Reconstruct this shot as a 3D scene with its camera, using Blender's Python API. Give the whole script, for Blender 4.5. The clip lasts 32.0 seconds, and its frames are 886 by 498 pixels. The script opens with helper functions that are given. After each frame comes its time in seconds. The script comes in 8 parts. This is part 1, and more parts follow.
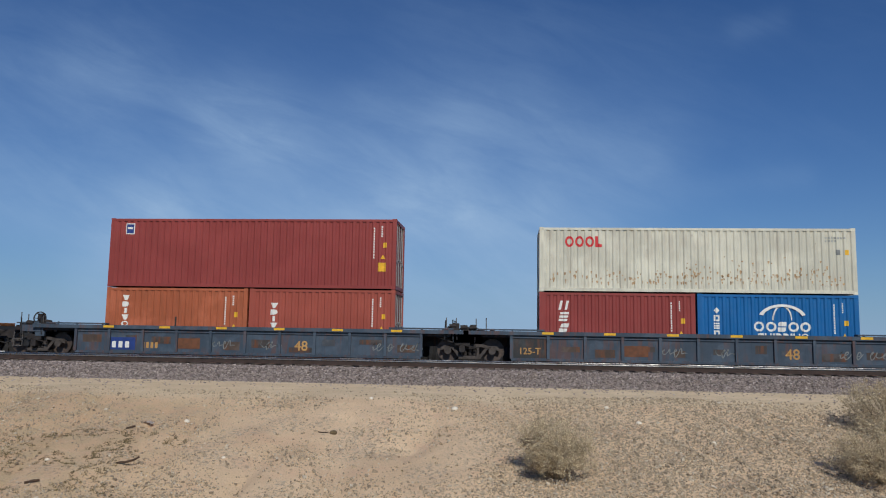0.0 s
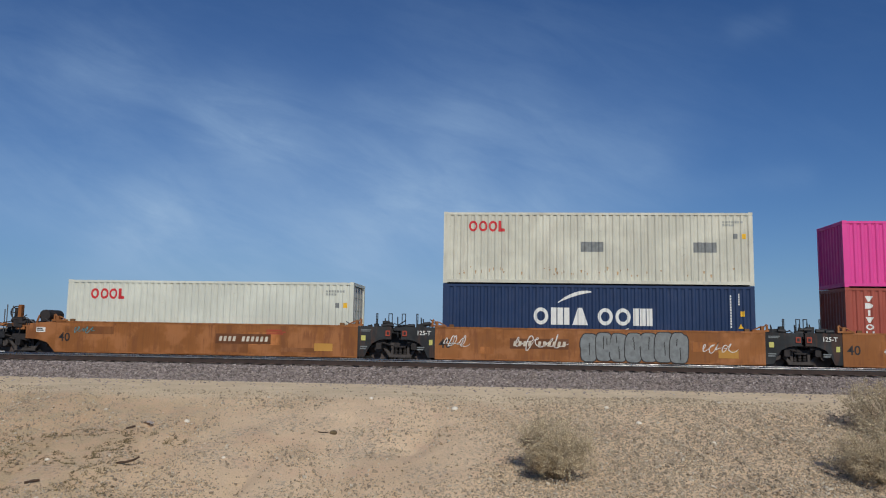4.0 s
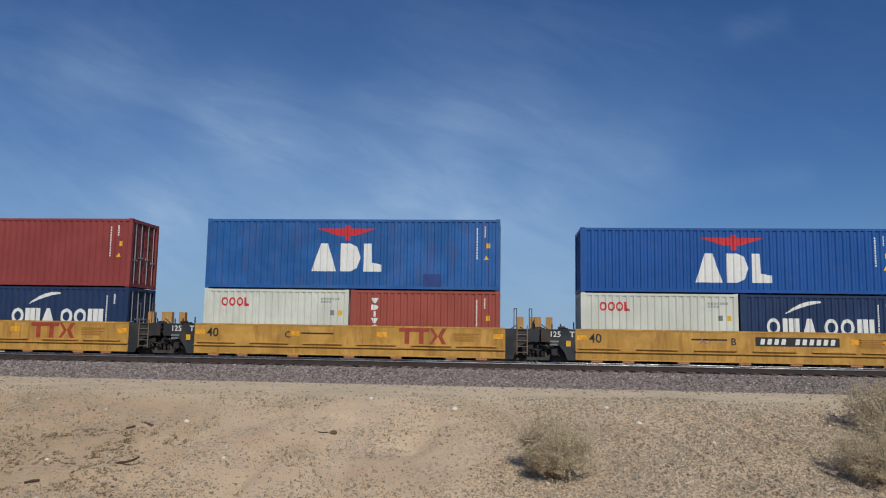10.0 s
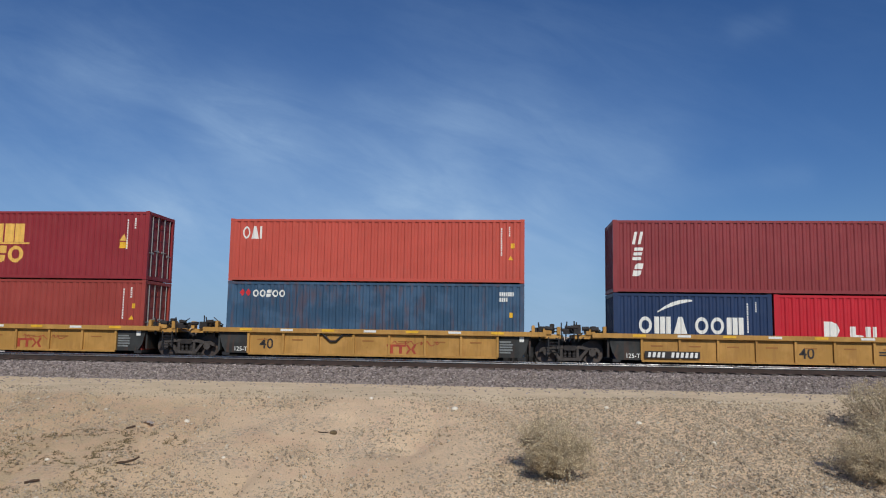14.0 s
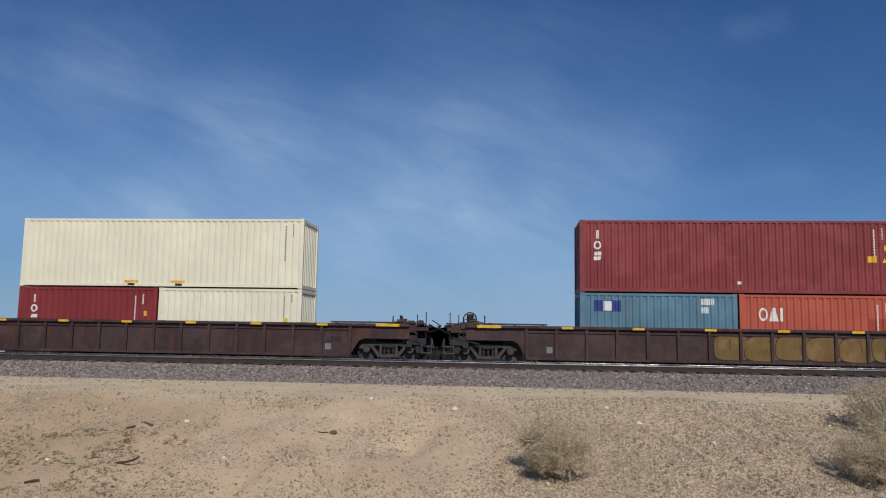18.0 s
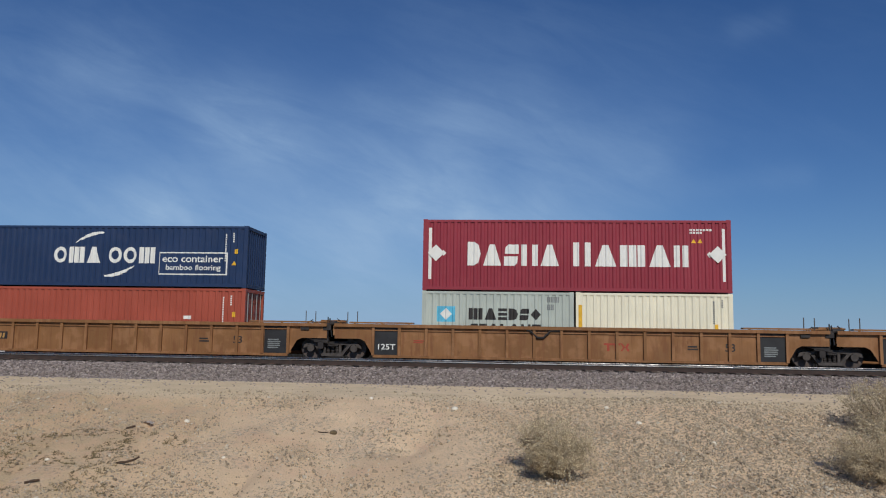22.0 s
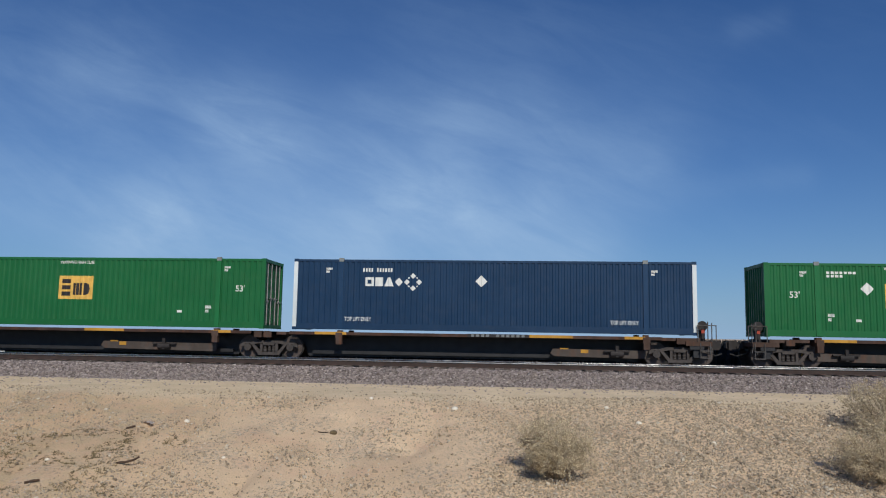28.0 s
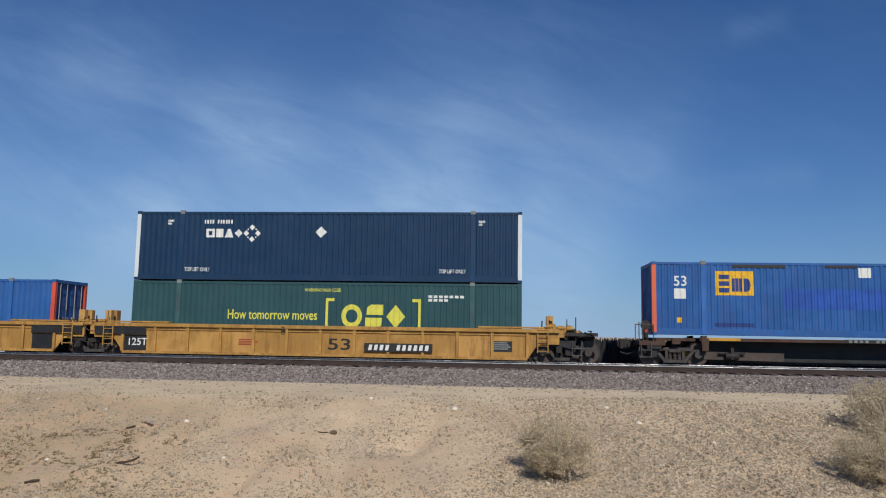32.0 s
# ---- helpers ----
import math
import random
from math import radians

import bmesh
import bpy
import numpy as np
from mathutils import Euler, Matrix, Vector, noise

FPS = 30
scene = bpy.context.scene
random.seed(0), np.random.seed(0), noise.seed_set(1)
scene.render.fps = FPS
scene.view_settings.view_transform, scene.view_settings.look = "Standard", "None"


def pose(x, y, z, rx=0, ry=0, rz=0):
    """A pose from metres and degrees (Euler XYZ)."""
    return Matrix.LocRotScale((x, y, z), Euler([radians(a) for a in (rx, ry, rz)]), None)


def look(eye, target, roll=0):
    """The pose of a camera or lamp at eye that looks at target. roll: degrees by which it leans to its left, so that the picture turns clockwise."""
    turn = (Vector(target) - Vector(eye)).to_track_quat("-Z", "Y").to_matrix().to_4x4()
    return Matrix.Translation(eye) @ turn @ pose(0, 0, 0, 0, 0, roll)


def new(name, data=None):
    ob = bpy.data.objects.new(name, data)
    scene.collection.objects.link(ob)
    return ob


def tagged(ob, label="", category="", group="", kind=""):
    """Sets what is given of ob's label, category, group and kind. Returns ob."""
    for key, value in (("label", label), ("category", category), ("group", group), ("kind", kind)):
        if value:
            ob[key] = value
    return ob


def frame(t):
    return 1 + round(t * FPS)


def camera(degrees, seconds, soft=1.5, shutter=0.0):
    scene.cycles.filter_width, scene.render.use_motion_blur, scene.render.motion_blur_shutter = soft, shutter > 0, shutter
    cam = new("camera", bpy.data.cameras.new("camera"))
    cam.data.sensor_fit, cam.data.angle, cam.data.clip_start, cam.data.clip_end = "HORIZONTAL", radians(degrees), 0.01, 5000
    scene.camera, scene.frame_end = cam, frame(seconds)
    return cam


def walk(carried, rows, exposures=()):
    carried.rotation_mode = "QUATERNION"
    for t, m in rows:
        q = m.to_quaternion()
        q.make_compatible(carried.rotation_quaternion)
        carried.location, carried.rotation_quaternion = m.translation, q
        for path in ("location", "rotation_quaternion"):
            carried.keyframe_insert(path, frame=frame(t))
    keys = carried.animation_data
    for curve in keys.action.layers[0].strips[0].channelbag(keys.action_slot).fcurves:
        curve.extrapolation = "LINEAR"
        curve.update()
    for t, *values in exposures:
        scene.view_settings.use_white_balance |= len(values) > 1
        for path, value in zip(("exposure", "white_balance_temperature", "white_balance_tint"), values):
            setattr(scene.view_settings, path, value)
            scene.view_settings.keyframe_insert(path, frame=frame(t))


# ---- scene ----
cam = camera(60.7, 32.0, soft=1.1)
EYE = pose(0, -30.4, 1.10, 96.42, 0, 4.94) @ pose(0, 0, 0, 0, 0, 0.93)
walk(cam, [(0.0, EYE), (32.0, EYE)],
     exposures=[(0, -0.12), (1, -0.17), (2, -0.26), (3, -0.20), (6, -0.14), (7, -0.18), (9, -0.18), (10, -0.16), (12, -0.10), (13, -0.11), (14, -0.04), (15.5, -0.03), (18, -0.15), (19, -0.31), (20, -0.32), (21, -0.20), (22, -0.14), (23, -0.12), (24, -0.02), (29, -0.02), (32, 0.0)])

# ------------------------------------------------------------ light
SUN_DIR = Vector((0.20, -0.75, 0.62)).normalized()


def build_world():
    w = bpy.data.worlds.new("sky")
    scene.world = w
    w.use_nodes = True
    nt = w.node_tree
    nt.nodes.clear()
    N = lambda kind: nt.nodes.new(kind)
    link = nt.links.new
    out, bg = N("ShaderNodeOutputWorld"), N("ShaderNodeBackground")
    sky = N("ShaderNodeTexSky")
    sky.sky_type, sky.sun_disc = "NISHITA", False
    sky.sun_elevation = math.asin(SUN_DIR.z)
    sky.sun_rotation = math.atan2(SUN_DIR.x, SUN_DIR.y)
    sky.air_density, sky.dust_density, sky.ozone_density = 1.0, 0.6, 2.2
    bg.inputs["Strength"].default_value = 0.063

    def val(op, a, b=None, clamp=False):
        n = N("ShaderNodeMath")
        n.operation, n.use_clamp = op, clamp
        for i, v in enumerate((a, b)):
            if v is None:
                continue
            if isinstance(v, (int, float)):
                n.inputs[i].default_value = v
            else:
                link(v, n.inputs[i])
        return n.outputs[0]

    co = N("ShaderNodeTexCoord")
    sep = N("ShaderNodeSeparateXYZ")
    link(co.outputs["Generated"], sep.inputs[0])
    sx, sy, sz = sep.outputs
    depth = val("MAXIMUM", val("ADD", sz, 0.10), 0.02)
    px, py = val("DIVIDE", sx, depth), val("DIVIDE", sy, depth)
    comb = N("ShaderNodeCombineXYZ")
    link(px, comb.inputs[0]), link(py, comb.inputs[1])

    def cirrus(turn, scale, stretch, lo, hi, detail=7.0, rough=0.6, offset=(0, 0, 0)):
        first = N("ShaderNodeMapping")
        first.inputs["Rotation"].default_value = (0, 0, radians(turn))
        link(comb.outputs[0], first.inputs[0])
        mp = N("ShaderNodeMapping")
        mp.inputs["Scale"].default_value = (scale, scale * stretch, 1)
        mp.inputs["Location"].default_value = offset
        link(first.outputs[0], mp.inputs[0])
        nz = N("ShaderNodeTexNoise")
        nz.inputs["Scale"].default_value = 1.0
        nz.inputs["Detail"].default_value = detail
        nz.inputs["Roughness"].default_value = rough
        nz.inputs["Distortion"].default_value = 0.6
        link(mp.outputs[0], nz.inputs["Vector"])
        rng = N("ShaderNodeMapRange")
        rng.interpolation_type = "SMOOTHSTEP"
        rng.inputs["From Min"].default_value, rng.inputs["From Max"].default_value = lo, hi
        link(nz.outputs["Fac"], rng.inputs[0])
        return rng.outputs[0]

    def band(ax, az, bx, bz, wide):
        """A soft streak of cirrus between two bearings (x and height over y)."""
        tx, tz = val("DIVIDE", sx, val("MAXIMUM", sy, 0.05)), val("DIVIDE", sz, val("MAXIMUM", sy, 0.05))
        dx, dz = bx - ax, bz - az
        ln = math.hypot(dx, dz)
        u = val("DIVIDE", val("ADD", val("MULTIPLY", val("SUBTRACT", tx, ax), dx / ln), val("MULTIPLY", val("SUBTRACT", tz, az), dz / ln)), ln, True)
        ox = val("SUBTRACT", tx, val("ADD", val("MULTIPLY", u, dx), ax))
        oz = val("SUBTRACT", tz, val("ADD", val("MULTIPLY", u, dz), az))
        d2 = val("ADD", val("MULTIPLY", ox, ox), val("MULTIPLY", oz, oz))
        return val("POWER", 2.718, val("MULTIPLY", d2, -1.0 / (wide * wide)))

    tilt = N("ShaderNodeCombineXYZ")
    link(val("DIVIDE", sx, val("MAXIMUM", sy, 0.05)), tilt.inputs[0])
    link(val("DIVIDE", sz, val("MAXIMUM", sy, 0.05)), tilt.inputs[1])
    comb = tilt
    wisp = cirrus(24, 4.6, 3.6, 0.28, 0.72, 9.0, 0.62)
    veil = cirrus(14, 2.6, 2.6, 0.36, 0.74, 6.0, 0.6, (3.1, 1.7, 0))
    fluff = cirrus(16, 9.0, 2.4, 0.30, 0.72, 9.0, 0.66, (1.3, 4.2, 0))
    total = None
    # streaks of cirrus: bearing and height of both ends, width, density
    for ax, az, bx, bz, wide, amp in ((-0.600, 0.372, -0.352, 0.282, 0.054, 0.27), (-0.385, 0.290, -0.106, 0.186, 0.056, 0.47), (-0.152, 0.171, 0.090, 0.115, 0.046, 0.52), (-0.771, 0.207, -0.492, 0.162, 0.058, 0.62), (-0.508, 0.154, -0.212, 0.113, 0.046, 0.60),
                                      (-0.077, 0.272, 0.171, 0.198, 0.046, 0.36), (0.022, 0.299, 0.186, 0.251, 0.040, 0.24), (0.222, 0.194, 0.380, 0.211, 0.014, 0.14), (-0.187, 0.317, -0.054, 0.295, 0.032, 0.26), (-0.834, 0.512, -0.549, 0.412, 0.11, 0.14),
                                      (-0.767, 0.356, -0.559, 0.312, 0.05, 0.26), (0.306, 0.408, 0.356, 0.424, 0.014, 0.14), (-0.045, 0.156, 0.045, 0.171, 0.022, 0.28), (-0.34, 0.215, 0.05, 0.14, 0.075, 0.34), (-0.55, 0.075, 0.06, 0.045, 0.05, 0.42), (-0.10, 0.36, 0.16, 0.30, 0.07, 0.16), (-0.30, 0.44, 0.0, 0.40, 0.09, 0.10)):
        b = val("MULTIPLY", band(ax, az, bx, bz, wide * 1.28), amp * 0.86)
        total = b if total is None else val("ADD", total, b)
    grain = val("ADD", val("MULTIPLY", wisp, 0.36), val("ADD", val("MULTIPLY", fluff, 0.20), 0.52))
    dens = val("ADD", val("MULTIPLY", val("MULTIPLY", total, grain), 0.62), val("MULTIPLY", val("MULTIPLY", wisp, veil), 0.05))
    haze = val("MULTIPLY", val("POWER", 2.718, val("MULTIPLY", val("MAXIMUM", sz, 0.0), -9.0)), 0.34)
    haze = val("ADD", haze, val("MULTIPLY", val("POWER", 2.718, val("MULTIPLY", val("MAXIMUM", sz, 0.0), -15.0)), 0.38))
    dens = val("ADD", dens, haze, True)
    mix = N("ShaderNodeMix")
    mix.data_type = "RGBA"
    link(dens, mix.inputs["Factor"])
    deep = N("ShaderNodeMix")
    deep.data_type, deep.blend_type = "RGBA", "MULTIPLY"
    deep.inputs["Factor"].default_value = 1.0
    link(sky.outputs[0], deep.inputs["A"])
    deep.inputs["B"].default_value = (0.37, 0.68, 1.13, 1)
    link(deep.outputs["Result"], mix.inputs["A"])
    mix.inputs["B"].default_value = (5.4, 8.0, 11.6, 1)
    link(mix.outputs["Result"], bg.inputs["Color"])
    link(bg.outputs[0], out.inputs[0])


build_world()
sun = new("sun", bpy.data.lights.new("sun", "SUN"))
sun.data.energy, sun.data.angle, sun.data.color = 3.16, radians(0.53), (1.0, 0.95, 0.87)
sun.matrix_world = look(SUN_DIR * 100, (0, 0, 0))

# ------------------------------------------------------------ materials
MATS = {}


def lin(r, g, b):
    return tuple(((v / 255 + 0.055) / 1.055) ** 2.4 if v > 10 else v / 255 / 12.92 for v in (r, g, b)) + (1.0,)


class Nodes:
    """A new node material and short ways to fill it."""

    def __init__(self, name):
        self.mat = bpy.data.materials.new(name)
        self.mat.use_nodes = True
        self.nt = self.mat.node_tree
        self.bsdf = self.nt.nodes["Principled BSDF"]
        co = self.add("ShaderNodeTexCoord")
        info = self.add("ShaderNodeObjectInfo")
        shift = self.add("ShaderNodeVectorMath")
        shift.operation = "MULTIPLY_ADD"
        comb = self.add("ShaderNodeCombineXYZ")
        for i in range(3):
            self.to(info.outputs["Random"], comb.inputs[i])
        self.to(comb.outputs[0], shift.inputs[0])
        shift.inputs[1].default_value = (37, 61, 13)
        self.to(co.outputs["Object"], shift.inputs[2])
        self.co, self.place, self.random = shift.outputs[0], co.outputs["Object"], info.outputs["Random"]

    def add(self, kind):
        return self.nt.nodes.new(kind)

    def to(self, a, b):
        self.nt.links.new(a, b)

    def noise(self, scale, detail=4.0, rough=0.55, stretch=None, place=None):
        n = self.add("ShaderNodeTexNoise")
        n.inputs["Scale"].default_value, n.inputs["Detail"].default_value, n.inputs["Roughness"].default_value = scale, detail, rough
        src = place or self.co
        if stretch:
            m = self.add("ShaderNodeMapping")
            m.inputs["Scale"].default_value = stretch
            self.to(src, m.inputs[0])
            src = m.outputs[0]
        self.to(src, n.inputs["Vector"])
        return n.outputs["Fac"]

    def ramp(self, fac, lo, hi, a=0.0, b=1.0):
        n = self.add("ShaderNodeMapRange")
        n.interpolation_type = "SMOOTHSTEP"
        for k, v in (("From Min", lo), ("From Max", hi), ("To Min", a), ("To Max", b)):
            n.inputs[k].default_value = v
        self.to(fac, n.inputs[0])
        return n.outputs[0]

    def math(self, op, a, b):
        n = self.add("ShaderNodeMath")
        n.operation = op
        for i, v in enumerate((a, b)):
            if isinstance(v, (int, float)):
                n.inputs[i].default_value = v
            else:
                self.to(v, n.inputs[i])
        return n.outputs[0]

    def mix(self, fac, a, b, kind="MIX"):
        n = self.add("ShaderNodeMix")
        n.data_type, n.blend_type = "RGBA", kind
        for key, v in (("Factor", fac), ("A", a), ("B", b)):
            if isinstance(v, (int, float, tuple)):
                n.inputs[key].default_value = v
            else:
                self.to(v, n.inputs[key])
        return n.outputs["Result"]

    def finish(self, color, rough=0.6, bump=None, strength=0.3, distance=0.01, metal=0.0):
        if isinstance(color, tuple):
            self.bsdf.inputs["Base Color"].default_value = color
        else:
            self.to(color, self.bsdf.inputs["Base Color"])
        if isinstance(rough, float):
            self.bsdf.inputs["Roughness"].default_value = rough
        else:
            self.to(rough, self.bsdf.inputs["Roughness"])
        self.bsdf.inputs["Metallic"].default_value = metal
        if bump is not None:
            b = self.add("ShaderNodeBump")
            b.inputs["Strength"].default_value, b.inputs["Distance"].default_value = strength, distance
            self.to(bump, b.inputs["Height"])
            self.to(b.outputs[0], self.bsdf.inputs["Normal"])
        return self.mat


def paint(rgb, wear=0.25, rough=0.5, rust=(96, 58, 36), dust=0.05):
    """Weathered enamel on steel: faded patches, vertical run-off streaks, rust spots and a little dust."""
    key = ("paint", rgb, wear, rough, rust, dust)
    if key in MATS:
        return MATS[key]
    n = Nodes("paint_%d_%d_%d" % rgb)
    base = lin(*rgb)
    dust *= 0.25 + 1.4 * (base[0] + base[1] + base[2]) / 3
    fade = n.ramp(n.noise(0.55, 3), 0.35, 0.7)
    pale = tuple(min(1, c * (1.03 + 0.14 * wear) + 0.003) for c in base[:3]) + (1,)
    dark = tuple(c * (0.96 - 0.16 * min(1, wear)) for c in base[:3]) + (1,)
    col = n.mix(fade, dark, pale)
    streak = n.ramp(n.noise(1.0, 6, 0.65, (13, 13, 0.6)), 0.48, 0.74, 0, 0.6 * wear + 0.2)
    grime = tuple(c * 0.62 + 0.004 for c in base[:3]) + (1,)
    col = n.mix(streak, col, grime)
    rusty = min(0.85, 0.35 + 0.6 * wear)
    if wear > 0.3:
        col = n.mix(n.ramp(n.noise(1.1, 5, 0.6), 0.48, 0.60, 0, (0.7 if base[2] < 0.2 else 0.2) * wear), col, tuple(min(1, c * 1.32 + 0.03) for c in base[:3]) + (1,))
        run = n.math("MULTIPLY", n.ramp(n.noise(1.0, 6, 0.65, (4.5, 4.5, 0.6)), 0.47, 0.62), n.ramp(n.noise(0.7, 3), 0.36, 0.56, 0, (1.1 if base[2] < 0.2 else 0.42) * wear))
        col = n.mix(run, col, tuple((1 - rusty) * c + rusty * r for c, r in zip(base[:3], lin(112, 68, 42)[:3])) + (1,))
    spots = n.math("MULTIPLY", n.ramp(n.noise(5.0, 6, 0.7), 0.60, 0.72), n.ramp(n.noise(0.8, 3), 0.45, 0.7, 0, min(1, max(0.0, wear - 0.14) * 1.9)))
    col = n.mix(spots, col, lin(*rust))
    col = n.mix(n.ramp(n.noise(2.4, 5, 0.6), 0.45, 0.75, 0, dust), col, lin(176, 156, 130))
    grain = n.noise(60, 2)
    n.bsdf.inputs["Specular IOR Level"].default_value = 0.3
    MATS[key] = n.finish(col, n.ramp(n.noise(3, 4), 0.3, 0.7, rough - 0.08, rough + 0.14), grain, 0.12, 0.004)
    return MATS[key]


def plain(name, rgb, rough=0.6, metal=0.0, vary=0.25, scale=6.0, bump=0.15):
    key = (name, rgb, rough, metal)
    if key in MATS:
        return MATS[key]
    n = Nodes(name)
    base = lin(*rgb)
    col = n.mix(n.ramp(n.noise(scale, 5, 0.6), 0.3, 0.7), tuple(c * (1 - vary) for c in base[:3]) + (1,), tuple(min(1, c * (1 + vary)) for c in base[:3]) + (1,))
    MATS[key] = n.finish(col, n.ramp(n.noise(scale * 2, 3), 0.3, 0.7, max(0.05, rough - 0.1), min(1, rough + 0.1)), n.noise(scale * 8, 3), bump, 0.004, metal)
    return MATS[key]


def ground_material():
    n = Nodes("desert_ground")
    p = n.place
    sand = n.mix(n.ramp(n.noise(0.35, 5, 0.6, None, p), 0.3, 0.7), lin(208, 180, 146), lin(228, 200, 164))
    sand = n.mix(n.ramp(n.noise(0.9, 5, 0.6, None, p), 0.50, 0.75, 0, 0.6), sand, lin(210, 174, 144))
    sep = n.add("ShaderNodeSeparateXYZ")
    n.to(p, sep.inputs[0])
    east = n.ramp(n.math("ADD", sep.outputs[0], n.math("MULTIPLY", n.noise(0.35, 4, 0.6, None, p), 5.0)), -0.5, 3.5)
    patch = n.ramp(n.noise(0.5, 5, 0.65, None, p), 0.50, 0.62, 0, 0.8)
    gravel = n.math("MAXIMUM", n.math("MULTIPLY", east, 0.85), patch)
    west = n.ramp(n.math("ADD", sep.outputs[0], n.math("MULTIPLY", n.noise(0.5, 5, 0.65, None, p), 7.0)), -8.5, -1.0, 0.62, 0.0)
    sand = n.mix(west, sand, n.mix(n.ramp(n.noise(1.4, 5, 0.65, None, p), 0.4, 0.62), lin(196, 162, 126), lin(172, 150, 112)))
    fleck = n.add("ShaderNodeTexVoronoi")
    fleck.inputs["Scale"].default_value = 26.0
    n.to(p, fleck.inputs["Vector"])
    tone = n.add("ShaderNodeSeparateColor")
    n.to(fleck.outputs["Color"], tone.inputs[0])
    stones = n.mix(n.ramp(tone.outputs[0], 0.1, 0.95), lin(90, 85, 76), lin(190, 178, 156))
    grit = n.mix(n.ramp(n.noise(9, 4, 0.7, None, p), 0.45, 0.62, 0, 0.9), sand, stones)
    col = n.mix(n.math("MULTIPLY", gravel, 0.95), sand, grit)
    col = n.mix(n.ramp(n.noise(34, 3, 0.7, None, p), 0.58, 0.68, 0, 0.55), col, lin(100, 88, 74))
    col = n.mix(n.ramp(n.noise(27, 3, 0.7, (1.3, 1.1, 1), p), 0.60, 0.68, 0, 0.5), col, lin(216, 204, 182))
    road = n.ramp(n.math("ABSOLUTE", n.math("ADD", sep.outputs[1], 6.2), 0.0), 0.7, 1.5, 0.75, 0.0)
    col = n.mix(road, col, n.mix(n.ramp(n.noise(1.6, 5, 0.6, (0.4, 2.2, 1), p), 0.35, 0.7), lin(196, 178, 148), lin(216, 197, 166)))
    h = n.math("ADD", n.math("MULTIPLY", n.noise(14, 6, 0.7, None, p), 0.7), n.math("MULTIPLY", fleck.outputs["Distance"], 0.35))
    return n.finish(col, 0.95, h, 0.8, 0.06)


def stone_material(name, tones, scale=1.0):
    n = Nodes(name)
    geo = n.add("ShaderNodeNewGeometry")
    cr = n.add("ShaderNodeValToRGB")
    cr.color_ramp.interpolation = "LINEAR"
    el = cr.color_ramp.elements
    el[0].position, el[0].color = 0.0, lin(*tones[0])
    el[1].position, el[1].color = 1.0, lin(*tones[-1])
    for i, t in enumerate(tones[1:-1]):
        e = el.new((i + 1) / (len(tones) - 1))
        e.color = lin(*t)
    n.to(geo.outputs["Random Per Island"], cr.inputs[0])
    col = n.mix(n.ramp(n.noise(18, 3, 0.6), 0.35, 0.7, 0, 0.35), cr.outputs[0], lin(70, 64, 60))
    return n.finish(col, 0.9, n.noise(40, 3), 0.3, 0.01)


STEEL = plain("dark_running_gear", (42, 37, 35), 0.75, 0.0, 0.45, 5)
CAST = plain("dusty_cast_steel", (68, 62, 58), 0.8, 0.0, 0.35, 5)
WHEEL = plain("worn_wheel_steel", (74, 63, 57), 0.6, 0.0, 0.35, 6)
BLACK = plain("black_paint", (34, 34, 35), 0.6, 0.0, 0.35, 3)
WHITEWASH = plain("white_spray", (218, 218, 222), 0.6, 0.0, 0.05, 3.0)
PALEYEL = plain("pale_yellow_marking", (196, 190, 104), 0.6, 0.0, 0.12, 5)
ROD = plain("galvanised_rod", (150, 149, 146), 0.5, 0.0, 0.2, 8)
DARKROD = plain("weathered_rod", (84, 80, 76), 0.6, 0.0, 0.3, 8)
WHITE = plain("white_marking", (222, 222, 214), 0.6, 0.0, 0.04, 5)
YEL = plain("yellow_marking", (222, 172, 40), 0.6, 0.0, 0.15, 5)
REDM = plain("red_marking", (196, 40, 46), 0.6, 0.0, 0.12, 5)
FADEDRED = plain("faded_red_marking", (158, 62, 40), 0.6, 0.0, 0.2, 5)
DARKM = plain("dark_marking", (40, 36, 34), 0.6, 0.0, 0.2, 5)
NAVYM = plain("navy_marking", (32, 58, 120), 0.6, 0.0, 0.15, 5)
ORANGEM = plain("orange_marking", (226, 120, 70), 0.6, 0.0, 0.15, 5)
SKYM = plain("light_blue_marking", (90, 178, 206), 0.6, 0.0, 0.15, 5)
GOLDM = plain("gold_marking", (222, 176, 84), 0.6, 0.0, 0.12, 5)
GREYM = plain("grey_marking", (120, 124, 122), 0.6, 0.0, 0.2, 5)
PURPLEM = plain("mauve_spray", (128, 96, 112), 0.6, 0.0, 0.3, 3)
TEALM = plain("teal_spray", (70, 130, 136), 0.6, 0.0, 0.4, 3)
TAN = paint((184, 142, 84), 0.4, 0.7)
HOSE = plain("black_hose", (36, 34, 33), 0.7)
RUSTM = plain("rust_drip", (172, 144, 108), 0.8, 0.0, 0.35, 9)
LEMONM = plain("lemon_marking", (214, 208, 82), 0.6, 0.0, 0.06)

# ------------------------------------------------------------ mesh helpers
MESHES = {}
LAID = []        # the parts made last


def box(bm, x0, x1, y0, y1, z0, z1):
    v = [bm.verts.new(c) for c in ((x0, y0, z0), (x1, y0, z0), (x1, y1, z0), (x0, y1, z0), (x0, y0, z1), (x1, y0, z1), (x1, y1, z1), (x0, y1, z1))]
    for f in ((3, 2, 1, 0), (4, 5, 6, 7), (0, 1, 5, 4), (1, 2, 6, 5), (2, 3, 7, 6), (3, 0, 4, 7)):
        bm.faces.new([v[i] for i in f])


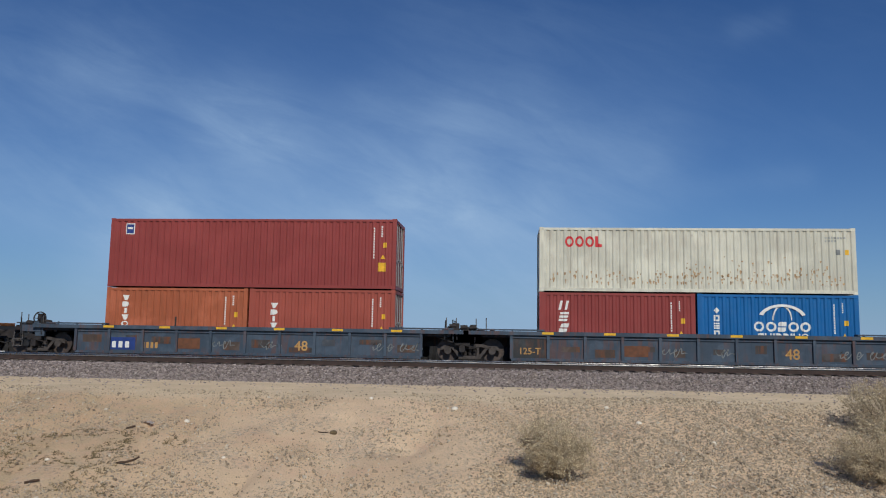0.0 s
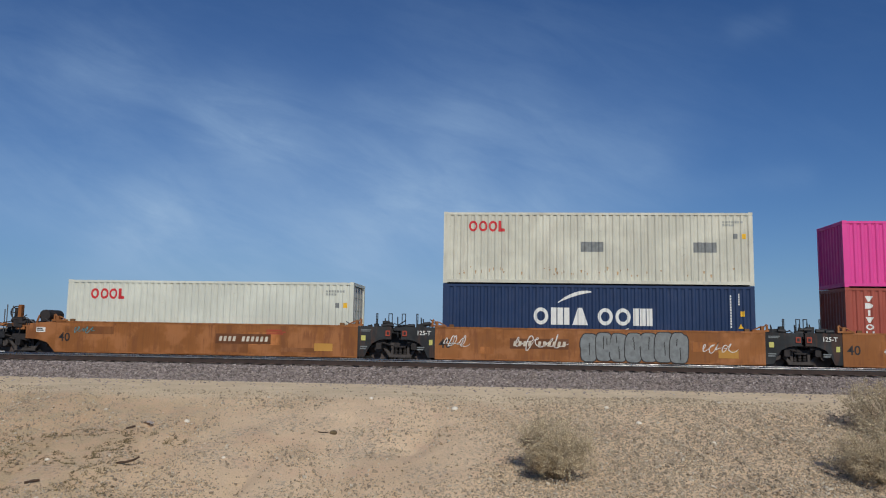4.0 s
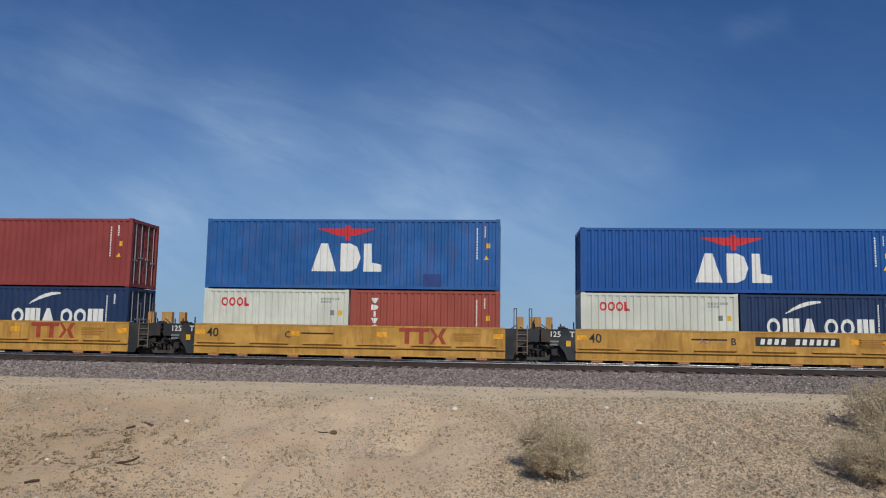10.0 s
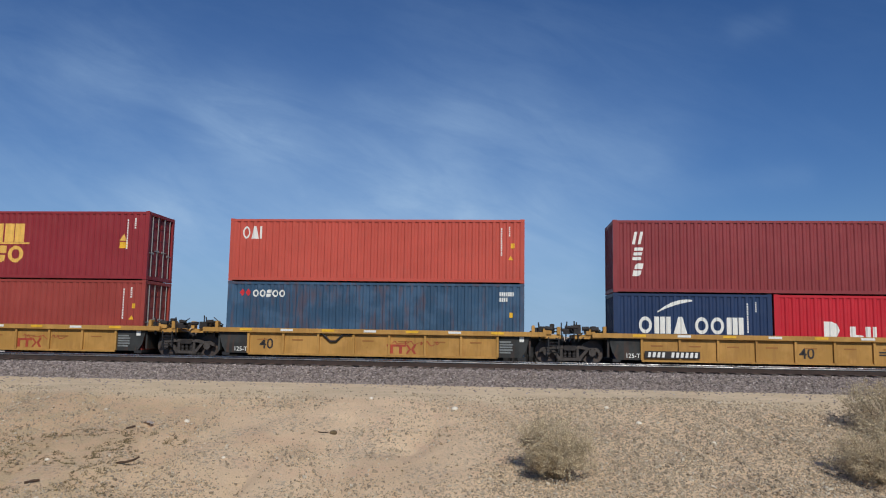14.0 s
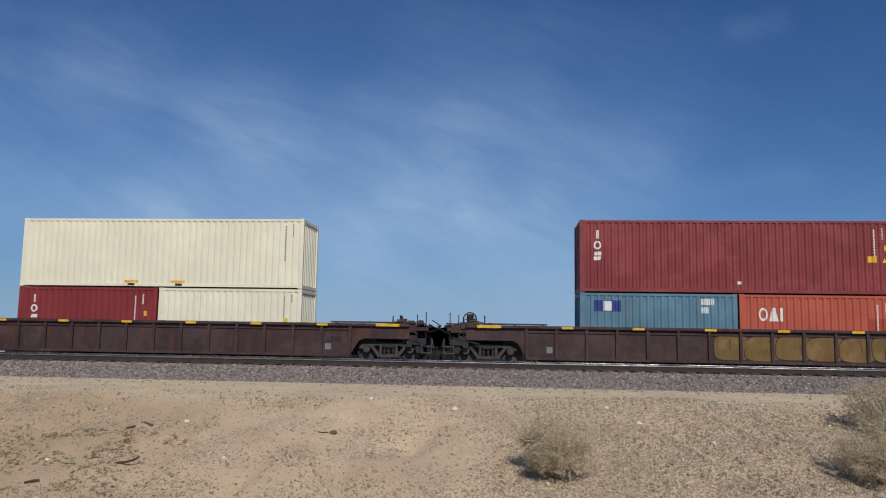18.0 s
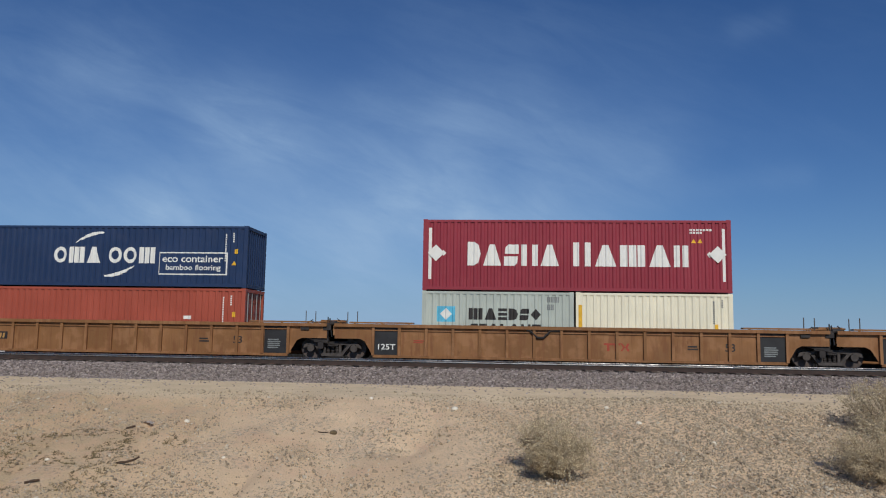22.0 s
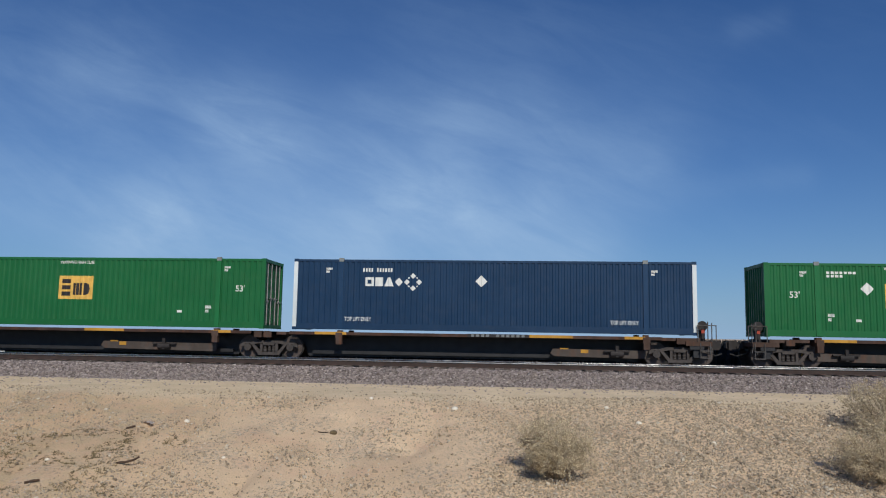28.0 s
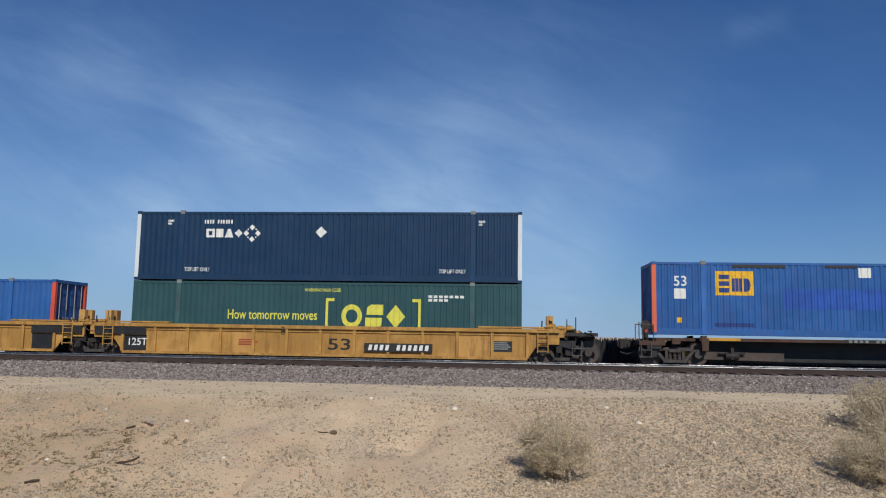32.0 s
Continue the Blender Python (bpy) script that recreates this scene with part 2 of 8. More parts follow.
def bevel_box(bm, x0, x1, y0, y1, z0, z1, c=0.01):
    """A box whose long edges are chamfered by c."""
    ring = [(x0 + c, z0), (x1 - c, z0), (x1, z0 + c), (x1, z1 - c), (x1 - c, z1), (x0 + c, z1), (x0, z1 - c), (x0, z0 + c)]
    prism(bm, ring, y0, y1)


def prism(bm, pts, y0, y1):
    """A polygon in x and z (anticlockwise from the front), from y0 to y1."""
    a = [bm.verts.new((x, y0, z)) for x, z in pts]
    b = [bm.verts.new((x, y1, z)) for x, z in pts]
    n = len(pts)
    bm.faces.new(a)
    bm.faces.new(b[::-1])
    for i in range(n):
        bm.faces.new((a[i], b[i], b[(i + 1) % n], a[(i + 1) % n]))


def prism_x(bm, pts, x0, x1):
    """A polygon in y and z, from x0 to x1."""
    a = [bm.verts.new((x0, y, z)) for y, z in pts]
    b = [bm.verts.new((x1, y, z)) for y, z in pts]
    n = len(pts)
    bm.faces.new(a[::-1])
    bm.faces.new(b)
    for i in range(n):
        bm.faces.new((a[i], a[(i + 1) % n], b[(i + 1) % n], b[i]))


def tube(bm, p, q, r0, r1=None, n=8):
    p, q = Vector(p), Vector(q)
    r1 = r0 if r1 is None else r1
    d = (q - p).normalized()
    s = d.orthogonal().normalized()
    t = d.cross(s)
    a, b = [], []
    for i in range(n):
        w = s * math.cos(2 * math.pi * i / n) + t * math.sin(2 * math.pi * i / n)
        a.append(bm.verts.new(p + w * r0)), b.append(bm.verts.new(q + w * r1))
    for i in range(n):
        j = (i + 1) % n
        bm.faces.new((a[i], a[j], b[j], b[i]))
    bm.faces.new(a[::-1]), bm.faces.new(b)


def ring(bm, cx, y0, y1, cz, r0, r1, n=20, a0=0.0, a1=360.0, sx=1.0):
    """An annulus facing along y; part of one between two angles."""
    full = a1 - a0 >= 360
    k = n if full else n + 1
    loops = []
    for r, y in ((r0, y0), (r1, y0), (r1, y1), (r0, y1)):
        loops.append([bm.verts.new((cx + sx * r * math.cos(radians(a0 + (a1 - a0) * i / n)), y, cz + r * math.sin(radians(a0 + (a1 - a0) * i / n)))) for i in range(k)])
    for i in range(n):
        j = (i + 1) % k
        for m in range(4):
            o = (m + 1) % 4
            bm.faces.new((loops[m][i], loops[m][j], loops[o][j], loops[o][i]))
    if not full:
        bm.faces.new([l[0] for l in loops]), bm.faces.new([l[-1] for l in loops[::-1]])


def mesh_of(key, build, smooth=False):
    """A mesh made once by build(bm) and shared by all its users; its one slot is filled per object."""
    if key not in MESHES:
        bm = bmesh.new()
        build(bm)
        bmesh.ops.recalc_face_normals(bm, faces=bm.faces)
        me = bpy.data.meshes.new(str(key[0]) if isinstance(key, tuple) else key)
        bm.to_mesh(me)
        bm.free()
        me.materials.append(None)
        if smooth:
            me.polygons.foreach_set("use_smooth", [True] * len(me.polygons))
        MESHES[key] = me
    return MESHES[key]


def piece(name, key, build, mat, parent=None, at=(0, 0, 0), label="", smooth=False, turn=0):
    ob = new(name, mesh_of(key, build, smooth))
    ob.material_slots[0].link = "OBJECT"
    ob.material_slots[0].material = mat
    ob.matrix_basis = pose(*at, 0, 0, turn)
    if parent:
        ob.parent = parent
    if label:
        tagged(ob, label)
    LAID.append(ob)
    return ob


def thing(name, label, category, group="", kind="", at=(0, 0, 0)):
    ob = new(name)
    ob.empty_display_size = 0.2
    ob.matrix_basis = pose(*at)
    return tagged(ob, label, category, group, kind)


def lettering(text, height, width=None, bold=0.012):
    """Characters of the built-in font as a flat mesh in x and z, its lower left corner at the origin."""
    key = ("lettering", text, height, width)
    if key not in MESHES:
        cu = bpy.data.curves.new("text", "FONT")
        cu.body, cu.size, cu.extrude, cu.offset, cu.resolution_u = text, 1.0, 0.002, bold, 3
        ob = bpy.data.objects.new("text", cu)
        scene.collection.objects.link(ob)
        bpy.context.view_layer.update()
        me = bpy.data.meshes.new_from_object(ob.evaluated_get(bpy.context.evaluated_depsgraph_get()))
        bpy.data.objects.remove(ob)
        co = np.empty(len(me.vertices) * 3)
        me.vertices.foreach_get("co", co)
        co = co.reshape(-1, 3)
        lo, hi = co.min(0), co.max(0)
        k = height / (hi[1] - lo[1])
        kx = k if width is None else width / (hi[0] - lo[0])
        co = np.stack([(co[:, 0] - lo[0]) * kx, -co[:, 2] * 0.5, (co[:, 1] - lo[1]) * k], 1)
        me.vertices.foreach_set("co", co.ravel())
        me.materials.clear()
        me.materials.append(None)
        MESHES[key] = me
    return MESHES[key]


def text_part(name, text, height, mat, parent, at, width=None):
    ob = new(name, lettering(text, height, width))
    ob.material_slots[0].link = "OBJECT"
    ob.material_slots[0].material = mat
    ob.matrix_basis = pose(*at)
    ob.parent = parent
    LAID.append(ob)
    return ob

# ------------------------------------------------------------ ground and track
TRACK_Y = 1.219
NEAR_Y, NEAR_Z = TRACK_Y - 4.30, 0.15      # the empty track on the near side stands a little higher
RUN = 760.0
rng = np.random.default_rng(7)


def bank(y):
    """Height of the desert floor across the line: track bed, service road, bank down to the wash, and up to the eye."""
    return float(np.interp(y, (-2400, -40, -30, -27, -21, -17.5, -14.4, -7.2, -6.4, -5.5, -4.9, 6, 2400), (-0.5, -0.5, -0.5, -0.6, -2.6, -2.85, -2.42, -0.90, -0.74, -0.565, -0.66, -0.68, -0.6)))


def ground_height(x, y):
    z = bank(y)
    if -25 < y < -5.6:
        w = min(1.0, (y + 25) / 3, (-5.6 - y) / 2.4)
        z += w * (0.16 * noise.noise((x * 0.22, y * 0.2, 0.3)) + 0.07 * noise.noise((x * 0.7, y * 0.55, 4.1)) + 0.03 * noise.noise((x * 2.1, y * 1.9, 8.2)))
        gully = abs(noise.noise((x * 0.42 + 0.25 * y * 0.3, y * 0.09, 2.7)))
        z -= 0.16 * w * max(0.0, 1 - gully * 9) * min(1, max(0, (-7.2 - y) / 2))
    return z


def sheet(name, xs, ys, height, mat):
    v = [(x, y, height(x, y)) for y in ys for x in xs]
    nx = len(xs)
    f = [(j * nx + i, j * nx + i + 1, (j + 1) * nx + i + 1, (j + 1) * nx + i) for j in range(len(ys) - 1) for i in range(nx - 1)]
    me = bpy.data.meshes.new(name)
    me.from_pydata(v, [], f)
    me.polygons.foreach_set("use_smooth", [True] * len(f))
    me.materials.append(mat)
    return new(name, me)


GROUND = ground_material()


def build_ground():
    near = np.arange(-26, 22.01, 0.16)
    xs = np.concatenate([-np.geomspace(2400, 27, 30), near, np.geomspace(23, 2400, 30)])
    ys = np.concatenate([-np.geomspace(2400, 34, 20), np.arange(-32, -18, 0.8), np.arange(-18, -2.2, 0.16), np.arange(-2.0, 11, 0.4), np.geomspace(12, 2400, 26)])
    ob = sheet("ground", xs.tolist(), ys.tolist(), ground_height, GROUND)
    tagged(ob, "sandy desert ground with a washed gravel bank below the track", "ground", kind="structure")


STONE = np.array([(-1, -1, -1), (1, -1, -1), (1, 1, -1), (-1, 1, -1), (-1, -1, 1), (1, -1, 1), (1, 1, 1), (-1, 1, 1)], float)
STONE_F = np.array([(3, 2, 1, 0), (4, 5, 6, 7), (0, 1, 5, 4), (1, 2, 6, 5), (2, 3, 7, 6), (3, 0, 4, 7)])


def stones(name, places, sizes, mat, label, flat=0.7):
    """Many broken stones in one mesh: each a tumbled, uneven block."""
    n = len(places)
    v = STONE[None] * (0.5 + 0.28 * rng.random((n, 8, 1))) + 0.16 * rng.normal(size=(n, 8, 3))
    v *= np.stack([0.6 + 0.6 * rng.random(n), 0.6 + 0.6 * rng.random(n), flat * (0.5 + 0.5 * rng.random(n))], 1)[:, None]
    a, b = rng.random(n) * 6.28, (rng.random(n) - 0.5) * 1.2
    ca, sa, cb, sb = np.cos(a), np.sin(a), np.cos(b), np.sin(b)
    x, y, z = v[..., 0], v[..., 1], v[..., 2]
    y, z = y * cb[:, None] - z * sb[:, None], y * sb[:, None] + z * cb[:, None]
    x, y = x * ca[:, None] - y * sa[:, None], x * sa[:, None] + y * ca[:, None]
    v = np.stack([x, y, z], 2) * np.asarray(sizes)[:, None, None] + np.asarray(places)[:, None]
    f = (STONE_F[None] + 8 * np.arange(n)[:, None, None]).reshape(-1, 4)
    me = bpy.data.meshes.new(name)
    me.from_pydata(v.reshape(-1, 3).tolist(), [], f.tolist())
    me.materials.append(mat)
    return tagged(new(name, me), label, "stones", kind="stuff")


def ballast_height(y):
    """The shared bed of both tracks, from the near shoulder to the far one."""
    return float(np.interp(y, (-5.75, -5.40, -4.78, -4.55, -1.75, -1.3, -0.2, 2.6, 3.0, 5.0, 5.5), (-0.72, -0.53, -0.17, -0.11, -0.10, -0.14, -0.21, -0.205, -0.39, -0.68, -0.82)))


BALLAST = stone_material("ballast_stone", ((98, 87, 83), (150, 137, 131), (172, 159, 152), (122, 110, 105), (198, 186, 177)))
PEBBLE = stone_material("desert_pebble", ((126, 113, 94), (174, 157, 131), (194, 177, 149), (152, 138, 116), (186, 169, 143), (214, 202, 180)))


def build_track():
    n = Nodes("ballast_bed")
    vor = n.add("ShaderNodeTexVoronoi")
    vor.inputs["Scale"].default_value = 17
    n.to(n.place, vor.inputs["Vector"])
    tone = n.add("ShaderNodeSeparateColor")
    n.to(vor.outputs["Color"], tone.inputs[0])
    sep = n.add("ShaderNodeSeparateXYZ")
    n.to(n.place, sep.inputs[0])
    # the bed is darker in a strip along the train's track
    track_strip = n.ramp(n.math("ADD", n.math("ABSOLUTE", n.math("ADD", sep.outputs[1], -TRACK_Y), 0.0), n.math("MULTIPLY", n.noise(2.0, 4), 0.16)), 1.40, 1.60, 0.7, 0.0)
    dry = n.mix(n.ramp(tone.outputs[0], 0, 1), lin(92, 83, 77), lin(158, 146, 136))
    bed_mat = n.finish(n.mix(track_strip, dry, n.mix(n.ramp(tone.outputs[0], 0, 1), lin(40, 35, 32), lin(66, 58, 52))), 0.95, vor.outputs["Distance"], 0.9, 0.06)
    xs = np.concatenate([[-RUN, -300, -120], np.arange(-60, 60.1, 2.0), [120, 300, RUN]]).tolist()
    ys = [-5.75, -5.4, -5.1, -4.78, -4.55, -4.0, -3.1, -2.2, -1.75, -1.3, -0.8, -0.2, 0.6, 1.2, 2.0, 2.6, 3.0, 4.0, 5.0, 5.5]
    bed = sheet("ballast", xs, ys, lambda x, y: ballast_height(y), bed_mat)
    tagged(bed, "grey crushed-stone ballast bed under both tracks", "ballast", kind="structure")
    m = 20000
    px, py = rng.uniform(-22, 20, m), np.concatenate([rng.uniform(-5.62, -4.25, m - 3000), rng.uniform(-4.25, -1.6, 3000)])
    pz = np.array([ballast_height(y) for y in py]) + 0.008
    stones("ballast_stones", np.stack([px, py, pz], 1), rng.uniform(0.022, 0.052, m), BALLAST, "grey broken ballast stones beside the rail", 0.9)
    m = 900
    px, py = rng.uniform(-24, 20, m), -5.5 - np.abs(rng.normal(0, 0.45, m))
    stones("stray_ballast", np.stack([px, py, [ground_height(x, y) for x, y in zip(px, py)]], 1), rng.uniform(0.02, 0.05, m), BALLAST, "stray ballast stones on the service road")
    m = 100000
    py = rng.uniform(-16.5, -6.5, m)
    px = rng.uniform(-1, 1, m) * (30.4 + py) * 0.66 - 0.06 * (30.4 + py)
    keep = rng.random(m) < np.clip(0.20 + 0.62 * np.clip((px + 1.0) / 2.5, 0, 1) + 0.55 * np.array([noise.noise((x * 0.5, y * 0.5, 1.5)) for x, y in zip(px, py)]), 0.05, 1)
    px, py = px[keep], py[keep]
    stones("pebbles", np.stack([px, py, [ground_height(x, y) + 0.008 for x, y in zip(px, py)]], 1), rng.uniform(0.011, 0.030, len(px)) * (1 + 1.1 * (rng.random(len(px)) < 0.07)), PEBBLE, "loose pale pebbles and grit on the desert bank", 1.15)
    rail_prof = ((-0.07, -0.19), (0.07, -0.19), (0.07, -0.175), (0.012, -0.15), (0.010, -0.05), (0.036, -0.035), (0.036, -0.008), (0.028, 0.0), (-0.028, 0.0), (-0.036, -0.008), (-0.036, -0.035), (-0.010, -0.05), (-0.012, -0.15), (-0.07, -0.175))
    rust = plain("rusty_rail_steel", (60, 47, 41), 0.85, 0.0, 0.25, 4)
    shine = plain("polished_rail_steel", (196, 192, 186), 0.26, 1.0, 0.05, 0.6, 0.0)
    head = ((-0.038, -0.040), (0.038, -0.040), (0.038, -0.014), (0.034, -0.006), (0.026, -0.0005), (0.014, 0.003), (-0.014, 0.003), (-0.026, -0.0005), (-0.034, -0.006), (-0.038, -0.014))
    tie_mat = plain("weathered_tie", (86, 78, 70), 0.9, 0.0, 0.3, 3, 0.4)
    plate_mat = plain("rusty_tie_plate", (84, 62, 52), 0.8, 0.2, 0.3, 6)
    for yc, zc, what in ((TRACK_Y, 0.0, "under the train"), (NEAR_Y, NEAR_Z, "on the empty near track")):
        for side in (-1, 1):
            r = thing("rail", "rusty steel rail with a polished head " + what, "rail", "rails", "structure", (0, yc + side * 0.7525, zc))
            piece("rail_body", "rail_body", lambda bm: prism_x(bm, rail_prof, -RUN, RUN), rust, r)
            piece("running_surface", "running_surface", lambda bm: prism_x(bm, head, -RUN, RUN), shine, r, label="polished rail head")
        ties = thing("railway_ties", "weathered timber ties " + what, "railway ties", kind="structure")
        for i in range(-42, 38):
            piece("tie", "tie", lambda bm: bevel_box(bm, -0.11, 0.11, -1.29, 1.29, -0.37, -0.19, 0.012), tie_mat, ties, (i * 0.55, yc, zc), turn=rng.normal(0, 0.4))
    for i in range(-40, 40):
        piece("tie_plate", "tie_plate", lambda bm: bevel_box(bm, -0.10, 0.10, -0.18, 0.18, -0.19, -0.172, 0.004), plate_mat, ties, (i * 0.55, NEAR_Y - 0.7525, NEAR_Z))
    for x, w in ((-20.63, 0.17), (-20.34, 0.22)):
        o = piece("marker_block", ("marker_block", w), lambda bm: bevel_box(bm, -w / 2, w / 2, -0.06, 0.06, 0.0, 0.30, 0.015), WHITE, None, (x, -1.2, ballast_height(-1.2) - 0.01))
        tagged(o, "small white painted marker block between the tracks", "marker", "marker blocks")


build_ground()
build_track()

# ------------------------------------------------------------ shipping containers
WIDE = 2.438
MARK_Y = -WIDE / 2 - 0.004


def wave(a, b, pitch, depth):
    """Trapezoid corrugation from a to b: (along, in) with in = 0 on the outer flats."""
    n = max(1, round((b - a) / pitch))
    p = (b - a) / n
    pts = []
    for i in range(n):
        s = a + i * p
        pts += [(s, 0), (s + p * 0.34, 0), (s + p * 0.52, depth), (s + p * 0.84, depth)]
    return pts + [(b, 0)]


def side_pitch(length):
    return 0.235 if length > 16 else 0.278


def side_depth(length):
    return 0.026 if length > 16 else 0.036


def corrugated_side(bm, length, h, pitch, sign):
    pts = wave(-length / 2 + 0.16, length / 2 - 0.16, pitch, side_depth(length))
    z0, z1 = 0.15, h - 0.11
    lo = [bm.verts.new((x, sign * (WIDE / 2 - 0.008 - d), z0)) for x, d in pts]
    hi = [bm.verts.new((x, sign * (WIDE / 2 - 0.008 - d), z1)) for x, d in pts]
    back = [bm.verts.new((x, sign * (WIDE / 2 - 0.06), z)) for x, z in ((pts[0][0], z0), (pts[-1][0], z0), (pts[-1][0], z1), (pts[0][0], z1))]
    for i in range(len(pts) - 1):
        bm.faces.new((lo[i], lo[i + 1], hi[i + 1], hi[i]))
    bm.faces.new(back)


def corrugated_end(bm, h):
    pts = wave(-WIDE / 2 + 0.14, WIDE / 2 - 0.14, 0.27, 0.045)
    z0, z1 = 0.16, h - 0.12
    lo = [bm.verts.new((-0.03 - d, y, z0)) for y, d in pts]
    hi = [bm.verts.new((-0.03 - d, y, z1)) for y, d in pts]
    for i in range(len(pts) - 1):
        bm.faces.new((lo[i], lo[i + 1], hi[i + 1], hi[i]))
    b = [bm.verts.new(c) for c in ((-0.10, pts[0][0], z0), (-0.10, pts[-1][0], z0), (-0.10, pts[-1][0], z1), (-0.10, pts[0][0], z1))]
    bm.faces.new(b)


def door_leaf(bm, h):
    """One door leaf hinged at y = 0, with two pressed ribs; it faces +x."""
    w = WIDE / 2 - 0.10
    z0, z1 = 0.17, h - 0.15
    box(bm, -0.15, -0.105, 0.0, w - 0.006, z0, z1)
    k = 5
    for i in range(k):
        a = z0 + (z1 - z0) * (i + 0.12) / k
        b = z0 + (z1 - z0) * (i + 0.88) / k
        box(bm, -0.105, -0.085, 0.10, w - 0.10, a, b)


def container(length, h, rgb, label, marks=(), right="doors", wear=0.25, post=None, long_body=False, end_post=None):
    """A steel box of true ISO parts on an Empty at its base centre. long_body: a domestic 53-foot box with lifting posts inboard."""
    c = thing("shipping_container", label, "shipping container", "containers on the train")
    mat = paint(rgb, wear)
    frame_mat = paint(post, wear + 0.1) if post else mat
    end_mat = paint(end_post, 0.3) if end_post else frame_mat
    pitch = side_pitch(length)
    L = length / 2
    for sign, nm in ((-1, "side_panel"), (1, "side_panel")):
        piece(nm, ("side_panel", length, h, pitch, sign), lambda bm: corrugated_side(bm, length, h, pitch, sign), mat, c)
    for sign in (-1, 1):
        piece("top_rail", ("top_rail", length, sign), lambda bm: bevel_box(bm, -L + 0.16, L - 0.16, sign * WIDE / 2 - (0.08 if sign > 0 else 0), sign * WIDE / 2 + (0.08 if sign < 0 else 0), -0.115, -0.020, 0.008), frame_mat, c, (0, 0, h))
        piece("bottom_rail", ("bottom_rail", length, sign), lambda bm: bevel_box(bm, -L + 0.16, L - 0.16, sign * WIDE / 2 - (0.06 if sign > 0 else 0), sign * WIDE / 2 + (0.06 if sign < 0 else 0), 0.030, 0.27 if long_body else 0.155, 0.008), frame_mat, c)

    def roof(bm):
        box(bm, -L + 0.05, L - 0.05, -WIDE / 2 + 0.03, WIDE / 2 - 0.03, -0.055, -0.033)
        k = int(length / 0.42)
        for i in range(k):
            x = -L + 0.3 + (length - 0.6) * (i + 0.5) / k
            box(bm, x - 0.09, x + 0.09, -WIDE / 2 + 0.09, WIDE / 2 - 0.09, -0.034, -0.012)

    def floor(bm):
        box(bm, -L + 0.05, L - 0.05, -WIDE / 2 + 0.05, WIDE / 2 - 0.05, 0.12, 0.15)

    piece("roof", ("roof", length), roof, mat, c, (0, 0, h))
    piece("underframe", ("underframe", length), floor, STEEL, c)
    ends = [(-1, L), (1, L)]
    for sx, xx in ends:
        for sy in (-1, 1):
            piece("corner_post", ("corner_post", h, sy, sx), lambda bm: bevel_box(bm, min(0, -sx * 0.165), max(0, -sx * 0.165), min(0, -sy * 0.15), max(0, -sy * 0.15), 0.12, h - 0.12, 0.012), end_mat, c, (sx * xx, sy * (WIDE / 2 - 0.002), 0))
            for z in (0.0, h - 0.118):
                piece("corner_casting", ("corner_casting", sx, sy), lambda bm: bevel_box(bm, min(0, -sx * 0.178), max(0, -sx * 0.178), min(0, -sy * 0.162), max(0, -sy * 0.162), 0, 0.118, 0.012), frame_mat, c, (sx * (xx + 0.002), sy * (WIDE / 2 + 0.002), z))
        for z0, z1 in ((0.01, 0.165), (h - 0.15, h - 0.01)):
            piece("end_rail", ("end_rail", round(z1 - z0, 3)), lambda bm: bevel_box(bm, -0.05, 0.05, -WIDE / 2 + 0.16, WIDE / 2 - 0.16, 0, z1 - z0, 0.006), frame_mat, c, (sx * (xx - 0.055), 0, z0))
        is_door = (right == "doors") == (sx > 0)
        if is_door:
            for sy in (-1, 1):
                d = piece("door", ("door", h), lambda bm: door_leaf(bm, h), mat, c, (sx * xx, 0, 0), turn=0 if sx > 0 else 180)
                d.matrix_basis = pose(sx * xx, sy * (WIDE / 2 - 0.10), 0, 0, 0, 0 if sx > 0 else 180) @ Matrix.Scale(-sy * sx, 4, (0, 1, 0))
                for y in (0.32, 0.82):
                    piece("locking_bar", ("locking_bar", h), lambda bm: tube(bm, (0, 0, 0.10), (0, 0, h - 0.08), 0.021, n=6), ROD, d, (-0.030, y, 0), "galvanised locking bar")
                    piece("handle", ("lock_handle",), lambda bm: (box(bm, -0.012, 0.02, -0.02, 0.38, -0.02, 0.02), box(bm, -0.02, 0.012, 0.30, 0.36, -0.05, 0.05)), ROD, d, (-0.025, y - 0.2, 1.15 + 0.12 * (y > 0.5)))
        else:
            e = piece("end_wall", ("end_wall", h), lambda bm: corrugated_end(bm, h), mat, c, (sx * xx, 0, 0), turn=0 if sx > 0 else 180)
    if long_body:
        post_mat = paint(tuple(min(240, int(v * 1.07 + 4)) for v in rgb), wear + 0.15)
        for x in (-6.096, 6.096):
            for sy in (-1, 1):
                piece("lifting_post", ("lifting_post", h, sy), lambda bm: bevel_box(bm, -0.09, 0.09, -0.02, 0.02, 0.05, h, 0.008), post_mat, c, (x, sy * (WIDE / 2 + 0.004), 0))
            piece("lifting_pocket", ("lifting_pocket",), lambda bm: bevel_box(bm, -0.10, 0.10, -0.03, 0.05, -0.11, 0.035, 0.01), GREYM, c, (x, -WIDE / 2 - 0.004, h))
    for m in marks:
        mark(c, length, h, *m)
    return c


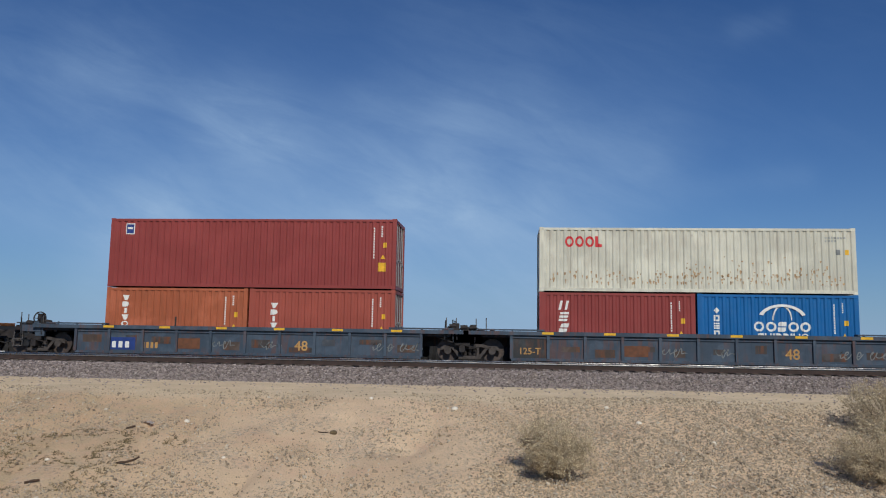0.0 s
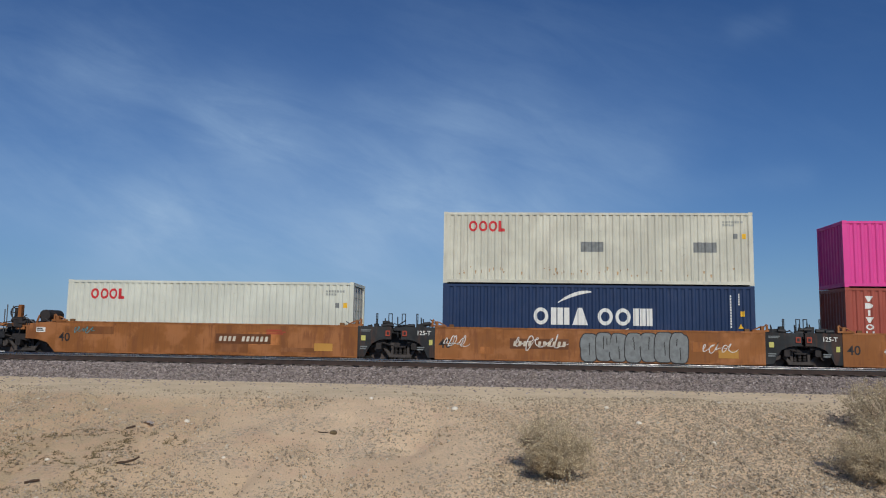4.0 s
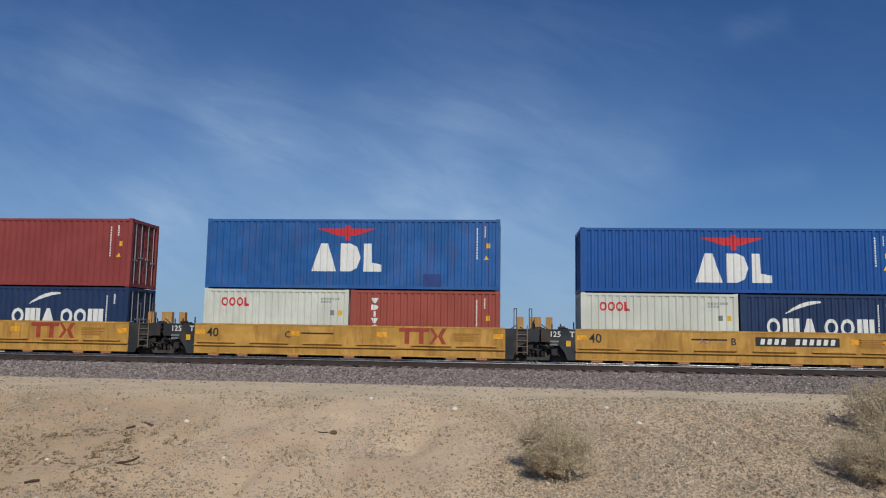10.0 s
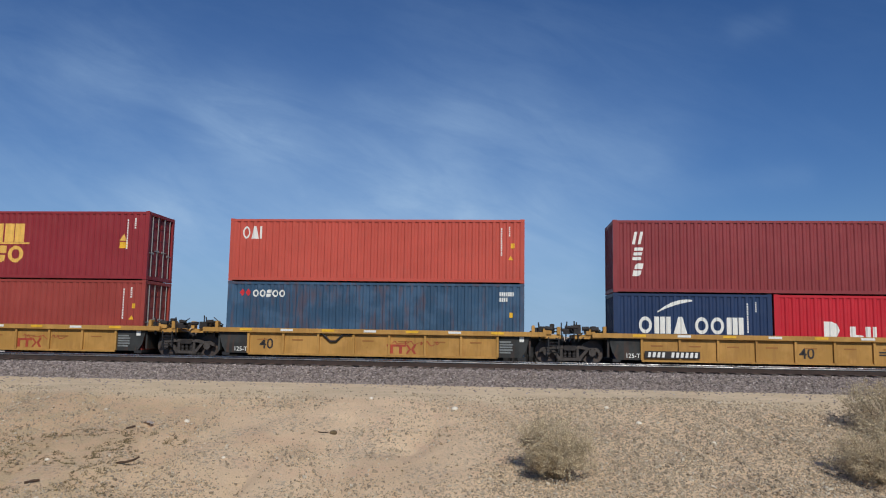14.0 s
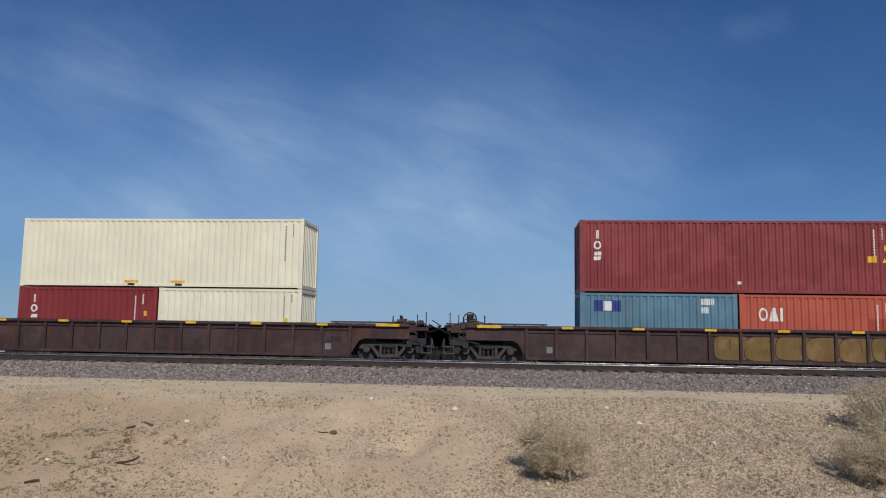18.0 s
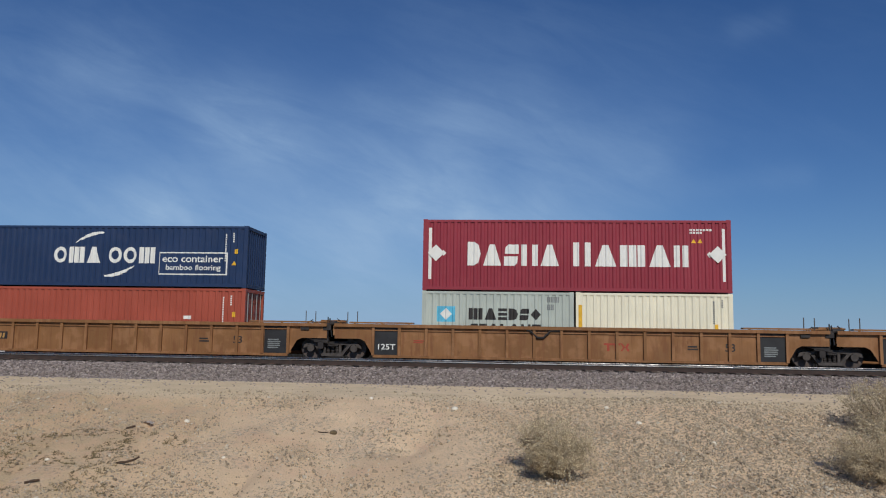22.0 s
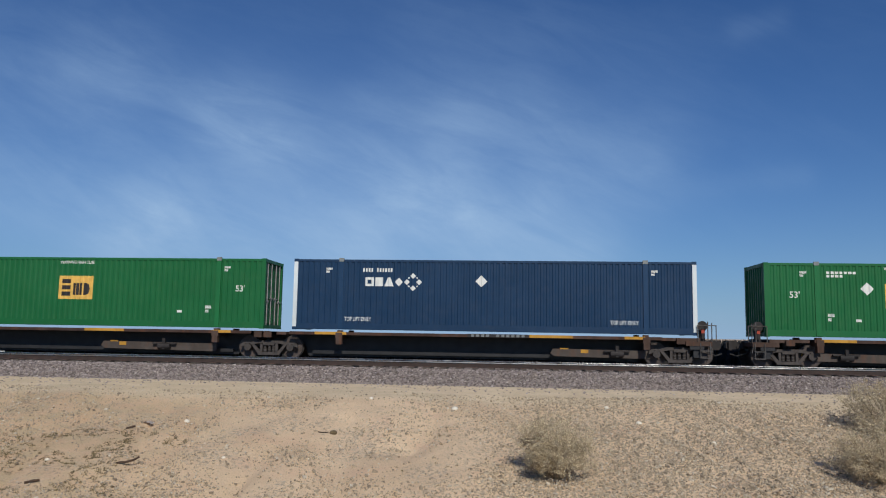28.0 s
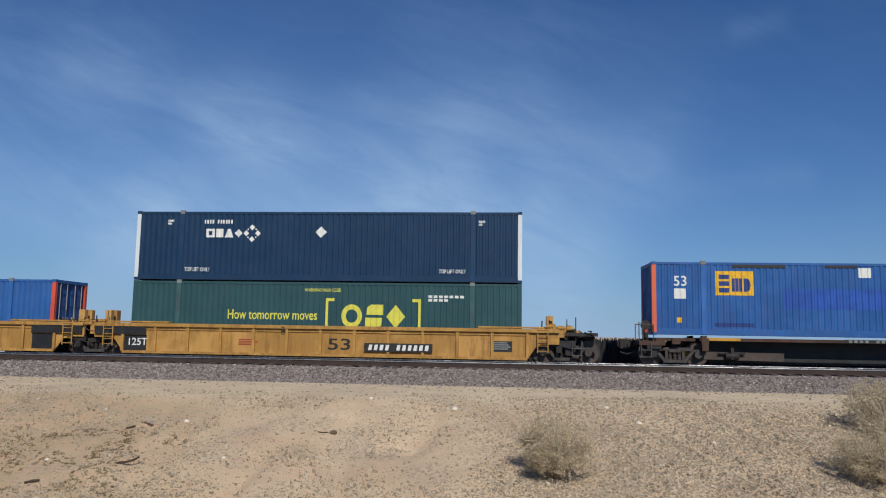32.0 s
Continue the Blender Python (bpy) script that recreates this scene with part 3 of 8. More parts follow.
def frames_row(bm, x, z, w, h, n, stroke=0.22, slant=0.0):
    """A row of n plain solid blocks with cut corners, w wide and h high in all."""
    cells = n + 1 if n >= 9 else n
    p = w / cells
    for i in range(cells):
        if n >= 9 and i == 4:
            continue
        a, b = x + i * p + p * 0.20, x + (i + 1) * p - p * 0.20
        s = slant * h
        c = min(0.10 * h, (b - a) * 0.12)
        prism(bm, ((a + c, z), (b - c, z), (b, z + c), (b + s, z + h - c), (b - c + s, z + h), (a + c + s, z + h), (a + s, z + h - c), (a, z + c)), -0.0025, 0.0025)


WIDTHS = {"o": 1.0, "f": 1.0, "b": 0.9, "a": 1.05, "v": 1.0, "i": 0.36, "u": 0.95, "m": 1.25, "e": 0.8, "q": 0.75, "d": 0.85, "z": 0.85, "k": 0.9, " ": 0.55}


def glyph(bm, c, x, z, w, h, slant=0.0):
    """One plain shape of a logo in a box w by h: ring, frame, block, wedge, bars, half-round."""
    k = min(0.27 * h, 0.34 * w)

    def poly(pts):
        prism(bm, tuple((x + a * w + slant * h * b, z + b * h) for a, b in pts), -0.0025, 0.0025)
    f, g = k / w, k / h
    if c == "o":
        ring(bm, x + w / 2 + slant * h / 2, -0.0025, 0.0025, z + h / 2, h / 2 - 0.8 * k, h / 2, 20, sx=w / h)
    elif c == "f":
        for q in (((0, 0), (1, 0), (1, g), (0, g)), ((0, 1 - g), (1, 1 - g), (1, 1), (0, 1)), ((0, g), (f, g), (f, 1 - g), (0, 1 - g)), ((1 - f, g), (1, g), (1, 1 - g), (1 - f, 1 - g))):
            poly(q)
    elif c == "b":
        poly(((0, 0), (1, 0), (1, 1), (0, 1)))
    elif c == "a":
        poly(((0, 0), (1, 0), (0.64, 1), (0.36, 1)))
    elif c == "v":
        poly(((0.36, 0), (0.64, 0), (1, 1), (0, 1)))
    elif c == "i":
        poly(((0.1, 0), (0.9, 0), (0.9, 1), (0.1, 1)))
    elif c == "u":
        poly(((0, 0), (f, 0), (f, 1), (0, 1))), poly(((1 - f, 0), (1, 0), (1, 1), (1 - f, 1)))
    elif c == "m":
        for q in (0.0, 0.35, 0.70):
            poly(((q, 0), (q + 0.30, 0), (q + 0.30, 1), (q, 1)))
    elif c == "e":
        for q in (0.0, 0.375, 0.75):
            poly(((0, q), (1, q), (1, q + 0.25), (0, q + 0.25)))
    elif c == "q":
        poly(((0, 0), (1, 0), (1, 0.25), (0.45, 0.32), (0.42, 1), (0, 1)))
    elif c == "d":
        poly(((0, 0), (0.5, 0), (0.82, 0.12), (1, 0.5), (0.82, 0.88), (0.5, 1), (0, 1)))
    elif c == "z":
        poly(((0, 0), (0.7, 0), (0.9, 0.12), (0.94, 0.44), (0, 0.44))), poly(((0.06, 0.56), (1, 0.56), (1, 1), (0.3, 1), (0.1, 0.88)))
    elif c == "k":
        poly(((0, 0.5), (0.5, 0), (1, 0.5), (0.5, 1)))


def glyphs(bm, code, w, h, slant=0.0):
    """A row of plain shapes, w wide and h high in all, below the origin."""
    total = sum(WIDTHS[c] for c in code)
    x = 0.0
    for c in code:
        p = WIDTHS[c] * w / total
        if c != " ":
            glyph(bm, c, x + 0.05 * p, -h, p * 0.86, h, slant)
        x += p


def swoosh(bm, x, z, w, h, flip):
    k = 10
    lo, hi = [], []
    for i in range(k + 1):
        u = i / k
        y = h * (1 - (1 - u) ** 2)
        t = 0.34 * h * (math.sin(math.pi * (0.08 + 0.80 * u)))
        lo.append((x + w * u, z + y - t * 0.5)), hi.append((x + w * u, z + y + t * 0.5))
    pts = lo + hi[::-1]
    if flip:
        cx, cz = x + w / 2, z + h / 2
        pts = [(2 * cx - a, 2 * cz - b) for a, b in pts]
    prism(bm, pts, -0.0025, 0.0025)


PAINTED = {}


def lift_of(c, kind, a):
    """How far a mark stands proud, so that those painted over one another lie in layers."""
    if kind == "bar":
        x, z, w, t = a[:4]
        rect = (x, x + w, z, z + t)
    elif kind in ("row", "rust", "glyphs", "gstack", "small", "stack", "swoosh"):
        rect = (a[0], a[0] + a[2], a[1], a[1] + a[3])
    elif kind in ("diamond", "tri", "disc", "open_diamond", "hoop"):
        r = a[2] if kind != "hoop" else a[3] * max(1, a[5])
        rect = (a[0] - r, a[0] + r, a[1] - r, a[1] + r)
    elif kind == "text":
        rect = (a[1], a[1] + (a[5] if len(a) > 5 else 0.6), a[2], a[2] + a[3])
    else:
        rect = (a[0], a[0] + 0.4, a[1], a[1] + a[2])
    level = 0
    for q, k in PAINTED.setdefault(c.name, []):
        if rect[0] < q[1] and q[0] < rect[1] and rect[2] < q[3] and q[2] < rect[3]:
            level = max(level, k + 1)
    PAINTED[c.name].append((rect, level))
    return 0.004 * level


def fine_print(*a, **k):
    """Rows of tiny marks too small to pick apart, joined."""
    return tagged(piece(*a, **k), kind="stuff")


def fold(ob, length):
    """Let a painted mark follow the folds of the side panel that it lies on."""
    x0 = ob.matrix_basis.translation.x
    key = ("folded", ob.data.name, round(x0, 3), length)
    if key not in MESHES:
        me = ob.data.copy()
        pts = wave(-length / 2 + 0.16, length / 2 - 0.16, side_pitch(length), side_depth(length))
        n = len(me.vertices)
        co = np.empty(n * 3)
        me.vertices.foreach_get("co", co)
        lo, hi = co[0::3].min() + x0, co[0::3].max() + x0
        bm = bmesh.new()
        bm.from_mesh(me)
        for u, d in pts:
            if lo < u < hi:
                bmesh.ops.bisect_plane(bm, geom=bm.verts[:] + bm.edges[:] + bm.faces[:], dist=1e-5, plane_co=(u - x0, 0, 0), plane_no=(1, 0, 0))
        us, ds = [q[0] for q in pts], [q[1] for q in pts]
        for v in bm.verts:
            v.co.y += float(np.interp(v.co.x + x0, us, ds))
        bm.to_mesh(me)
        bm.free()
        MESHES[key] = me
    ob.data = MESHES[key]


def mark(c, length, h, kind, *a):
    """A painted mark on the near side; it follows the folded panel unless it lies on a post or rail."""
    LAID.clear()
    lay_mark(c, length, h, kind, *a)
    x0, x1, z0, z1 = PAINTED[c.name][-1][0]
    if x0 > 0.19 and x1 < length - 0.19 and z0 > 0.13 and z1 < h - 0.17:
        for ob in LAID:
            t = ob.matrix_basis.translation
            ob.matrix_basis = pose(t.x, t.y + 0.009, t.z)
            fold(ob, length)


def lay_mark(c, length, h, kind, *a):
    """A flat painted mark on the near side; x from the left end, z from the top edge downwards, in metres."""
    L = length / 2
    at = (-L, MARK_Y - lift_of(c, kind, a), h)
    if kind == "bar":
        x, z, w, t, mat = a
        piece("sticker", ("bar", w, t), lambda bm: prism(bm, ((0, -t), (w, -t), (w, 0), (0, 0)), -0.0025, 0.0025), mat, c, (at[0] + x, at[1], at[2] - z))
    elif kind == "row":
        x, z, w, t, n, mat, *rest = a
        slant = rest[0] if rest else 0.0
        piece("logo", ("row", w, t, n, slant), lambda bm: frames_row(bm, 0, -t, w, t, n, 0.24, slant), mat, c, (at[0] + x, at[1], at[2] - z))
    elif kind == "stack":
        x, z, w, t, n, mat, *rest = a
        slant = rest[0] if rest else 0.0

        def build(bm):
            for i in range(n):
                p = t / n
                frames_row(bm, 0, -(i + 1) * p + p * 0.12, w, p * 0.78, 1, 0.34, slant)
        piece("logo", ("stack", w, t, n, slant), build, mat, c, (at[0] + x, at[1], at[2] - z))
    elif kind == "glyphs":
        x, z, w, t, code, mat, *rest = a
        slant = rest[0] if rest else 0.0
        if t < 0.3:
            fine_print("logo", ("glyphs", w, t, code, slant), lambda bm: glyphs(bm, code, w, t, slant), mat, c, (at[0] + x, at[1], at[2] - z))
        else:
            total, u = sum(WIDTHS[g] for g in code), 0.0
            for g in code:
                p = WIDTHS[g] * w / total
                if g != " ":
                    piece("logo_shape", ("glyph", g, round(p, 4), t, slant), lambda bm: glyph(bm, g, 0.05 * p, -t, p * 0.86, t, slant), mat, c, (at[0] + x + u, at[1], at[2] - z))
                u += p
    elif kind == "gstack":
        x, z, w, t, code, mat, *rest = a
        slant = rest[0] if rest else 0.0
        p = t / len(code)

        for i, g in enumerate(code):
            gw = w if g != "i" else w * 0.4
            piece("logo_shape", ("glyph", g, round(gw, 4), round(p * 0.8, 4), slant), lambda bm: glyph(bm, g, 0, 0, gw, p * 0.80, slant), mat, c, (at[0] + x + (w - gw) / 2, at[1], at[2] - z - (i + 1) * p + p * 0.11))
    elif kind == "swoosh":
        x, z, w, t, mat, flip = a
        piece("logo", ("swoosh", w, t, flip), lambda bm: swoosh(bm, 0, -t, w, t, flip), mat, c, (at[0] + x, at[1], at[2] - z))
    elif kind == "diamond":
        x, z, s, mat = a
        piece("placard", ("diamond", s), lambda bm: prism(bm, ((-s, 0), (0, -s), (s, 0), (0, s)), -0.0025, 0.0025), mat, c, (at[0] + x, at[1], at[2] - z))
    elif kind == "open_diamond":
        x, z, s, mat = a

        def build(bm):
            q = s * 0.30
            for dx, dz in ((0, s * 0.62), (s * 0.62, 0), (0, -s * 0.62), (-s * 0.62, 0)):
                prism(bm, ((dx - q, dz), (dx, dz - q), (dx + q, dz), (dx, dz + q)), -0.0025, 0.0025)
            for dx, dz in ((1, 1), (1, -1), (-1, 1), (-1, -1)):
                e, f = s * 0.42, s * 0.11
                prism(bm, ((dx * e - f, dz * e), (dx * e, dz * e - f), (dx * e + f, dz * e), (dx * e, dz * e + f)), -0.0025, 0.0025)
        piece("logo", ("open_diamond", s), build, mat, c, (at[0] + x, at[1], at[2] - z))
    elif kind == "tri":
        x, z, s, mat = a
        piece("warning_triangle", ("tri", s), lambda bm: prism(bm, ((-s, -s), (s, -s), (0, s * 0.8)), -0.0025, 0.0025), mat, c, (at[0] + x, at[1], at[2] - z))
    elif kind == "disc":
        x, z, r, mat = a
        piece("logo", ("disc", r), lambda bm: tube(bm, (0, -0.0025, 0), (0, 0.0025, 0), r, n=20), mat, c, (at[0] + x, at[1], at[2] - z))
    elif kind == "hoop":
        x, z, r0, r1, mat, sx, a0, a1 = a
        piece("logo", ("hoop", r0, r1, sx, a0, a1), lambda bm: ring(bm, 0, -0.0025, 0.0025, 0, r0, r1, 24, a0, a1, sx), mat, c, (at[0] + x, at[1], at[2] - z))
    elif kind == "text":
        s, x, z, t, mat, *rest = a
        text_part("lettering", s, t, mat, c, (at[0] + x, at[1], at[2] - z - t), rest[0] if rest else None)
    elif kind == "ids":
        x, z, t = a[:3]
        mat = a[3] if len(a) > 3 else WHITE

        def col(bm, n, hh):
            for i in range(n):
                p = hh / n
                box(bm, 0, 0.055, -0.0025, 0.0025, -(i + 1) * p + p * 0.3, -i * p)
        fine_print("number_mark", ("col", 12, t), lambda bm: col(bm, 12, t), mat, c, (at[0] + x, at[1], at[2] - z))
        fine_print("number_mark", ("col", 5, round(t * 0.36, 3)), lambda bm: col(bm, 5, t * 0.36), mat, c, (at[0] + x + 0.32, at[1], at[2] - z + 0.06))
    elif kind == "rust":
        x, z, w, t, n, seed = a

        def drips(bm):
            r = random.Random(seed)
            for i in range(n):
                u, v = w * r.random(), t * r.random() ** 0.6
                q, k = r.uniform(0.015, 0.045), r.uniform(0.03, 0.16)
                prism(bm, ((u - q * 0.4, -v - k), (u + q * 0.5, -v - k), (u + q, -v - k * 0.2), (u + q * 0.3, -v), (u - q, -v - k * 0.15)), -0.0025, 0.0025)
        fine_print("rust_marks", ("rust", w, t, n, seed), drips, RUSTM, c, (at[0] + x, at[1], at[2] - z))
    elif kind == "small":
        x, z, w, t, mat = a

        def rows(bm):
            for k in range(2):
                n = 7 - 3 * k
                for i in range(n):
                    p = w / 7
                    box(bm, i * p, i * p + p * 0.72, -0.0025, 0.0025, -t * (0.55 * k + 0.40), -t * 0.55 * k)
        fine_print("number_mark", ("small", w, t), rows, mat, c, (at[0] + x, at[1], at[2] - z))

FT20, FT40, FT45, FT53, HC, ST = 6.058, 12.192, 13.716, 16.154, 2.896, 2.591
WELL_Z = 0.25
MAROON, BROWN, RUST, CORAL = (140, 62, 58), (156, 78, 64), (168, 93, 62), (186, 80, 66)
PALE, OLDPALE, CREAM, SNOW = (208, 210, 195), (204, 203, 185), (232, 226, 200), (216, 223, 222)
NAVY, AZURE, PINK, COBALT, FADED, SLATE, GREYBLUE = (33, 54, 88), (8, 96, 156), (224, 72, 150), (22, 80, 148), (34, 92, 154), (52, 82, 108), (92, 128, 146)
SCARLET, GREEN, INK, ROYAL, FOREST, CYAN, SILVER, MSCRED = (186, 32, 46), (20, 98, 52), (18, 52, 82), (40, 92, 154), (44, 80, 84), (18, 120, 178), (176, 184, 174), (138, 44, 50)


def red_row(x=1.0, z=0.36, w=1.5, t=0.44):
    return [("glyphs", x, z, w, t, "oooq", REDM)]


def std(length, h, tri=True):
    m = [("ids", length - 0.95, 0.36, min(1.3, h * 0.45))]
    if tri:
        m += [("bar", length - 0.55, 0.98, 0.15, 0.2, YEL), ("tri", length - 0.55, 1.55, 0.10, YEL)]
    return m


PALEM = plain("faint_marking", (156, 160, 152), 0.6)


def pale_ids(length):
    return [("small", length - 1.15, 0.34, 0.8, 0.22, PALEM), ("bar", length - 0.75, 0.85, 0.16, 0.2, GREYM), ("bar", length - 0.42, 0.85, 0.16, 0.2, YEL)]


def swoosh_row(x, w=4.75, z=0.92, t=0.68):
    k = w / 4.75
    return [("glyphs", x, z, w * 0.47, t, "oma", WHITE), ("glyphs", x + w * 0.53, z, w * 0.47, t, "oom", WHITE),
            ("swoosh", x + 1.0 * k, z - 0.64 * k, 1.3 * k, 0.44 * k, WHITE, False), ("swoosh", x + 2.4 * k, z + t + 0.10, 1.35 * k, 0.46 * k, WHITE, True)]


def short_swoosh_row(x=0.95):
    return [("glyphs", x, 0.92, 1.95, 0.66, "oma", WHITE), ("glyphs", x + 2.15, 0.92, 1.95, 0.66, "oom", WHITE), ("swoosh", x + 0.75, 0.28, 1.35, 0.46, WHITE, False)]


def white_stack(x=0.72, z=0.3, t=1.62, w=0.3):
    return [("gstack", x, z, w, t, "vdivou", WHITE)]


def slanted_stack(x=0.85, z=0.36, t=1.9):
    return [("gstack", x, z, 0.34, t, "uez", WHITE, 0.22)]


def serif_stack(x=0.55, z=0.38, t=1.3):
    return [("gstack", x, z, 0.30, t, "ioz", WHITE)]


def diamond_marks(logo_x, n=1):
    return [("glyphs", logo_x, 0.74, 1.60, 0.36, "fbak", WHITE), ("open_diamond", logo_x + 1.98, 0.92, 0.40, WHITE), ("row", (2.9, logo_x - 0.1, logo_x + 1.5)[n], 0.36, 1.25, 0.16, 10, WHITE),
            ("text", "TOP LIFT ONLY", 2.15, 2.36, 0.16, WHITE, 1.1), ("text", "TOP LIFT ONLY", FT53 - 3.35, 2.36, 0.16, WHITE, 1.1),
            ("small", 1.35, 0.36, 0.26, 0.22, WHITE), ("small", FT53 - 1.75, 0.36, 0.26, 0.22, WHITE)]


def gold_square_marks(logo_x, diamond_x):
    return [("bar", logo_x, 0.80, 1.50, 0.98, GOLDM), ("glyphs", logo_x + 0.10, 0.94, 0.46, 0.70, "e", DARKM), ("glyphs", logo_x + 0.60, 1.10, 0.78, 0.50, "md", DARKM),
            ("diamond", diamond_x, 1.0, 0.25, WHITE), ("text", "53'", 0.95, 1.12, 0.26, WHITE), ("text", "53'", FT53 - 1.25, 1.12, 0.26, WHITE),
            ("text", "WARNING HIGH CUBE", logo_x, 0.16, 0.13, WHITE, 1.5), ("small", 1.35, 0.34, 0.26, 0.22, WHITE), ("small", FT53 - 1.75, 0.34, 0.26, 0.22, WHITE), ("small", 2.35, 0.34, 1.15, 0.24, WHITE),
            ("small", 2.35, 1.98, 0.25, 0.30, WHITE), ("small", FT53 - 2.5, 1.98, 0.25, 0.30, WHITE), ("bar", 3.4, 2.18, 0.2, 0.10, WHITE), ("bar", FT53 - 3.7, 2.18, 0.2, 0.10, WHITE)]


def box40(rgb, label, marks=(), h=HC, right="doors", wear=0.25, post=None):
    return container(FT40, h, rgb, label, list(marks), right, wear, post), h


def box20(rgb, label, marks=(), right="doors", wear=0.25, post=None):
    return container(FT20, ST, rgb, label, list(marks), right, wear, post), ST


def box53(rgb, label, marks=(), h=HC, wear=0.08, end_post=None, post=None):
    return container(FT53, h, rgb, label, list(marks), "doors", wear, post, True, end_post), h


CARGO = []        # (object, place along the train, height over the rail)


def load(left, lower, upper, z=WELL_Z):
    """One or two boxes below (from the left), one above; left is the left end of the 40-foot place."""
    x, top = left, z
    for ob, h in lower:
        half = max(abs(c.matrix_basis.translation.x) for c in ob.children if c.name.startswith("corner_casting"))
        CARGO.append((ob, x + half, z))
        x += 2 * half + 0.076
        top = max(top, z + h + 0.02)
    if upper:
        ob, h = upper
        half = max(abs(c.matrix_basis.translation.x) for c in ob.children if c.name.startswith("corner_casting"))
        CARGO.append((ob, left + FT40 / 2 if half > 6.0 and half < 7 else left + half, top))


PALE_L = "pale grey-white corrugated steel container with a red logo"


def pale40(h, wear=0.3, extra=(), rgb=PALE, post=None):
    old = [("rust", 0.4, h - 0.95, 11.3, 0.55, 150, 5), ("rust", 5.6, h - 1.5, 5.6, 0.9, 60, 6)] if wear > 0.5 else [("rust", 0.4, h - 0.75, 11.3, 0.36, 40, 7)] if wear > 0.3 else []
    return box40(rgb, PALE_L + (", rust-stained" if wear > 0.4 else ""), red_row() + pale_ids(FT40) + old + list(extra), h, wear=wear, post=post)


def pale20(wear=0.3, logo=0.72):
    return box20(PALE, "short pale grey-white container with a red logo", red_row(logo, 0.36, 1.2, 0.36) + pale_ids(FT20), wear=wear)


def cream20(marks=(("bar", 5.35, 1.2, 0.14, 0.2, YEL),), right="wall"):
    return box20(CREAM, "short plain cream corrugated container", list(marks) + [("ids", 5.3, 0.3, 0.9, GREYM)], right, 0.08)


def brown40(h, rgb=BROWN, marks=None, label="red-brown corrugated steel container with white stencil marks", right="doors", wear=0.25):
    return box40(rgb, label, (white_stack() if marks is None else marks) + std(FT40, h), h, right, wear)


def navy40(h, extra=(), x=3.65, right="doors"):
    return box40(NAVY, "navy blue container with a large white logo and arcs", swoosh_row(x) + std(FT40, h) + list(extra), h, right, 0.2)


def navy20():
    return box20(NAVY, "short navy blue container with a white logo", short_swoosh_row() + std(FT20, ST, False), wear=0.2)


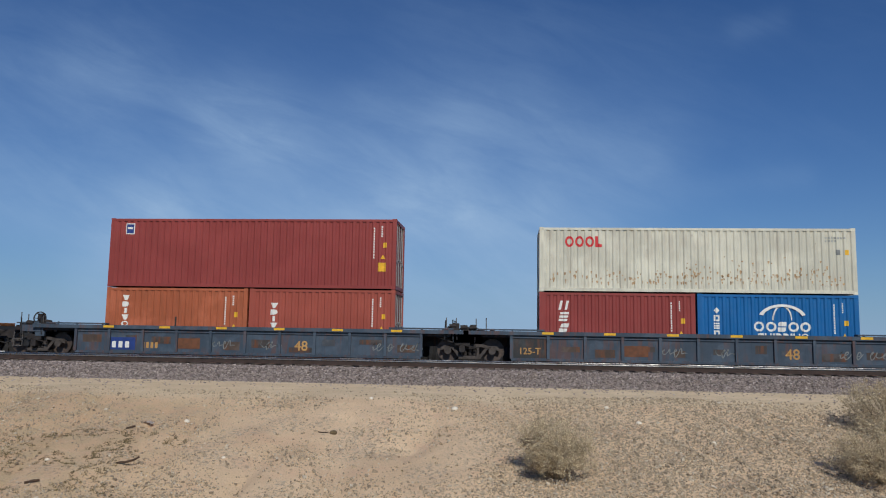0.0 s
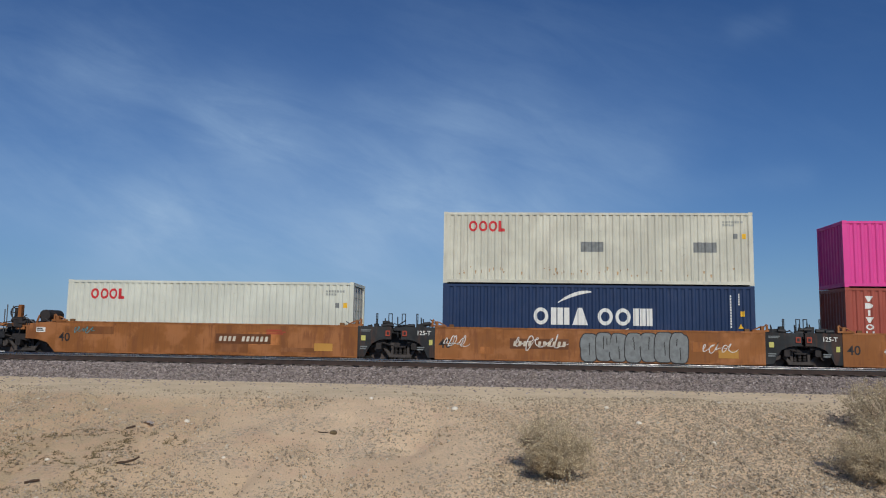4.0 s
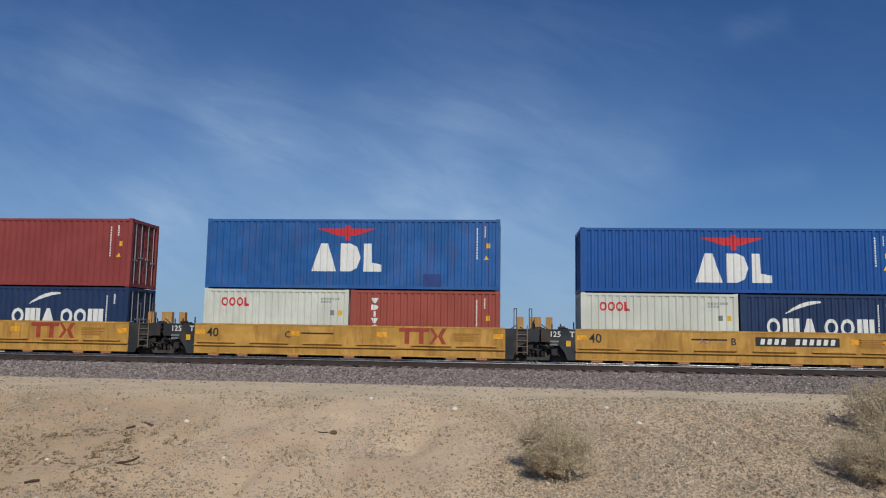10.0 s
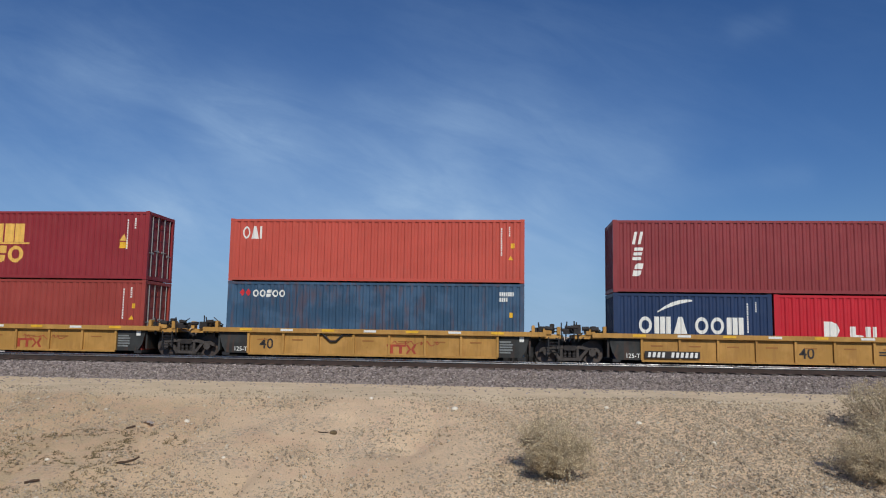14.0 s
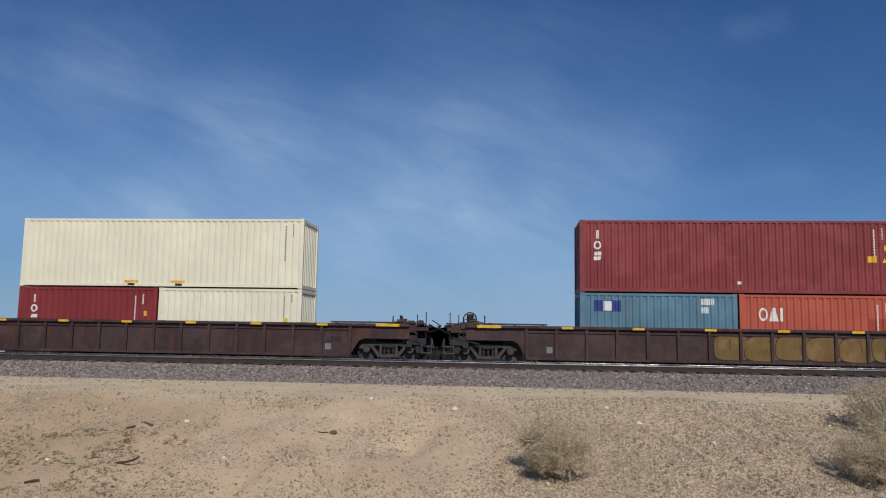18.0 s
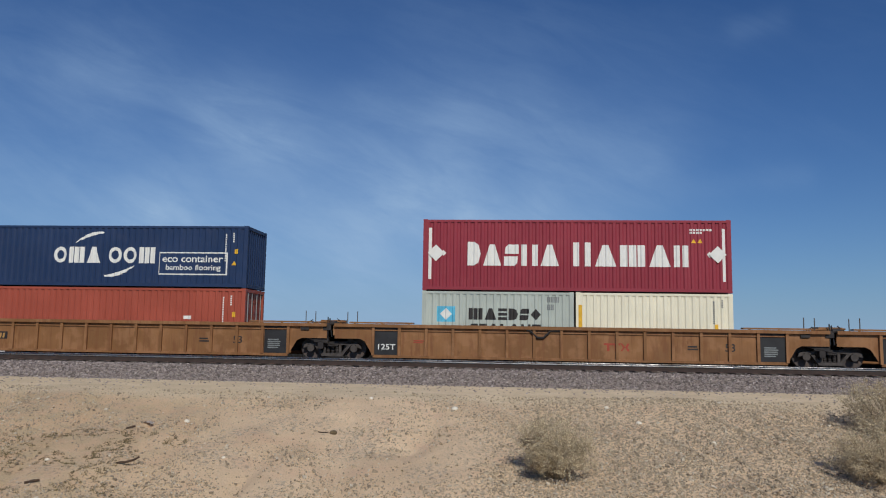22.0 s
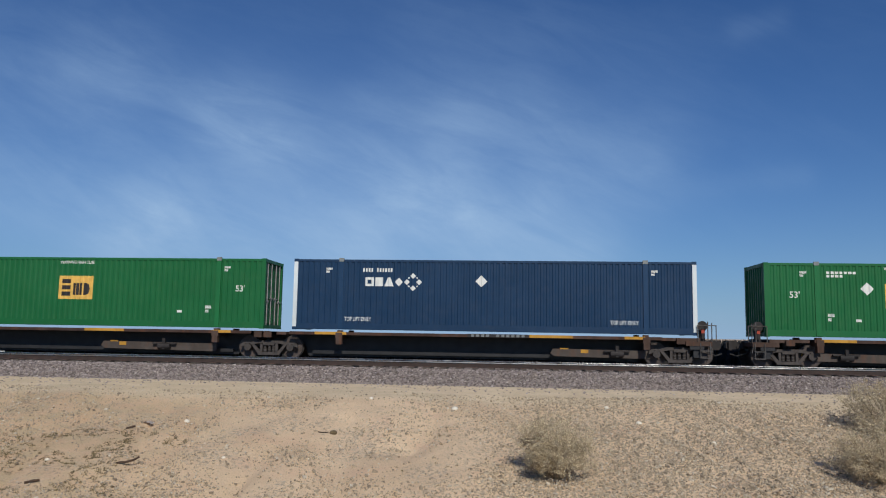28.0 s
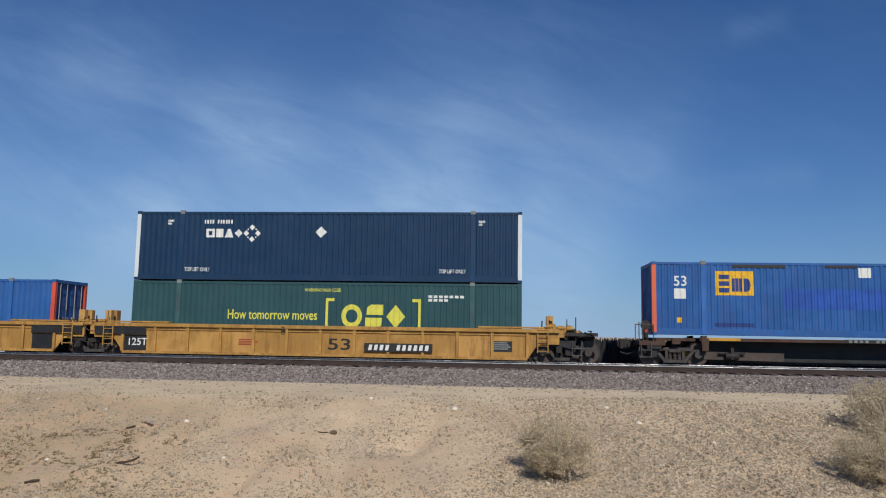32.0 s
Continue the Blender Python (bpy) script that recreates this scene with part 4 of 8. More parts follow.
def build_cargo():
    # ribbed blue cars
    load(1.26, [box20(MAROON, "short maroon container with slanted white marks", slanted_stack(0.75, 0.3, 1.35) + std(FT20, ST)), box20(AZURE, "short bright blue container with a white globe logo", [("gstack", 0.62, 0.5, 0.22, 1.2, "kfef", WHITE), ("glyphs", 2.1, 1.06, 2.2, 0.38, "oozoo", WHITE), ("glyphs", 2.25, 1.50, 1.95, 0.22, "zuiddiuo", WHITE), ("hoop", 3.2, 1.0, 0.52, 0.62, WHITE, 1.5, 20, 160), ("hoop", 3.2, 1.0, 0.52, 0.60, WHITE, 0.62, 0, 180)] + std(FT20, ST))], pale40(ST, 0.55, (), OLDPALE))
    load(-16.73, [box20(RUST, "short faded orange container with white stencil letters", white_stack(0.7, 0.3, 1.62) + std(FT20, ST) + [("bar", 3.0, 1.2, 0.06, 0.6, DARKM), ("bar", 3.7, 1.6, 0.3, 0.14, FADEDRED)], wear=0.4), box20(BROWN, "short red-brown container with white stencil letters", white_stack(0.9, 0.55, 1.62) + std(FT20, ST))], box40(MAROON, "maroon corrugated container with a small square logo", [("bar", 0.65, 0.22, 0.40, 0.46, WHITE), ("bar", 0.69, 0.26, 0.32, 0.38, NAVYM), ("bar", 0.74, 0.38, 0.22, 0.08, WHITE)] + std(FT40, HC) + [("bar", 11.45, 1.80, 0.32, 0.36, YEL)]))
    # spray-painted five-unit set
    load(-37.61, [pale40(ST, 0.25)], pale40(HC, 0.35, [("bar", 4.2, 1.80, 0.45, 0.05, GREYM), ("bar", 4.4, 1.70, 0.05, 0.24, GREYM)], OLDPALE))
    load(-53.13, [brown40(HC)], pale40(ST, 0.35, [("bar", 6.4, 0.85, 0.7, 0.4, GREYM), ("bar", 5.0, 2.0, 1.9, 0.3, WHITE)]))
    load(-68.75, [brown40(HC)], box40(PINK, "bright pink container with large white block logo", [("glyphs", 3.85, 0.24, 4.25, 1.44, "fue", WHITE), ("row", 3.9, 1.92, 4.1, 0.22, 19, WHITE)] + std(FT40, ST), ST, wear=0.1))
    load(-84.32, [navy40(HC, x=3.6)], pale40(HC, 0.45, [("bar", 5.5, 1.2, 0.9, 0.4, GREYM), ("bar", 9.9, 1.2, 0.9, 0.4, GREYM)], OLDPALE))
    load(-100.16, [pale40(HC, 0.3)], None)
    # second spray-painted set
    load(-119.91, [box40(MAROON, "maroon container with a round blue sticker", [("disc", 0.9, 0.62, 0.22, SKYM)] + std(FT40, HC), HC)], navy40(ST))
    load(-135.62, [pale40(ST, 0.3)], brown40(HC, (152, 62, 57), white_stack(0.75, 0.32, 1.7) + [("bar", 0.34, 2.15, 0.24, 0.24, YEL)]))
    load(-151.25, [brown40(HC, BROWN, [("bar", 1.6, 0.9, 1.45, 0.62, paint((122, 50, 48), 0.2))])], pale40(HC, 0.15, rgb=(214, 216, 200)))
    globe = [("glyphs", 4.87, 1.14, 2.2, 0.38, "oozoo", WHITE), ("glyphs", 5.0, 1.58, 1.95, 0.24, "zuiddiuo", WHITE), ("hoop", 5.97, 1.42, 0.58, 0.66, WHITE, 1.35, 28, 152), ("hoop", 5.97, 1.42, 0.58, 0.66, WHITE, 1.35, 208, 332), ("hoop", 5.97, 1.42, 0.58, 0.65, WHITE, 0.6, 28, 152), ("hoop", 5.97, 1.42, 0.58, 0.65, WHITE, 0.6, 208, 332)]
    load(-166.83, [box40(SILVER, "grey-white container with widely spaced navy logo blocks", [("glyphs", 3.1 + 1.24 * i, 0.95, 0.86, 0.80, q, NAVYM) for i, q in enumerate("oozoo")] + [("hoop", 0.75, 0.5, 0.16, 0.2, NAVYM, 1, 0, 360), ("row", 1.2, 0.32, 1.2, 0.3, 4, NAVYM), ("bar", 0.4, 0.72, 0.7, 0.06, NAVYM), ("tri", 11.1, 0.85, 0.12, YEL)] + std(FT40, HC, False), HC, wear=0.5)], box40(AZURE, "bright blue container with a white globe logo", globe + [("gstack", 0.5, 0.55, 0.22, 1.6, "kfefmf", WHITE)] + std(FT40, HC), HC, wear=0.1))
    load(-182.33, [box40((146, 58, 65), "dark red container with slanted white marks, alone in its well", slanted_stack(0.85, 0.42, 1.9) + std(FT40, HC) + [("tri", 11.0, 0.85, 0.13, YEL)], HC)], None)
    # clean yellow set
    winged = lambda z: [("glyphs", 4.5, z, 2.9, 0.30, "v", REDM), ("bar", 5.85, z - 0.12, 0.2, 0.62, REDM)]
    winged_row = lambda: winged(0.40) + [("glyphs", 4.4, 1.02, 3.05, 1.15, "adq", WHITE)]
    load(-202.05, [pale20(), navy20()], box40(COBALT, "cobalt blue container with a white logo under a red wing", winged_row() + std(FT40, ST), ST, wear=0.15))
    load(-217.45, [pale20(), box20(BROWN, "short red-brown container with white stencil letters", white_stack(0.85, 0.3, 1.62) + std(FT20, ST))], box40(FADED, "faded blue container with a rusty white logo under a red wing", winged_row() + std(FT40, HC) + [("bar", 9.1, 2.25, 0.7, 0.5, NAVYM)], HC, wear=0.6))
    flag = lambda x: [("bar", x, 0.26, 1.22, 0.62, WHITE), ("bar", x + 0.05, 0.31, 1.12, 0.20, YEL), ("bar", x + 0.05, 0.55, 1.12, 0.28, NAVYM), ("row", x + 0.3, 0.60, 0.82, 0.18, 6, WHITE)]
    load(-232.92, [box20(MAROON, "short maroon container with a small flag logo", flag(0.65) + std(FT20, ST)), navy20()], box40(MAROON, "maroon container with a small flag logo", flag(0.6) + std(FT40, HC), HC))
    load(-248.27, [pale20(), pale20(0.5)], navy40(HC, [("bar", 0.34, 2.1, 0.24, 0.26, YEL)]))
    load(-263.64, [cream20(), pale20(0.5)], brown40(ST, (152, 68, 62), []))
    # ribbed yellow set
    load(-283.35, [navy20(), box20(SCARLET, "short bright red container with a white serif logo", [("glyphs", 1.80, 1.02, 0.68, 0.66, "d", WHITE), ("glyphs", 2.78, 1.20, 2.15, 0.46, "qiue", WHITE)] + std(FT20, ST), wear=0.12)], box40((134, 54, 57), "maroon container with slanted white marks", slanted_stack(0.75, 0.42, 1.9) + std(FT40, HC) + [("bar", 11.0, 2.05, 0.36, 0.38, YEL)], HC))
    load(-299.04, [box40(SLATE, "scuffed slate-blue container with a small white logo", [("glyphs", 0.5, 0.30, 0.5, 0.32, "kk", REDM), ("glyphs", 1.05, 0.34, 1.4, 0.30, "oozoo", WHITE), ("small", 11.2, 0.34, 0.6, 0.4, WHITE), ("bar", 11.6, 1.15, 0.14, 0.2, YEL)], HC, wear=0.5)], box40(CORAL, "coral red container with a short white logo", [("glyphs", 0.52, 0.32, 0.85, 0.52, "oai", WHITE)] + std(FT40, ST), ST, wear=0.15))
    load(-314.77, [brown40(HC, (150, 63, 55), [])], box40(MSCRED, "dark red container with a large gold logo", [("glyphs", 5.25, 0.55, 1.55, 0.80, "m", GOLDM), ("bar", 5.02, 1.36, 1.9, 0.07, GOLDM), ("glyphs", 5.3, 1.50, 1.45, 0.72, "zo", GOLDM), ("stack", 0.62, 0.45, 0.14, 1.8, 14, GOLDM), ("stack", 0.9, 0.62, 0.14, 1.6, 11, GOLDM), ("tri", 11.1, 1.1, 0.16, GOLDM), ("bar", 10.95, 1.32, 0.36, 0.26, YEL)] + std(FT40, HC, False), HC, wear=0.15))
    white45 = container(FT45, HC, SNOW, "clean white 45-foot container overhanging the pink one below", [("text", "45", 0.25, 0.72, 0.46, DARKM), ("bar", 12.3, 0.85, 0.16, 0.26, YEL), ("bar", 12.3, 2.0, 0.30, 0.42, YEL), ("ids", 12.15, 0.38, 1.4, GREYM), ("bar", 5.5, 2.66, 0.3, 0.12, DARKM), ("bar", 7.6, 2.66, 0.3, 0.12, DARKM)], "doors", 0.05)
    pink_low = box40(PINK, "bright pink container with large white block logo", [("glyphs", 3.9, 0.44, 4.2, 1.44, "fue", WHITE)] + std(FT40, HC), HC, "wall", wear=0.1)
    load(-331.22 + 0.762, [pink_low], (white45, HC))
    load(-346.25, [box20((132, 58, 58), "short dark red-brown container", std(FT20, ST)), cream20()], brown40(HC, (164, 76, 62), []))
    # single dark-maroon cars
    load(-367.80, [box20(GREYBLUE, "short weathered grey-blue container with a square logo", [("bar", 0.55, 0.30, 1.05, 0.44, NAVYM), ("bar", 0.92, 0.33, 0.32, 0.38, WHITE), ("small", 4.7, 0.2, 0.5, 0.6, WHITE)], wear=0.5), box20((182, 88, 68), "short coral red container with a white logo", [("glyphs", 0.7, 0.52, 0.95, 0.52, "oai", WHITE), ("bar", 4.8, 0.9, 0.7, 0.62, FADEDRED)] + std(FT20, ST), wear=0.3)], box40((132, 54, 56), "maroon container with three white serif letters", serif_stack() + std(FT40, HC) + [("bar", 11.0, 1.4, 0.36, 0.24, YEL), ("bar", 6.1, 2.42, 0.14, 0.12, WHITE)], HC, wear=0.4))
    load(-391.26, [box20((132, 49, 51), "short maroon container with white serif letters", serif_stack(0.55, 0.3, 1.25) + std(FT20, ST)), cream20()], box40(CREAM, "plain cream corrugated container", [("ids", 11.4, 0.3, 1.5, GREYM), ("bar", 4.6, 2.62, 0.6, 0.10, YEL), ("bar", 6.6, 2.62, 0.6, 0.10, YEL), ("bar", 4.75, 2.74, 0.3, 0.10, DARKM), ("bar", 6.8, 2.74, 0.3, 0.10, DARKM)], HC, "wall", 0.06))
    load(-414.73, [box20(CYAN, "short bright blue container with stencilled marks", [("small", 4.7, 0.25, 0.75, 0.65, WHITE), ("bar", 5.0, 1.15, 0.2, 0.16, WHITE)], wear=0.3), cream20()], pale40(HC, 0.55, [("bar", 6.2, 1.75, 0.5, 0.5, WHITE)], OLDPALE, (160, 146, 126)))
    # ribbed ochre set
    load(-438.16, [box20((142, 48, 54), "short maroon container with white serif letters", serif_stack(0.6, 0.3, 1.3) + std(FT20, ST)), cream20()], box40((162, 78, 60), "red-brown container with a darker repainted patch", white_stack(0.8, 0.3, 1.62) + [("bar", 0.1, 1.4, 4.4, 1.25, (paint((118, 40, 40), 0.2)))] + std(FT40, HC) + [("bar", 6.1, 2.28, 0.16, 0.2, WHITE)], HC, "wall"))
    star = lambda x, s: [("bar", x - 0.05 * s if s > 0 else x - 0.07, 0.35, 0.12, 2.1, WHITE), ("diamond", x + 0.25 * s, 1.38, 0.34, WHITE), ("diamond", x + 0.55 * s, 1.38, 0.12, WHITE), ("diamond", x + 0.30 * s, 1.38, 0.20, WHITE)]
    pasha = [("glyphs", 1.78, 0.92, 0.62, 0.96, "d", WHITE), ("glyphs", 2.4, 1.02, 3.15, 0.86, "azua", WHITE), ("glyphs", 6.0, 0.92, 0.80, 0.96, "u", WHITE), ("glyphs", 6.85, 1.02, 3.75, 0.86, "amaii", WHITE)]
    load(-457.63, [box20(SILVER, "short light grey container with a light-blue square and dark logo", [("bar", 0.6, 0.62, 0.74, 0.62, SKYM), ("diamond", 0.97, 0.93, 0.24, WHITE), ("glyphs", 1.85, 0.68, 2.95, 0.46, "maedzk", DARKM), ("glyphs", 1.9, 1.30, 2.9, 0.40, "zeaqaub", DARKM), ("small", 5.0, 0.2, 0.5, 0.55, GREYM)], wear=0.3), cream20((("bar", 0.1, 0.5, 0.14, 1.9, YEL), ("bar", 5.35, 1.2, 0.14, 0.2, YEL)))], box40((140, 48, 60), "crimson container with large white serif logo and stars", star(0.28, 1) + star(FT40 - 0.28, -1) + pasha + [("small", 10.6, 0.36, 0.9, 0.2, WHITE), ("tri", 10.75, 0.82, 0.1, YEL), ("tri", 11.0, 0.82, 0.1, YEL)], HC, "wall", 0.1))
    eco = [("bar", 8.40, 1.12, 2.95, 0.05, WHITE), ("bar", 8.40, 2.02, 2.95, 0.05, WHITE), ("bar", 8.40, 1.12, 0.05, 0.95, WHITE), ("bar", 11.30, 1.12, 0.05, 0.95, WHITE), ("text", "eco container", 8.55, 1.26, 0.28, WHITE, 2.6), ("text", "bamboo flooring", 8.72, 1.64, 0.30, WHITE, 2.35)]
    load(-477.15, [box40((162, 78, 60), "brick red container with white stencil letters", white_stack(0.7, 0.28, 1.62) + std(FT40, ST) + [("bar", 9.6, 1.15, 0.32, 0.14, WHITE)], ST)], box40(NAVY, "navy blue container with a white logo and framed lettering", swoosh_row(3.75, 4.55) + eco + std(FT40, ST), ST, "wall", 0.15))
    # spine cars
    UL = "dark navy 53-foot container with white end posts and a diamond logo"
    FL = 1.20
    red_d = plain("pink_red_placard", (206, 120, 128), 0.6, 0.0, 0.15, 5)
    scrawl = [("row", 11.35, 2.14, 0.9, 0.42, 4, GREYM), ("bar", 12.3, 2.2, 0.5, 0.30, GREYM)]
    load(-500.17, [box53(INK, UL, diamond_marks(3.0) + [("diamond", 7.95, 0.86, 0.24, red_d)] + scrawl, end_post=SNOW)], None, FL)
    load(-518.58, [box53(INK, UL, diamond_marks(11.0, 0) + [("diamond", 8.3, 0.88, 0.24, WHITE)], end_post=SNOW)], None, FL)
    two_tone_row = [("glyphs", 4.85, 1.02, 0.50, 0.72, "d", ORANGEM), ("glyphs", 5.36, 1.16, 1.48, 0.58, "aoed", ORANGEM), ("glyphs", 7.0, 1.02, 0.52, 0.72, "z", WHITE), ("glyphs", 7.54, 1.16, 3.15, 0.58, "vaokvdaiu", WHITE), ("diamond", 2.75, 0.80, 0.36, WHITE)] + [("bar", 2.95, 0.50 + 0.085 * i, 1.0 - 0.06 * abs(i - 3), 0.045, WHITE) for i in range(8)] + [("bar", 7.6, 0.16, 0.50, 0.40, WHITE), ("bar", 5.9, 0.42, 0.30, 0.10, REDM), ("bar", 6.0, 0.32, 0.10, 0.30, REDM), ("text", "53", 0.85, 0.56, 0.40, WHITE), ("bar", 0.85, 1.10, 0.46, 0.40, WHITE), ("bar", 0.95, 2.25, 0.16, 0.2, YEL), ("small", 12.7, 0.40, 0.9, 0.22, WHITE), ("row", 7.3, 2.66, 3.0, 0.18, 6, GREYM)]
    load(-535.91, [box53(ROYAL, "royal blue 53-foot container with orange and white logo and red posts", two_tone_row, wear=0.35, end_post=(206, 72, 62))], None, FL)
    GL = "green 53-foot container with a square gold logo"
    load(-553.15, [box53(GREEN, GL, gold_square_marks(7.35, 12.2))], None, FL)
    load(-570.70, [box53(GREEN, GL, gold_square_marks(4.5, 3.85))], None, FL)
    load(-589.41, [box53(INK, UL, diamond_marks(2.95) + [("diamond", 7.7, 0.86, 0.24, WHITE)], end_post=SNOW)], None, FL)
    load(-606.76, [box53(GREEN, GL, gold_square_marks(7.25, 3.6))], None, FL)
    load(-624.11, [box53((36, 116, 62), GL + ", slightly faded", gold_square_marks(7.4, 3.7))], None, FL)
    load(-641.66, [box53(INK, "dark navy 53-foot container riding on a road chassis", diamond_marks(10.6, 2) + [("diamond", 7.85, 0.88, 0.24, WHITE)], end_post=SNOW)], None, 2.17)
    blue_emp = [("bar", 2.45, 0.36, 1.45, 0.95, YEL), ("glyphs", 2.55, 0.50, 0.46, 0.70, "e", NAVYM), ("glyphs", 3.05, 0.64, 0.76, 0.52, "md", NAVYM), ("bar", 5.0, 1.02, 6.0, 0.80, plain("blue_repaint", (30, 78, 160), 0.55, 0.0, 0.15, 2)), ("text", "53", 0.85, 0.56, 0.40, WHITE), ("bar", 0.85, 1.06, 0.46, 0.40, WHITE), ("bar", 0.95, 2.20, 0.18, 0.2, YEL), ("bar", 7.85, 0.20, 0.46, 0.38, WHITE), ("bar", 15.5, 1.95, 0.14, 0.2, YEL), ("small", 13.2, 0.4, 0.6, 0.2, WHITE), ("bar", 3.1, 0.10, 2.0, 0.12, DARKM), ("bar", 6.6, 0.10, 1.2, 0.10, DARKM), ("bar", 2.4, 2.38, 1.5, 0.16, NAVYM)]
    load(-659.84, [box53(ROYAL, "worn blue 53-foot container with a yellow logo and orange posts", blue_emp, wear=0.45, end_post=(214, 104, 72))], None, FL)
    csx = [("glyphs", 8.8, 0.90, 2.75, 0.95, "ozk", LEMONM), ("bar", 8.2, 0.66, 0.10, 1.6, LEMONM), ("bar", 8.2, 0.66, 0.35, 0.12, LEMONM), ("bar", 12.0, 0.66, 0.10, 1.6, LEMONM), ("bar", 11.75, 0.66, 0.35, 0.12, LEMONM), ("text", "How tomorrow moves", 4.1, 1.16, 0.40, LEMONM, 3.75), ("row", 9.0, 1.95, 2.4, 0.30, 8, LEMONM), ("small", 12.4, 0.5, 1.5, 0.26, WHITE), ("text", "WARNING HIGH CUBE", 7.3, 0.26, 0.14, LEMONM, 1.5)]
    low, hl = box53(FOREST, "dark green 53-foot container with large yellow lettering", csx, wear=0.2)
    CARGO.append((low, -681.09 + FT53 / 2, WELL_Z))
    top, ht = box53(INK, UL, diamond_marks(3.0) + [("diamond", 7.9, 0.86, 0.24, WHITE)], end_post=SNOW)
    CARGO.append((top, -681.09 + FT53 / 2, WELL_Z + HC + 0.02))
    last, hh = box53(ROYAL, "blue 53-foot container with orange end posts, alone in its well", [("bar", 2.45, 0.36, 1.45, 0.95, YEL)], wear=0.35, end_post=(206, 84, 62))
    CARGO.append((last, -700.65 + FT53 / 2, WELL_Z))


build_cargo()

# ------------------------------------------------------------ railway cars
OCHRE, YELLOW, LEMON = (148, 93, 47), (180, 130, 57), (188, 142, 65)
DUSTBLUE, WINE, UMBER, AMBER = (62, 76, 89), (65, 47, 47), (136, 95, 58), (178, 134, 68)
CAR_HALF = 1.46
WHEEL_R = 0.4572
CARS = []         # (object, place along the train)
WHEELSETS = []


def arch(he, hl, z0, z1, za):
    """Outline of a car side: full depth between the trucks, cut away over them."""
    if he < hl + 0.6:
        return ((-he, z0), (he, z0), (he, z1), (-he, z1))
    return ((-hl, z0), (hl, z0), (hl + 0.35, za - 0.10), (hl + 0.55, za), (he, za), (he, z1), (-he, z1), (-he, za), (-hl - 0.55, za), (-hl - 0.35, za - 0.10))


def wheelset(bm):
    for s in (-1, 1):
        ring(bm, 0, s * 0.69, s * 0.81, 0, 0.10, WHEEL_R, 28)
        ring(bm, 0, s * 0.68, s * 0.70, 0, WHEEL_R - 0.02, WHEEL_R + 0.025, 28)
        ring(bm, 0, min(s * 0.806, s * 0.822), max(s * 0.806, s * 0.822), 0, 0.430, WHEEL_R - 0.004, 28)
        tube(bm, (0, s * 0.80, 0), (0, s * 1.10, 0), 0.085, n=10)
        for k in range(3):
            a = 2.09 * k
            tube(bm, (0.05 * math.cos(a), s * 1.09, 0.05 * math.sin(a)), (0.05 * math.cos(a), s * 1.12, 0.05 * math.sin(a)), 0.018, n=6)
    tube(bm, (0, -1.0, 0), (0, 1.0, 0), 0.08, n=10)


def truck_side(bm, s):
    """A cast side frame: pedestals over the axles, diagonal tension members and the spring opening."""
    y0, y1 = (s * 0.94, s * 1.10) if s > 0 else (-1.10, -0.94)
    r = WHEEL_R
    prism(bm, ((-1.20, r + 0.00), (-1.17, r + 0.12), (-1.05, r + 0.20), (-0.74, r + 0.20), (-0.50, r + 0.27), (0.50, r + 0.27), (0.74, r + 0.20), (1.05, r + 0.20), (1.17, r + 0.12), (1.20, r + 0.00), (1.06, r + 0.03), (0.98, r + 0.09), (0.72, r + 0.09), (0.46, r + 0.15), (-0.46, r + 0.15), (-0.72, r + 0.09), (-0.98, r + 0.09), (-1.06, r + 0.03)), y0, y1)
    for d in (-1, 1):
        prism(bm, tuple((d * x, z) for x, z in ((0.76, r + 0.12), (0.64, r + 0.14), (0.28, r - 0.28), (0.42, r - 0.31)))[::d], y0 + 0.012, y1 - 0.012)
        prism(bm, tuple((d * x, z) for x, z in ((0.27, r + 0.20), (0.37, r + 0.20), (0.37, r - 0.22), (0.27, r - 0.22)))[::-d], y0 + 0.02, y1 - 0.02)
        tube(bm, (d * 0.889, y0 - 0.03, r), (d * 0.889, y1 + 0.03, r), 0.145, n=14)
        box(bm, d * 0.889 - 0.10, d * 0.889 + 0.10, y0, y1, r + 0.05, r + 0.14)
    prism(bm, ((-0.46, r - 0.32), (0.46, r - 0.32), (0.40, r - 0.20), (-0.40, r - 0.20)), y0, y1)


def spring(bm, s):
    """One coil spring as a stack of turned rings."""
    prev = None
    for k in range(11):
        loop = [bm.verts.new(((0.078 if k % 2 else 0.060) * math.cos(0.785 * i), s + (0.078 if k % 2 else 0.060) * math.sin(0.785 * i), WHEEL_R - 0.20 + 0.03 * k)) for i in range(8)]
        if prev:
            for i in range(8):
                bm.faces.new((prev[i], prev[(i + 1) % 8], loop[(i + 1) % 8], loop[i]))
        prev = loop


